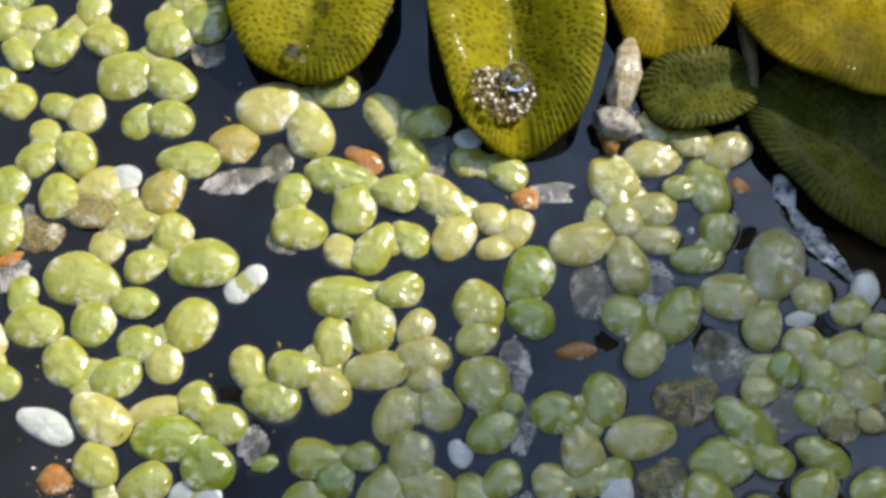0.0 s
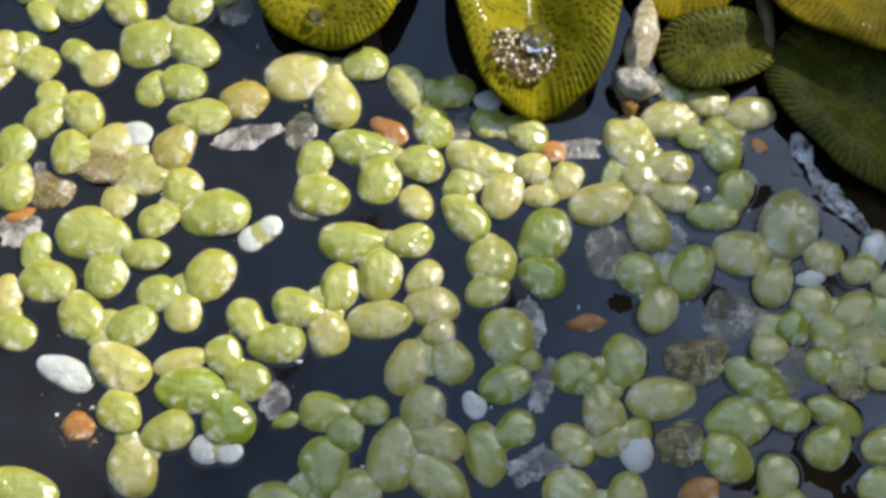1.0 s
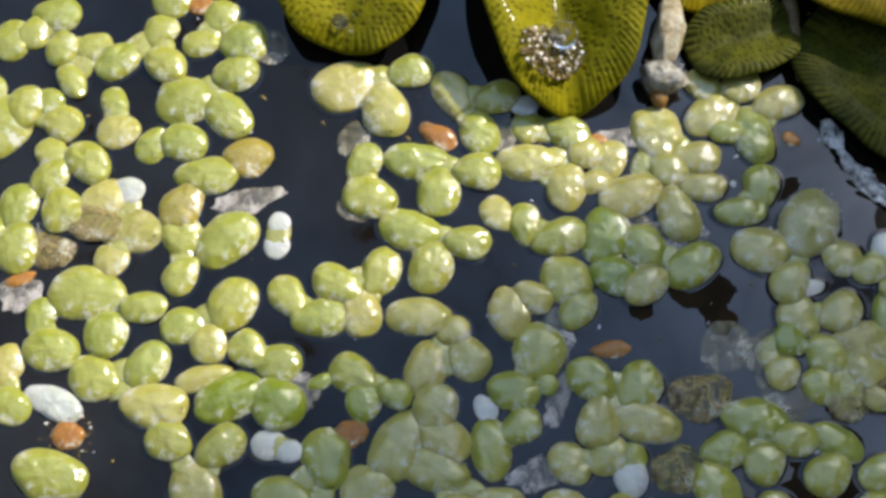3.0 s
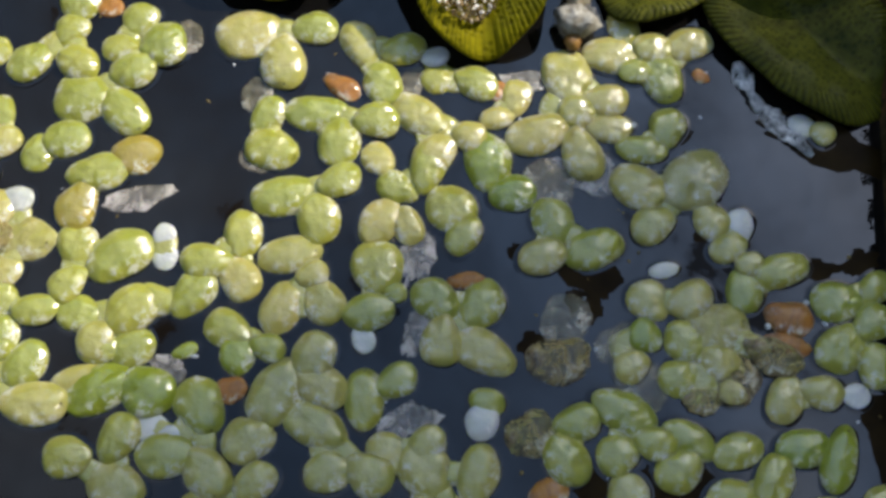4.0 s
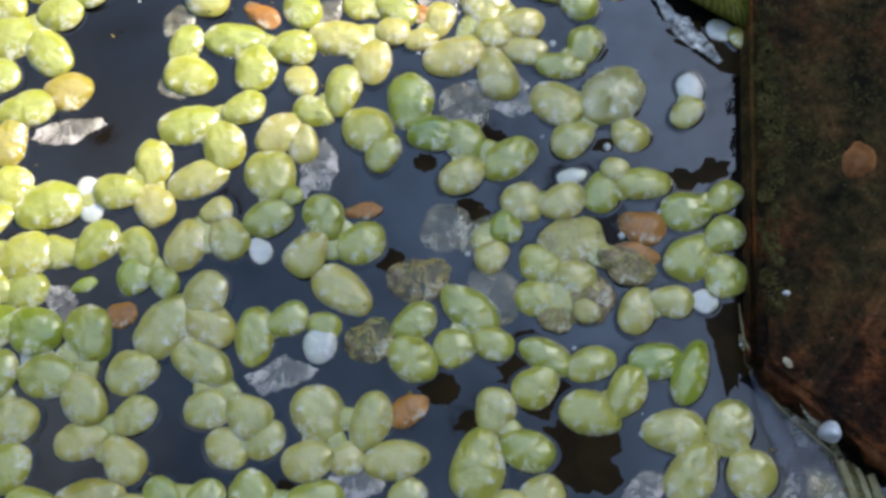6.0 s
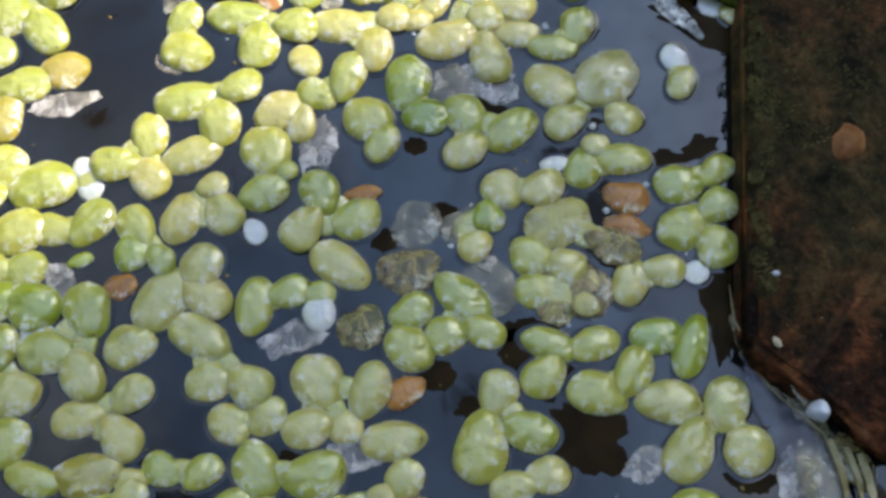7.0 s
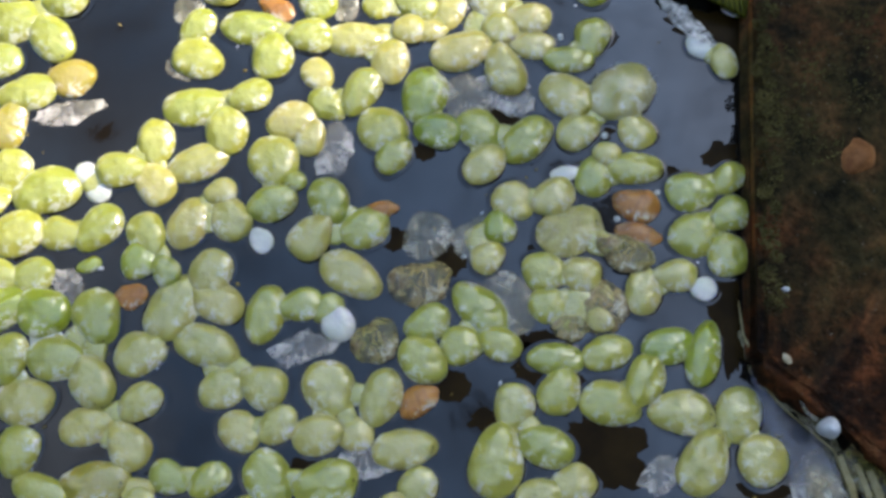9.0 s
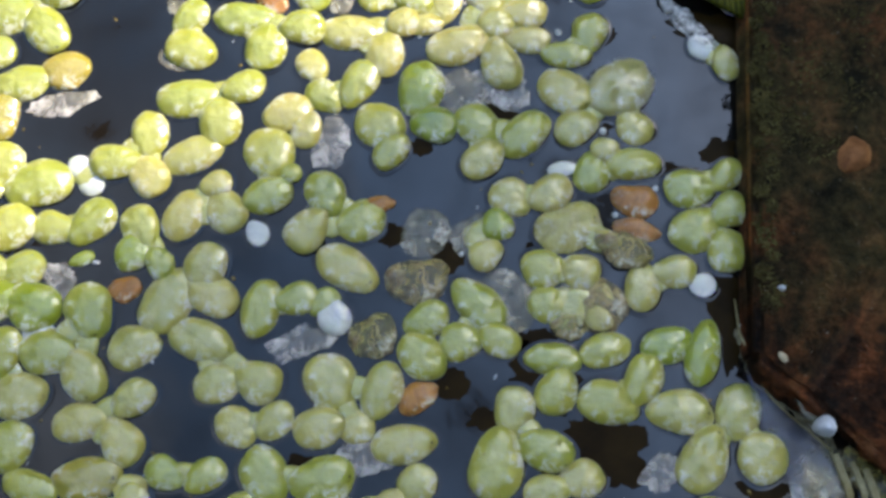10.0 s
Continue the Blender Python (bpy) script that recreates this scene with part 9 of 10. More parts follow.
    walk(seed_scale_oa, drift((0, -35.22, 41.48, 0), (0.5, -35.2, 41.28, 0), (1, -35.41, 41.37, 0), (1.5, -35.14, 40.46, 0), (2, -35.45, 39.36, 0), (3.5, -31.54, 36.57, 0), (4, -30.48, 35.74, 0), (4.5, -28.69, 34.73, 0), (5, -27.83, 34.97, 0), (5.5, -27.27, 34.94, 0), (7, -26.91, 35.5, 0), (7.5, -26.89, 35.65, 0), (8, -26.93, 35.85, 0), (8.5, -27.04, 35.68, 0), (9, -26.95, 35.95, 0), (9.5, -27.38, 36.65, 0), (10, -27.19, 36.44, 0)))
    walk(torn_film_deb6, drift((0, -10.63, 14.48, 0), (0.5, -10.78, 14.09, 0), (1, -11.03, 14.17, 0), (1.5, -11.14, 13.85, 0), (2, -11.25, 13.39, 0), (3.5, -8.45, 15.72, 0), (4, -9.12, 18, 0), (4.5, -7.33, 17.68, 0), (5, -7.2, 18.47, 0), (5.5, -6.94, 18.61, 0), (7, -6.16, 19.14, 0), (7.5, -6.05, 19.44, 0), (8, -6, 19.61, 0), (8.5, -5.83, 19.47, 0), (9, -5.62, 19.82, 0), (9.5, -5.9, 20.55, 0), (10, -5.63, 20.23, 0)))
    walk(duckweed_tr1, drift((0, 5.46, 12.45, 0), (0.5, 5.39, 12.42, 0), (1, 4.98, 12.09, 0), (1.5, 4.28, 11.96, 0), (2, 4.44, 11.8, 0), (3.5, 5.13, 10.22, 0), (4, 4.88, 9.77, 0), (4.5, 4.87, 10.78, 0), (5, 4.88, 11.37, 0), (5.5, 4.93, 10.88, 0), (7, 5.21, 9.48, 0), (7.5, 5.43, 9.56, 0), (8, 5.59, 9.52, 0), (8.5, 5.74, 9.19, 0), (9, 5.98, 9.33, 0), (9.5, 5.83, 9.57, 0), (10, 6.14, 9.39, 0)))
    walk(duckweed_tr2, drift((0, -5.07, 19.31, 0), (0.5, -5.02, 19.08, 0), (1, -5.31, 19, 0), (1.5, -5.33, 19.37, 0), (2, -5.28, 18.92, 0), (3.5, -1.66, 21.58, 0), (4, -0.44, 22.69, 0), (4.5, 1.73, 22.57, 0), (5, 2.68, 22.66, 0), (5.5, 2.97, 22.85, 0), (7, 3.07, 23.1, 0), (7.5, 3.09, 23.29, 0), (8, 3.06, 23.33, 0), (8.5, 3.13, 23.08, 0), (9, 3.37, 23.36, 0), (9.5, 3.21, 23.88, 0), (10, 3.38, 23.65, 0)))
    walk(duckweed_tr3, drift((0, 12.13, 13.98, -2), (0.5, 12.04, 13.99, -2), (1, 11.7, 13.68, -2), (1.5, 11.07, 13.58, -2), (2, 11.25, 13.7, -2), (3.5, 11.47, 12.68, -2), (4, 11.11, 12.62, -2), (4.5, 11.45, 12.65, -2), (5, 11.34, 13.17, -2), (5.5, 11.3, 13.15, -1), (7, 10.85, 13.24, -1), (7.5, 10.88, 13.49, -1), (8, 10.94, 13.61, -0), (8.5, 10.97, 13.42, -0), (9, 11.13, 13.72, 0), (9.5, 11.09, 13.96, 0), (10, 11.26, 13.87, 0)))
    walk(torn_film_deb7, drift((0, 14.09, -0.07, 0), (0.5, 14.2, -0.2, 0), (1, 13.79, -0.53, 0), (1.5, 13.24, -0.77, 0), (2, 12.92, -1.19, 0), (3.5, 13.87, -2.09, 0), (4, 13.62, -2.47, 0), (4.5, 13.84, -2.31, 0), (5, 13.18, -2.26, 0), (5.5, 13.47, -2.3, 0), (7, 14.56, -1.97, 0), (7.5, 14.66, -1.75, 0), (8, 14.75, -1.67, 0), (8.5, 14.84, -1.79, 0), (9, 14.98, -1.57, 0), (9.5, 14.9, -1.57, 0), (10, 15.25, -1.54, 0)))
    walk(torn_film_deb8, drift((0, 24.77, 2.93, 0), (0.5, 24.78, 2.87, 0), (1, 24.38, 2.53, 0), (1.5, 23.75, 2.38, 0), (2, 23.62, 2.21, 0), (3.5, 24.12, 1.3, 0), (4, 23.79, 1.2, 0), (4.5, 23.93, 1.19, 0), (5, 23.41, 1.24, 0), (5.5, 23.61, 1.33, 0), (7, 24.47, 1.91, 0), (7.5, 24.49, 2.06, 0), (8, 24.52, 2.09, 0), (8.5, 24.58, 1.96, 0), (9, 24.65, 2.18, 0), (9.5, 24.63, 2.2, 0), (10, 24.84, 2.21, 0)))
    walk(torn_film_deb9, drift((0, 24.39, -1.01, 0), (0.5, 24.41, -1.07, 0), (1, 24.01, -1.41, 0), (1.5, 23.38, -1.56, 0), (2, 23.24, -1.74, 0), (3.5, 23.76, -2.66, 0), (4, 23.43, -2.77, 0), (4.5, 23.59, -2.76, 0), (5, 22.97, -2.71, 0), (5.5, 23.25, -2.67, 0), (7, 24.12, -2.11, 0), (7.5, 24.17, -1.9, 0), (8, 24.24, -1.83, 0), (8.5, 24.29, -1.95, 0), (9, 24.37, -1.73, 0), (9.5, 24.31, -1.75, 0), (10, 24.54, -1.74, 0)))
    walk(torn_film_deb10, drift((0, -8.13, 25.98, 0), (0.5, -7.85, 25.94, 0), (1, -7.55, 26.14, 0), (1.5, -7.47, 26.4, 0), (2, -7.05, 26.34, 0), (3.5, -3.2, 28.89, 0), (4, -2.36, 30.11, 0), (4.5, -0.74, 30.17, 0), (5, 0.61, 30.38, 0), (5.5, 0.96, 30.55, 0), (7, 1.27, 30.52, 0), (7.5, 1.31, 30.67, 0), (8, 1.32, 30.68, 0), (8.5, 1.46, 30.4, 0), (9, 1.8, 30.63, 0), (9.5, 1.65, 31.24, 0), (10, 1.78, 30.94, 0)))
    walk(torn_film_deb11, drift((0, -9.74, 10.69, 0), (0.5, -9.56, 10.36, 0), (1, -9.97, 10.37, 0), (1.5, -10.28, 9.84, 0), (2, -10.73, 9.48, 0), (3.5, -8.47, 11.28, 0), (4, -9.1, 12.89, 0), (4.5, -7.67, 12.37, 0), (5, -7.84, 13.03, 0), (5.5, -7.55, 12.98, 0), (7, -7.06, 13.37, 0), (7.5, -7.05, 13.56, 0), (8, -7.1, 13.64, 0), (8.5, -7.06, 13.47, 0), (9, -7, 13.75, 0), (9.5, -7.36, 14.38, 0), (10, -7.03, 14.12, 0)))
    walk(torn_film_deb12, drift((0, -42.92, 20.62, 0), (0.5, -43.08, 20.43, 0), (1, -43.83, 20.65, 0), (1.5, -44.21, 19.74, 0), (2, -44.6, 18.59, 0), (3.5, -42.29, 16.12, 0), (4, -41.26, 15.16, 0), (4.5, -39.42, 14.12, 0), (5, -38.86, 13.96, 0), (5.5, -38.4, 13.78, 0), (7, -38.11, 14.09, 0), (7.5, -38.08, 14.29, 0), (8, -38.14, 14.46, 0), (8.5, -38.2, 14.37, 0), (9, -38.15, 14.69, 0), (9.5, -39.03, 15.72, 0), (10, -38.52, 15.09, 0)))
    walk(seed_scale_o5, drift((0, -42.98, 21.5, 0), (0.5, -43.13, 21.32, 0), (1, -43.9, 21.54, 0), (1.5, -44.26, 20.64, 0), (2, -44.67, 19.49, 0), (3.5, -42.55, 16.92, 0), (4, -41.7, 15.84, 0), (4.5, -39.85, 14.8, 0), (5, -39.29, 14.65, 0), (5.5, -38.83, 14.47, 0), (7, -38.54, 14.78, 0), (7.5, -38.51, 14.98, 0), (8, -38.57, 15.15, 0), (8.5, -38.63, 15.06, 0), (9, -38.58, 15.38, 0), (9.5, -39.46, 16.41, 0), (10, -38.95, 15.78, 0)))
    walk(water_gap_dk2, drift((0, 9.65, 2.65, 0), (0.5, 9.79, 2.49, 0), (1, 9.36, 2.18, 0), (1.5, 8.81, 1.94, 0), (2, 8.47, 1.52, 0), (3.5, 9.49, 0.41, 0), (4, 9.24, 0.02, 0), (4.5, 9.47, 0.2, 0), (5, 8.93, 0.47, 0), (5.5, 9.19, 0.19, 0), (7, 10.68, -0.24, 0), (7.5, 10.9, -0.06, 0), (8, 11.05, -0.02, 0), (8.5, 11.17, -0.25, 0), (9, 11.36, -0.05, 0), (9.5, 11.23, -0.02, 0), (10, 11.63, -0.05, 0)))
    walk(water_gap_dk3, drift((0, 16.74, 16.75, 0), (0.5, 16.6, 16.75, 0), (1, 16.26, 16.46, 0), (1.5, 15.64, 16.36, 0), (2, 15.81, 16.46, 0), (3.5, 17.09, 17.02, 0), (4, 16.61, 17.02, 0), (4.5, 17.31, 17.1, 0), (5, 18.26, 17.56, 0), (5.5, 17.84, 17.82, 0), (7, 16.82, 18.04, 0), (7.5, 16.75, 18.2, 0), (8, 16.69, 18.24, 0), (8.5, 16.58, 17.83, 0), (9, 16.6, 17.83, 0), (9.5, 16.62, 18.07, 0), (10, 16.72, 18.02, 0)))
    walk(water_gap_dk4, drift((0, 19.5, 17.13, 0), (0.5, 19.37, 17.13, 0), (1, 19.02, 16.83, 0), (1.5, 18.52, 16.79, 0), (2, 18.69, 16.89, 0), (3.5, 20.01, 17.47, 0), (4, 19.54, 17.47, 0), (4.5, 19.72, 17.49, 0), (5, 19.71, 17.7, 0), (5.5, 19.52, 18.14, 0), (7, 19.23, 18.91, 0), (7.5, 19.4, 19.25, 0), (8, 19.59, 19.47, 0), (8.5, 19.71, 19.24, 0), (9, 19.97, 19.42, 0), (9.5, 20.02, 19.65, 0), (10, 20.1, 19.57, 0)))
    walk(water_gap_dk5, drift((0, -4.63, 16.26, 0), (0.5, -4.67, 15.94, 0), (1, -5.01, 15.76, 0), (1.5, -5.33, 15.85, 0), (2, -5.39, 15.28, 0), (3.5, -2.93, 16.89, 0), (4, -2.55, 18.17, 0), (4.5, -0.7, 18.45, 0), (5, 0.24, 19.08, 0), (5.5, 0.36, 19.12, 0), (7, 0.18, 19.02, 0), (7.5, 0.17, 19.29, 0), (8, 0.12, 19.42, 0), (8.5, 0.12, 19.29, 0), (9, 0.26, 19.62, 0), (9.5, 0.06, 20.15, 0), (10, 0.3, 19.86, 0)))
    walk(water_gap_dk6, drift((0, -0.33, 12.07, 0), (0.5, -0.28, 11.93, 0), (1, -0.67, 11.63, 0), (1.5, -1.32, 11.41, 0), (2, -1.29, 11.17, 0), (3.5, -0.96, 10.08, 0), (4, -1.8, 12.13, 0), (4.5, -1.42, 11.34, 0), (5, -1.91, 12.56, 0), (5.5, -1.84, 12.27, 0), (7, -1.62, 12.39, 0), (7.5, -1.57, 12.77, 0), (8, -1.59, 13.02, 0), (8.5, -1.57, 13, 0), (9, -1.47, 13.45, 0), (9.5, -1.77, 13.9, 0), (10, -1.45, 13.65, 0)))
    walk(water_gap_dk7, drift((0, 9.49, 18.59, 0), (0.5, 9.36, 18.59, 0), (1, 9.11, 18.36, 0), (1.5, 8.6, 18.32, 0), (2, 8.68, 18.43, 0), (3.5, 10.05, 19.1, 0), (4, 9.72, 19.26, 0), (4.5, 11.58, 19.64, 0), (5, 12.69, 20.24, 0), (5.5, 12.59, 20.29, 0), (7, 11.96, 20.54, 0), (7.5, 11.96, 20.77, 0), (8, 11.98, 20.84, 0), (8.5, 12.04, 20.59, 0), (9, 12.24, 20.87, 0), (9.5, 12.22, 21.19, 0), (10, 12.35, 21.08, 0)))
    walk(water_gap_dk8, drift((0, 1.91, 5.69, 0), (0.5, 2.14, 5.47, 0), (1, 1.74, 5.17, 0), (1.5, 1.27, 4.85, 0), (2, 0.78, 4.33, 0), (3.5, 1.74, 3.32, 0), (4, 1.45, 3.58, 0), (4.5, 1.95, 3.47, 0), (5, 1.03, 4.89, 0), (5.5, 1.15, 4.58, 0), (7, 1.57, 3.78, 0), (7.5, 1.76, 3.99, 0), (8, 1.82, 4.1, 0), (8.5, 1.89, 3.88, 0), (9, 2, 4.11, 0), (9.5, 1.71, 4.34, 0), (10, 2.18, 4.14, 0)))
    walk(water_gap_dk9, drift((0, 6.18, 9.11, 0), (0.5, 6.24, 9, 0), (1, 5.83, 8.68, 0), (1.5, 5.22, 8.51, 0), (2, 5.07, 8.2, 0), (3.5, 6.04, 6.8, 0), (4, 5.78, 6.37, 0), (4.5, 5.96, 7.02, 0), (5, 5.29, 7.41, 0), (5.5, 5.43, 7.11, 0), (7, 6.3, 6.21, 0), (7.5, 6.43, 6.38, 0), (8, 6.5, 6.41, 0), (8.5, 6.56, 6.19, 0), (9, 6.64, 6.42, 0), (9.5, 6.46, 6.56, 0), (10, 6.77, 6.43, 0)))
    walk(water_gap_dk10, drift((0, 3.61, 4.31, 0), (0.5, 3.84, 4.08, 0), (1, 3.42, 3.79, 0), (1.5, 2.94, 3.47, 0), (2, 2.43, 2.96, 0), (3.5, 3.43, 1.91, 0), (4, 3.14, 1.75, 0), (4.5, 3.45, 2, 0), (5, 2.86, 2.84, 0), (5.5, 3.03, 2.44, 0), (7, 3.88, 1.65, 0), (7.5, 4.02, 1.86, 0), (8, 4.08, 1.95, 0), (8.5, 4.14, 1.75, 0), (9, 4.2, 1.94, 0), (9.5, 3.88, 2.07, 0), (10, 4.37, 1.87, 0)))
    walk(water_gap_dk11, drift((0, -9.4, -1.4, 0), (0.5, -9.21, -1.76, 0), (1, -9.76, -1.67, 0), (1.5, -10.18, -1.66, 0), (2, -10.76, -1.94, 0), (3.5, -9.3, -1.36, 0), (4, -9.05, -0.23, 0), (4.5, -8.14, -1.43, 0), (5, -7.89, -2, 0), (5.5, -7.75, -2.32, 0), (7, -6.87, -1.67, 0), (7.5, -6.75, -1.42, 0), (8, -6.72, -1.27, 0), (8.5, -6.69, -1.36, 0), (9, -6.64, -1.13, 0), (9.5, -7.17, -0.82, 0), (10, -6.57, -0.97, 0)))
    walk(water_gap_dk12, drift((0, 20.83, -1.21, 0), (0.5, 20.86, -1.27, 0), (1, 20.45, -1.61, 0), (1.5, 19.83, -1.76, 0), (2, 19.68, -1.95, 0), (3.5, 20.21, -2.88, 0), (4, 19.93, -3.13, 0), (4.5, 20.07, -3.13, 0), (5, 19.45, -3.09, 0), (5.5, 19.73, -3.06, 0), (7, 20.79, -2.71, 0), (7.5, 20.85, -2.5, 0), (8, 20.92, -2.43, 0), (8.5, 20.97, -2.55, 0), (9, 21.05, -2.34, 0), (9.5, 20.99, -2.35, 0), (10, 21.22, -2.34, 0)))
    walk(water_gap_dk13, drift((0, 1.64, 16.31, 0), (0.5, 1.54, 16.23, 0), (1, 1.15, 15.97, 0), (1.5, 0.48, 15.99, 0), (2, 0.52, 15.82, 0), (3.5, 1.43, 15.09, 0), (4, 1.48, 14.63, 0), (4.5, 2.41, 15.52, 0), (5, 3.84, 16.61, 0), (5.5, 3.85, 16.27, 0), (7, 2.35, 13.99, 0), (7.5, 2.21, 13.68, 0), (8, 2.03, 13.25, 0), (8.5, 1.87, 12.55, 0), (9, 1.83, 12.31, 0), (9.5, 1.6, 12.64, 0), (10, 1.92, 12.4, 0)))
    walk(water_gap_dk14, drift((0, 4.73, 22.87, 0), (0.5, 4.66, 22.83, 0), (1, 4.59, 22.78, 0), (1.5, 4.33, 22.94, 0), (2, 4.31, 22.92, 0), (3.5, 7.66, 24.98, 0), (4, 8.42, 26.07, 0), (4.5, 10.14, 26.29, 0), (5, 11.7, 26.61, 0), (5.5, 11.99, 26.77, 0), (7, 11.97, 27.03, 0), (7.5, 12.06, 27.34, 0), (8, 12.18, 27.51, 0), (8.5, 12.38, 27.29, 0), (9, 12.77, 27.58, 0), (9.5, 12.77, 27.93, 0), (10, 12.87, 27.74, 0)))
    walk(water_gap_dk15, drift((0, 6.88, 8.67, 0), (0.5, 6.92, 8.61, 0), (1, 6.51, 8.27, 0), (1.5, 5.89, 8.12, 0), (2, 5.7, 7.88, 0), (3.5, 6.59, 6.5, 0), (4, 6.32, 6.07, 0), (4.5, 6.52, 6.7, 0), (5, 5.86, 7.09, 0), (5.5, 6, 6.77, 0), (7, 6.9, 5.89, 0), (7.5, 7.03, 6.05, 0), (8, 7.09, 6.08, 0), (8.5, 7.15, 5.87, 0), (9, 7.23, 6.09, 0), (9.5, 7.05, 6.22, 0), (10, 7.36, 6.09, 0)))
    walk(water_gap_dk16, drift((0, 7.07, 6.18, 0), (0.5, 7.2, 6.02, 0), (1, 6.78, 5.71, 0), (1.5, 6.23, 5.48, 0), (2, 5.88, 5.05, 0), (3.5, 6.85, 4.14, 0), (4, 6.59, 3.72, 0), (4.5, 6.87, 4.26, 0), (5, 6.29, 4.58, 0), (5.5, 6.54, 4.26, 0), (7, 7.87, 3.78, 0), (7.5, 7.99, 3.93, 0), (8, 8.05, 3.94, 0), (8.5, 8.11, 3.74, 0), (9, 8.16, 3.95, 0), (9.5, 7.96, 4.02, 0), (10, 8.29, 3.85, 0)))
    walk(water_gap_dk17, drift((0, 8.45, 14.33, 0), (0.5, 8.32, 14.33, 0), (1, 7.96, 14.02, 0), (1.5, 7.31, 13.92, 0), (2, 7.5, 14.03, 0), (3.5, 7.66, 13.03, 0), (4, 7.4, 12.61, 0), (4.5, 7.59, 13.46, 0), (5, 8.05, 14.25, 0), (5.5, 8.02, 13.87, 0), (7, 7.59, 12.79, 0), (7.5, 7.65, 12.94, 0), (8, 7.7, 12.99, 0), (8.5, 7.72, 12.76, 0), (9, 7.88, 12.99, 0), (9.5, 7.75, 13.25, 0), (10, 8.01, 13.06, 0)))
    walk(water_gap_dk18, drift((0, 20.47, 8.68, 0), (0.5, 20.48, 8.63, 0), (1, 20.08, 8.3, 0), (1.5, 19.44, 8.15, 0), (2, 19.54, 8.09, 0), (3.5, 20, 7.19, 0), (4, 19.65, 7.22, 0), (4.5, 19.78, 7.22, 0), (5, 19.23, 7.31, 0), (5.5, 19.35, 7.41, 0), (7, 19.7, 8.21, 0), (7.5, 19.66, 8.38, 0), (8, 19.61, 8.38, 0), (8.5, 19.59, 8.19, 0), (9, 19.66, 8.41, 0), (9.5, 19.69, 8.53, 0), (10, 19.86, 8.51, 0)))
    walk(duckweed_rot1, drift((0, -41.07, 23.13, 0), (0.5, -41.22, 22.94, 0), (1, -42, 23.17, 0), (1.5, -42.34, 22.41, 0), (2, -42.85, 21.34, 0), (3.5, -40.8, 18.79, 0), (4, -40.02, 17.67, 0), (4.5, -37.95, 16.66, 0), (5, -37.37, 16.51, 0), (5.5, -36.9, 16.33, 0), (7, -36.62, 16.64, 0), (7.5, -36.59, 16.85, 0), (8, -36.67, 17.04, 0), (8.5, -36.75, 16.93, 0), (9, -36.72, 17.22, 0), (9.5, -37.55, 18.32, 0), (10, -37.07, 17.67, 0)))
    walk(torn_film_deb13, drift((0, -42.27, 24.12, 0), (0.5, -42.43, 23.93, 0), (1, -43.22, 24.15, 0), (1.5, -43.38, 23.39, 0), (2, -43.99, 22.29, 0), (3.5, -41.95, 19.75, 0), (4, -41.23, 18.77, 0), (4.5, -39.17, 17.76, 0), (5, -38.37, 17.72, 0), (5.5, -37.9, 17.54, 0), (7, -37.68, 18, 0), (7.5, -37.66, 18.16, 0), (8, -37.74, 18.36, 0), (8.5, -37.82, 18.24, 0), (9, -37.79, 18.53, 0), (9.5, -38.62, 19.63, 0), (10, -38.14, 18.99, 0)))
    walk(duckweed_rot2, drift((0, 27.53, -0.57, 0), (0.5, 27.55, -0.62, 0), (1, 27.15, -0.96, 0), (1.5, 26.52, -1.11, 0), (2, 26.39, -1.29, 0), (3.5, 26.89, -2.2, 0), (4, 26.56, -2.31, 0), (4.5, 26.67, -2.31, 0), (5, 26.15, -2.27, 0), (5.5, 26.36, -2.18, 0), (7, 27.22, -1.61, 0), (7.5, 27.24, -1.46, 0), (8, 27.27, -1.43, 0), (8.5, 27.33, -1.55, 0), (9, 27.41, -1.33, 0), (9.5, 27.39, -1.32, 0), (10, 27.59, -1.31, 0)))
    walk(air_bubble_bub3, drift((0, 9.76, 18.45, 0), (0.5, 9.63, 18.45, 0), (1, 9.37, 18.22, 0), (1.5, 8.86, 18.17, 0), (2, 8.94, 18.29, 0), (3.5, 10.29, 18.94, 0), (4, 9.95, 19.09, 0), (4.5, 11.8, 19.46, 0), (5, 12.9, 20.07, 0), (5.5, 12.79, 20.12, 0), (7, 12.14, 20.37, 0), (7.5, 12.14, 20.6, 0), (8, 12.16, 20.67, 0), (8.5, 12.23, 20.43, 0), (9, 12.42, 20.71, 0), (9.5, 12.4, 21.02, 0), (10, 12.53, 20.92, 0)))
    walk(air_bubble_bub4, drift((0, 15.94, 14.57, 0), (0.5, 15.84, 14.58, 0), (1, 15.51, 14.27, 0), (1.5, 14.89, 14.18, 0), (2, 15.07, 14.28, 0), (3.5, 16.25, 14.77, 0), (4, 15.79, 14.78, 0), (4.5, 16.07, 14.8, 0), (5, 16.03, 15.18, 0), (5.5, 15.95, 15.39, 0), (7, 15.5, 16.24, 0), (7.5, 15.53, 16.51, 0), (8, 15.56, 16.62, 0), (8.5, 15.57, 16.42, 0), (9, 15.71, 16.69, 0), (9.5, 15.73, 16.93, 0), (10, 15.84, 16.88, 0)))
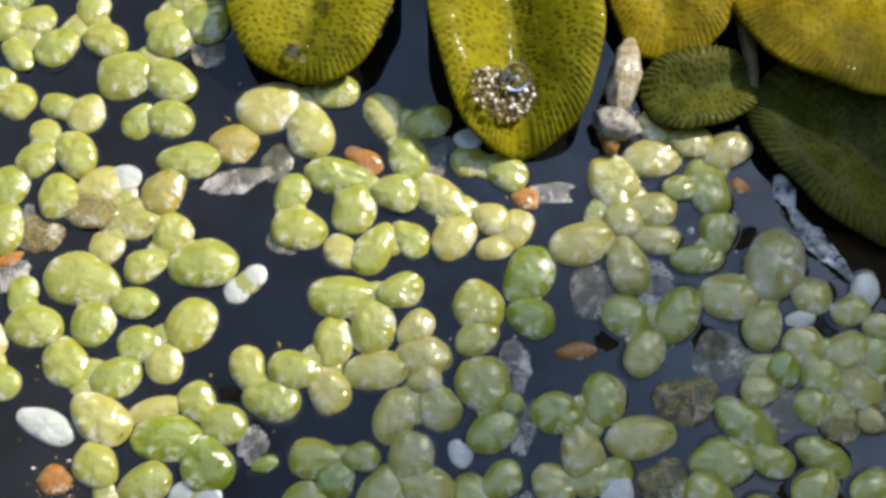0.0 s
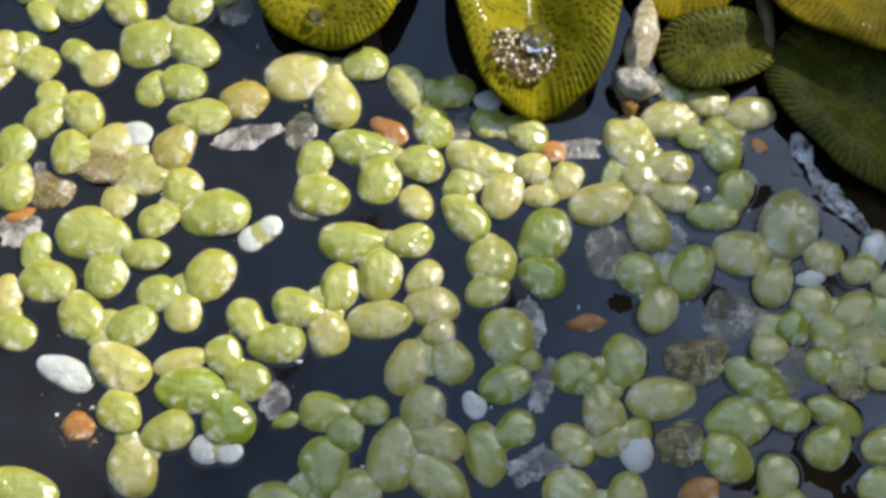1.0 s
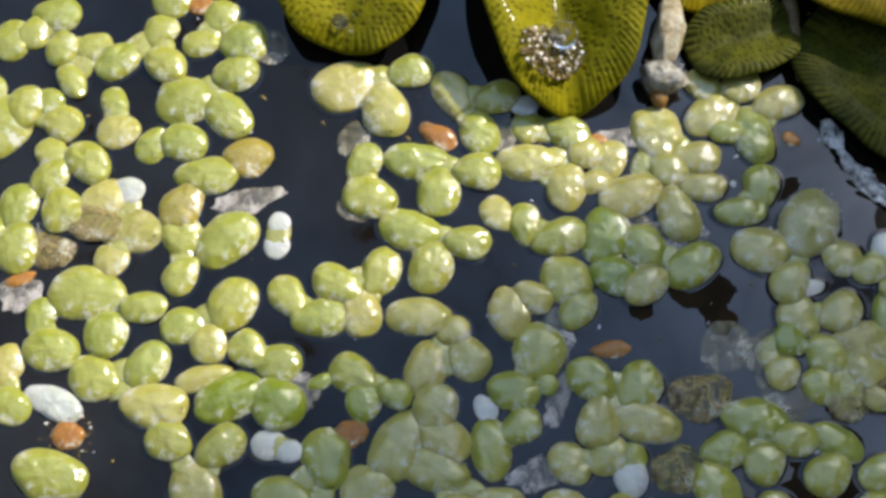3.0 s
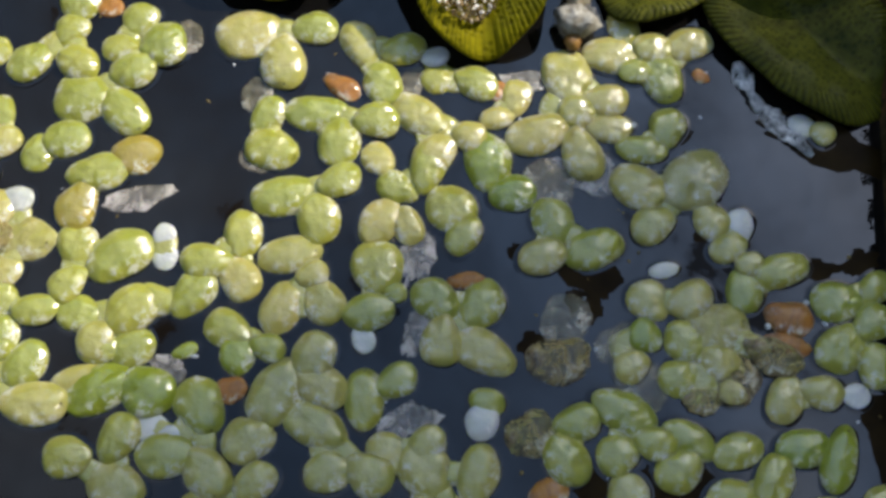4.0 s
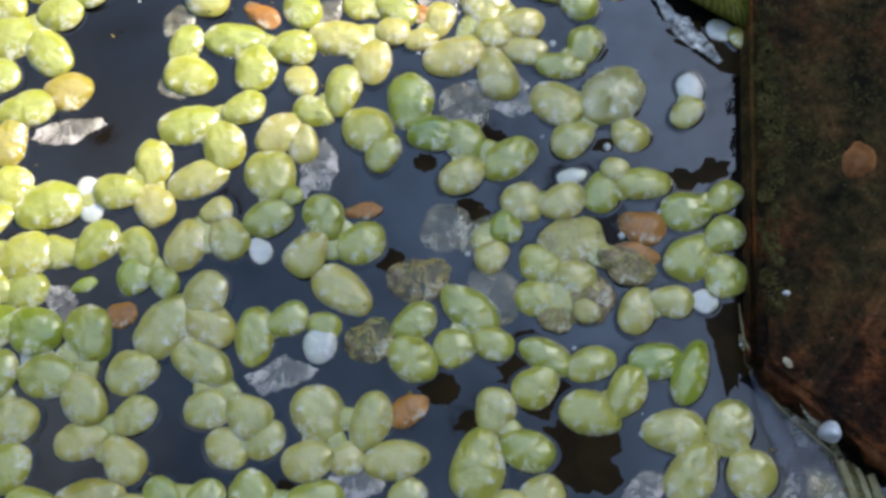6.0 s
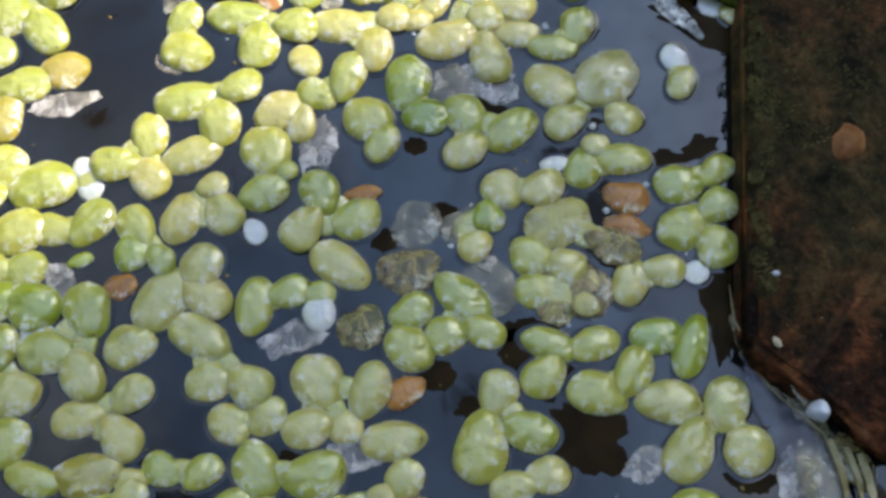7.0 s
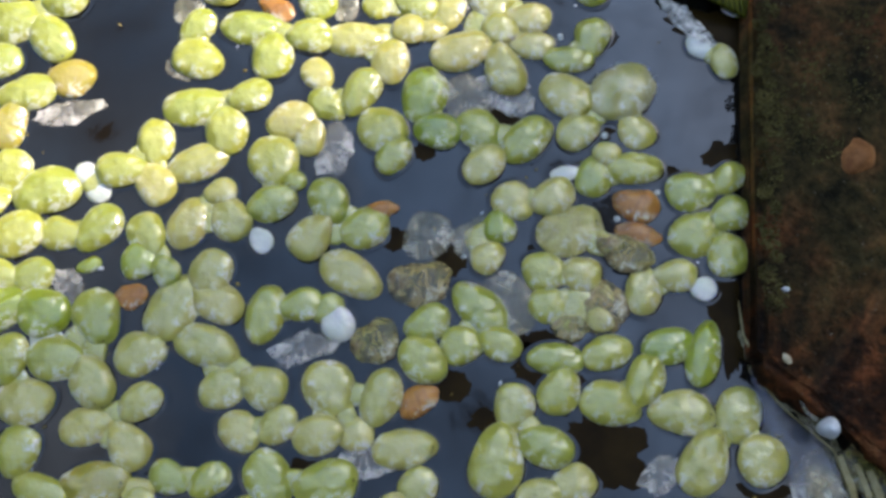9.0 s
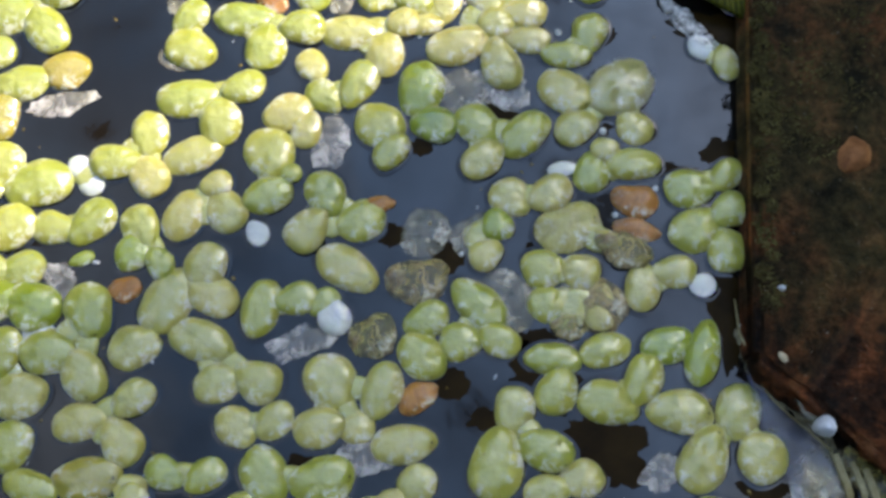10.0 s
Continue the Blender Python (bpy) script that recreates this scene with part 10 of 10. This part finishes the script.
    walk(air_bubble_bub5, drift((0, 1.23, 23.42, 0), (0.5, 1.18, 23.35, 0), (1, 1.14, 23.32, 0), (1.5, 0.99, 23.44, 0), (2, 0.97, 23.45, 0), (3.5, 4.27, 25.5, 0), (4, 5.41, 26.93, 0), (4.5, 7.14, 27.15, 0), (5, 8.67, 27.46, 0), (5.5, 9.06, 27.66, 0), (7, 9.17, 27.78, 0), (7.5, 9.21, 27.95, 0), (8, 9.21, 27.94, 0), (8.5, 9.36, 27.65, 0), (9, 9.7, 27.94, 0), (9.5, 9.64, 28.38, 0), (10, 9.76, 28.19, 0)))
    walk(air_bubble_bub6, drift((0, 13.68, 13.92, 0), (0.5, 13.58, 13.93, 0), (1, 13.24, 13.62, 0), (1.5, 12.62, 13.52, 0), (2, 12.8, 13.64, 0), (3.5, 13.6, 13.3, 0), (4, 13.22, 13.28, 0), (4.5, 13.57, 13.3, 0), (5, 13.46, 13.77, 0), (5.5, 13.41, 13.87, 0), (7, 12.79, 14.44, 0), (7.5, 12.79, 14.71, 0), (8, 12.82, 14.81, 0), (8.5, 12.84, 14.59, 0), (9, 12.98, 14.87, 0), (9.5, 12.98, 15.13, 0), (10, 13.1, 15.07, 0)))
    walk(air_bubble_bub7, drift((0, 11.27, 11.14, 0), (0.5, 11.2, 11.13, 0), (1, 10.79, 10.79, 0), (1.5, 10.09, 10.66, 0), (2, 10.2, 10.62, 0), (3.5, 10.56, 9.52, 0), (4, 10.33, 9.16, 0), (4.5, 10.45, 9.45, 0), (5, 9.99, 9.93, 0), (5.5, 10.22, 9.72, 0), (7, 10.83, 9.19, 0), (7.5, 10.92, 9.41, 0), (8, 10.98, 9.45, 0), (8.5, 11.02, 9.25, 0), (9, 11.15, 9.48, 0), (9.5, 11.04, 9.63, 0), (10, 11.31, 9.53, 0)))
    walk(air_bubble_bub8, drift((0, 3.01, 14.51, 0), (0.5, 2.95, 14.45, 0), (1, 2.52, 14.13, 0), (1.5, 1.83, 13.98, 0), (2, 2.05, 13.85, 0), (3.5, 2.57, 12.27, 0), (4, 2.29, 11.79, 0), (4.5, 2.79, 12.88, 0), (5, 3.59, 13.86, 0), (5.5, 3.5, 13.4, 0), (7, 2.63, 12.06, 0), (7.5, 2.73, 12.23, 0), (8, 2.75, 12.3, 0), (8.5, 2.8, 12.08, 0), (9, 2.93, 12.31, 0), (9.5, 2.7, 12.64, 0), (10, 3.02, 12.4, 0)))
    walk(air_bubble_bub9, drift((0, 14.45, 3.05, 0), (0.5, 14.48, 2.99, 0), (1, 14.08, 2.66, 0), (1.5, 13.45, 2.5, 0), (2, 13.3, 2.31, 0), (3.5, 13.87, 1.36, 0), (4, 13.59, 1.1, 0), (4.5, 13.81, 1.25, 0), (5, 13.14, 1.3, 0), (5.5, 13.43, 1.26, 0), (7, 14.51, 1.59, 0), (7.5, 14.56, 1.82, 0), (8, 14.63, 1.88, 0), (8.5, 14.69, 1.76, 0), (9, 14.77, 1.98, 0), (9.5, 14.7, 1.97, 0), (10, 14.92, 1.96, 0)))
    walk(air_bubble_bub10, drift((0, 0.77, 8.41, 0), (0.5, 1, 8.19, 0), (1, 0.6, 7.89, 0), (1.5, 0.1, 7.58, 0), (2, -0.39, 7.06, 0), (3.5, 0.5, 6.1, 0), (4, 0.08, 7.13, 0), (4.5, 0.42, 6.49, 0), (5, -0.64, 8.4, 0), (5.5, -0.63, 8.05, 0), (7, -0.55, 7.01, 0), (7.5, -0.36, 7.16, 0), (8, -0.33, 7.25, 0), (8.5, -0.27, 7.01, 0), (9, -0.14, 7.25, 0), (9.5, -0.43, 7.56, 0), (10, -0.01, 7.39, 0)))
    walk(air_bubble_bub11, drift((0, -4.1, 3.78, 0), (0.5, -3.8, 3.47, 0), (1, -4.21, 3.22, 0), (1.5, -4.66, 2.81, 0), (2, -5.13, 2.33, 0), (3.5, -4.57, 2.18, 0), (4, -4.87, 3.75, 0), (4.5, -4.2, 2.33, 0), (5, -4.46, 2.93, 0), (5.5, -4.39, 2.74, 0), (7, -3.75, 2.94, 0), (7.5, -3.63, 3.22, 0), (8, -3.58, 3.37, 0), (8.5, -3.56, 3.18, 0), (9, -3.46, 3.4, 0), (9.5, -3.87, 3.72, 0), (10, -3.28, 3.63, 0)))
    walk(duckweed_al1, drift((0, -46.97, 32.09, 0), (0.5, -46.99, 31.93, 0), (1, -47.51, 32.17, 0), (1.5, -47.29, 31.45, 0), (2, -47.8, 30.31, 0), (3.5, -44.91, 27.53, 0), (4, -44.2, 26.53, 0), (4.5, -42.03, 25.49, 0), (5, -41.16, 25.58, 0), (5.5, -40.52, 25.46, 0), (7, -40.24, 26.08, 0), (7.5, -40.21, 26.23, 0), (8, -40.26, 26.43, 0), (8.5, -40.37, 26.26, 0), (9, -40.29, 26.53, 0), (9.5, -40.77, 27.33, 0), (10, -40.52, 27.02, 0)))
    walk(duckweed_al2, drift((0, -48.49, 34.76, 0), (0.5, -48.5, 34.61, 0), (1, -48.87, 34.77, 0), (1.5, -48.64, 34.05, 0), (2, -49.02, 32.9, 0), (3.5, -46.07, 30.1, 0), (4, -45.35, 29.1, 0), (4.5, -43.35, 28.03, 0), (5, -42.49, 28.13, 0), (5.5, -41.85, 28.05, 0), (7, -41.57, 28.67, 0), (7.5, -41.54, 28.82, 0), (8, -41.59, 29.02, 0), (8.5, -41.7, 28.85, 0), (9, -41.62, 29.12, 0), (9.5, -42.09, 29.91, 0), (10, -41.88, 29.63, 0)))
    walk(duckweed_al3, drift((0, -47.79, 38.52, 0), (0.5, -47.72, 38.39, 0), (1, -48.08, 38.55, 0), (1.5, -47.84, 37.83, 0), (2, -48.12, 36.68, 0), (3.5, -44.61, 33.82, 0), (4, -43.77, 32.9, 0), (4.5, -41.78, 31.83, 0), (5, -40.97, 32.04, 0), (5.5, -40.33, 31.96, 0), (7, -40.04, 32.58, 0), (7.5, -40.02, 32.73, 0), (8, -40.06, 32.93, 0), (8.5, -40.17, 32.76, 0), (9, -40.09, 33.03, 0), (9.5, -40.55, 33.81, 0), (10, -40.34, 33.54, 0)))
    walk(duckweed_al4, drift((0, -46.4, 24.77, 0), (0.5, -46.52, 24.59, 0), (1, -47.18, 24.72, 0), (1.5, -47.23, 23.98, 0), (2, -47.78, 22.87, 0), (3.5, -45.47, 20.21, 0), (4, -44.78, 19.24, 0), (4.5, -42.76, 18.2, 0), (5, -42.03, 18.15, 0), (5.5, -41.56, 17.98, 0), (7, -41.3, 18.35, 0), (7.5, -41.28, 18.53, 0), (8, -41.35, 18.73, 0), (8.5, -41.44, 18.6, 0), (9, -41.38, 18.91, 0), (9.5, -42.01, 19.68, 0), (10, -41.7, 19.36, 0)))
    walk(duckweed_bm1, drift((0, -29.02, -5.31, 0), (0.5, -29.1, -5.7, 0), (1, -29.18, -5.45, 0), (1.5, -28.97, -5.17, 0), (2, -29.14, -5.38, 0), (3.5, -26, -4.77, 0), (4, -25.36, -4.98, 0), (4.5, -24.17, -5.53, 0), (5, -24.13, -5.89, 0), (5.5, -24, -6.23, 0), (7, -23.58, -5.9, 0), (7.5, -23.52, -5.77, 0), (8, -23.52, -5.62, 0), (8.5, -23.54, -5.72, 0), (9, -23.54, -5.46, 0), (9.5, -24.44, -4.88, 0), (10, -23.83, -5.32, 0)))
    walk(duckweed_bm2, drift((0, -20.75, -5.4, 0), (0.5, -20.72, -5.81, 0), (1, -21.16, -5.53, 0), (1.5, -21.48, -5.21, 0), (2, -22.14, -5.25, 0), (3.5, -19.62, -4.34, 0), (4, -18.9, -4.06, 0), (4.5, -17.74, -4.52, 0), (5, -17.66, -4.99, 0), (5.5, -17.52, -5.36, 0), (7, -17, -5.07, 0), (7.5, -16.95, -4.91, 0), (8, -16.97, -4.74, 0), (8.5, -16.99, -4.84, 0), (9, -17.02, -4.56, 0), (9.5, -17.83, -4.05, 0), (10, -17.23, -4.42, 0)))
    walk(duckweed_bm3, drift((0, -12.61, -4.69, 0), (0.5, -12.45, -5.09, 0), (1, -13.01, -4.97, 0), (1.5, -13.44, -4.86, 0), (2, -14.04, -5, 0), (3.5, -12.25, -3.95, 0), (4, -11.83, -3.1, 0), (4.5, -10.73, -4.13, 0), (5, -10.5, -4.71, 0), (5.5, -10.36, -5.03, 0), (7, -9.71, -4.65, 0), (7.5, -9.61, -4.44, 0), (8, -9.58, -4.28, 0), (8.5, -9.56, -4.36, 0), (9, -9.55, -4.11, 0), (9.5, -10.14, -3.76, 0), (10, -9.55, -3.98, 0)))
    walk(duckweed_bm4, drift((0, -6, -3.7, 0), (0.5, -5.74, -3.99, 0), (1, -6.24, -4.1, 0), (1.5, -6.66, -4.15, 0), (2, -7.19, -4.55, 0), (3.5, -6.18, -4.63, 0), (4, -6.12, -3.47, 0), (4.5, -5.23, -4.66, 0), (5, -5.02, -5.03, 0), (5.5, -4.83, -5.36, 0), (7, -3.82, -4.89, 0), (7.5, -3.69, -4.6, 0), (8, -3.64, -4.43, 0), (8.5, -3.59, -4.56, 0), (9, -3.56, -4.35, 0), (9.5, -4.02, -4.13, 0), (10, -3.45, -4.24, 0)))
    walk(duckweed_bm5, drift((0, -1.23, -2.2, 0), (0.5, -0.94, -2.5, 0), (1, -1.35, -2.76, 0), (1.5, -1.8, -3.16, 0), (2, -2.28, -3.64, 0), (3.5, -1.28, -4.2, 0), (4, -1.57, -3.82, 0), (4.5, -0.88, -4.59, 0), (5, -0.96, -4.27, 0), (5.5, -0.7, -4.58, 0), (7, 0.14, -4.72, 0), (7.5, 0.27, -4.4, 0), (8, 0.32, -4.26, 0), (8.5, 0.37, -4.42, 0), (9, 0.42, -4.21, 0), (9.5, 0.02, -4.05, 0), (10, 0.58, -4.18, 0)))
    walk(duckweed_bm6, drift((0, 17.06, -2.89, 0), (0.5, 17.17, -3.02, 0), (1, 16.76, -3.35, 0), (1.5, 16.21, -3.59, 0), (2, 15.85, -3.91, 0), (3.5, 16.79, -4.8, 0), (4, 16.5, -5.07, 0), (4.5, 16.65, -5.06, 0), (5, 15.99, -5.02, 0), (5.5, 16.28, -5.05, 0), (7, 17.36, -4.71, 0), (7.5, 17.46, -4.5, 0), (8, 17.55, -4.42, 0), (8.5, 17.64, -4.54, 0), (9, 17.78, -4.32, 0), (9.5, 17.7, -4.32, 0), (10, 18.06, -4.29, 0)))
    walk(duckweed_bm7, drift((0, 1.02, -3, 0), (0.5, 1.27, -3.24, 0), (1, 0.84, -3.52, 0), (1.5, 0.37, -3.86, 0), (2, -0.14, -4.36, 0), (3.5, 0.87, -4.94, 0), (4, 0.57, -4.62, 0), (4.5, 1.14, -4.87, 0), (5, 0.88, -4.33, 0), (5.5, 1.14, -4.77, 0), (7, 2.09, -5.23, 0), (7.5, 2.29, -4.95, 0), (8, 2.37, -4.81, 0), (8.5, 2.45, -4.99, 0), (9, 2.57, -4.78, 0), (9.5, 2.25, -4.65, 0), (10, 2.88, -4.75, 0)))
    walk(opening, drift((0, -1.58, 17.76, 0), (0.5, -1.7, 17.68, 0), (1, -1.94, 17.61, 0), (1.5, -2.53, 18.18, 2), (2, -3.48, 17.22, -3), (3.5, 1.41, 17.69, -34), (4, 1.65, 17.32, -39), (4.5, 2.71, 17.81, -41), (5, 3.98, 19.5, -29), (5.5, 4.25, 19.69, -27), (7, 5.13, 20.56, -22), (7.5, 5.24, 20.78, -20), (8, 5.27, 20.74, -18), (8.5, 5.36, 20.44, -17), (9, 5.61, 20.69, -15), (9.5, 5.52, 21.15, -15), (10, 5.72, 20.97, -15)))
    walk(seed_bubbles, drift((0, -38.52, 7.63, 0), (0.5, -38.73, 7.57, 0), (1, -38.76, 7.93, 0), (1.5, -38.48, 8, 0), (2, -38.72, 7.17, 0), (3.5, -39.47, 8.21, 0), (4, -38.6, 7.22, 0), (4.5, -37.29, 6.22, 0), (5, -37.21, 5.93, 0), (5.5, -36.99, 5.74, 0), (7, -36.51, 6.06, 0), (7.5, -36.41, 6.23, 0), (8, -36.43, 6.39, 0), (8.5, -36.43, 6.3, 0), (9, -36.36, 6.6, 0), (9.5, -37.27, 7.41, 0), (10, -36.66, 6.89, 0)))
    walk(crumbs, drift((0, 0, 0, 0), (0.5, 0.04, -0.19, 0), (1, -0.27, -0.16, 0), (1.5, -0.42, -0.38, 0), (2, -0.61, -0.77, 0), (3.5, 1.76, -0.86, 0), (4, 2.04, -0.74, 0), (4.5, 3.29, -1.23, 0), (5, 3.68, -1.06, 0), (5.5, 3.95, -1.18, 0), (7, 4.36, -0.97, 0), (7.5, 4.43, -0.77, 0), (8, 4.44, -0.64, 0), (8.5, 4.46, -0.81, 0), (9, 4.58, -0.54, 0), (9.5, 4.14, 0.03, 0), (10, 4.5, -0.26, 0)))
    walk(seed_scale_far, drift((0, 4.7, 26.49, 0), (0.5, 4.78, 26.4, 0), (1, 4.83, 26.38, 0), (1.5, 4.8, 26.52, 0), (2, 4.94, 26.47, 0), (3.5, 8.56, 28.9, 0), (4, 10.13, 30.48, 0), (4.5, 11.76, 30.59, 0), (5, 13.18, 31.18, 0), (5.5, 13.56, 31.38, 0), (7, 13.49, 31.66, 0), (7.5, 13.6, 32, 0), (8, 13.74, 32.21, 0), (8.5, 13.96, 32.01, 0), (9, 14.35, 32.28, 0), (9.5, 14.37, 32.61, 0), (10, 14.46, 32.42, 0)))


motions()
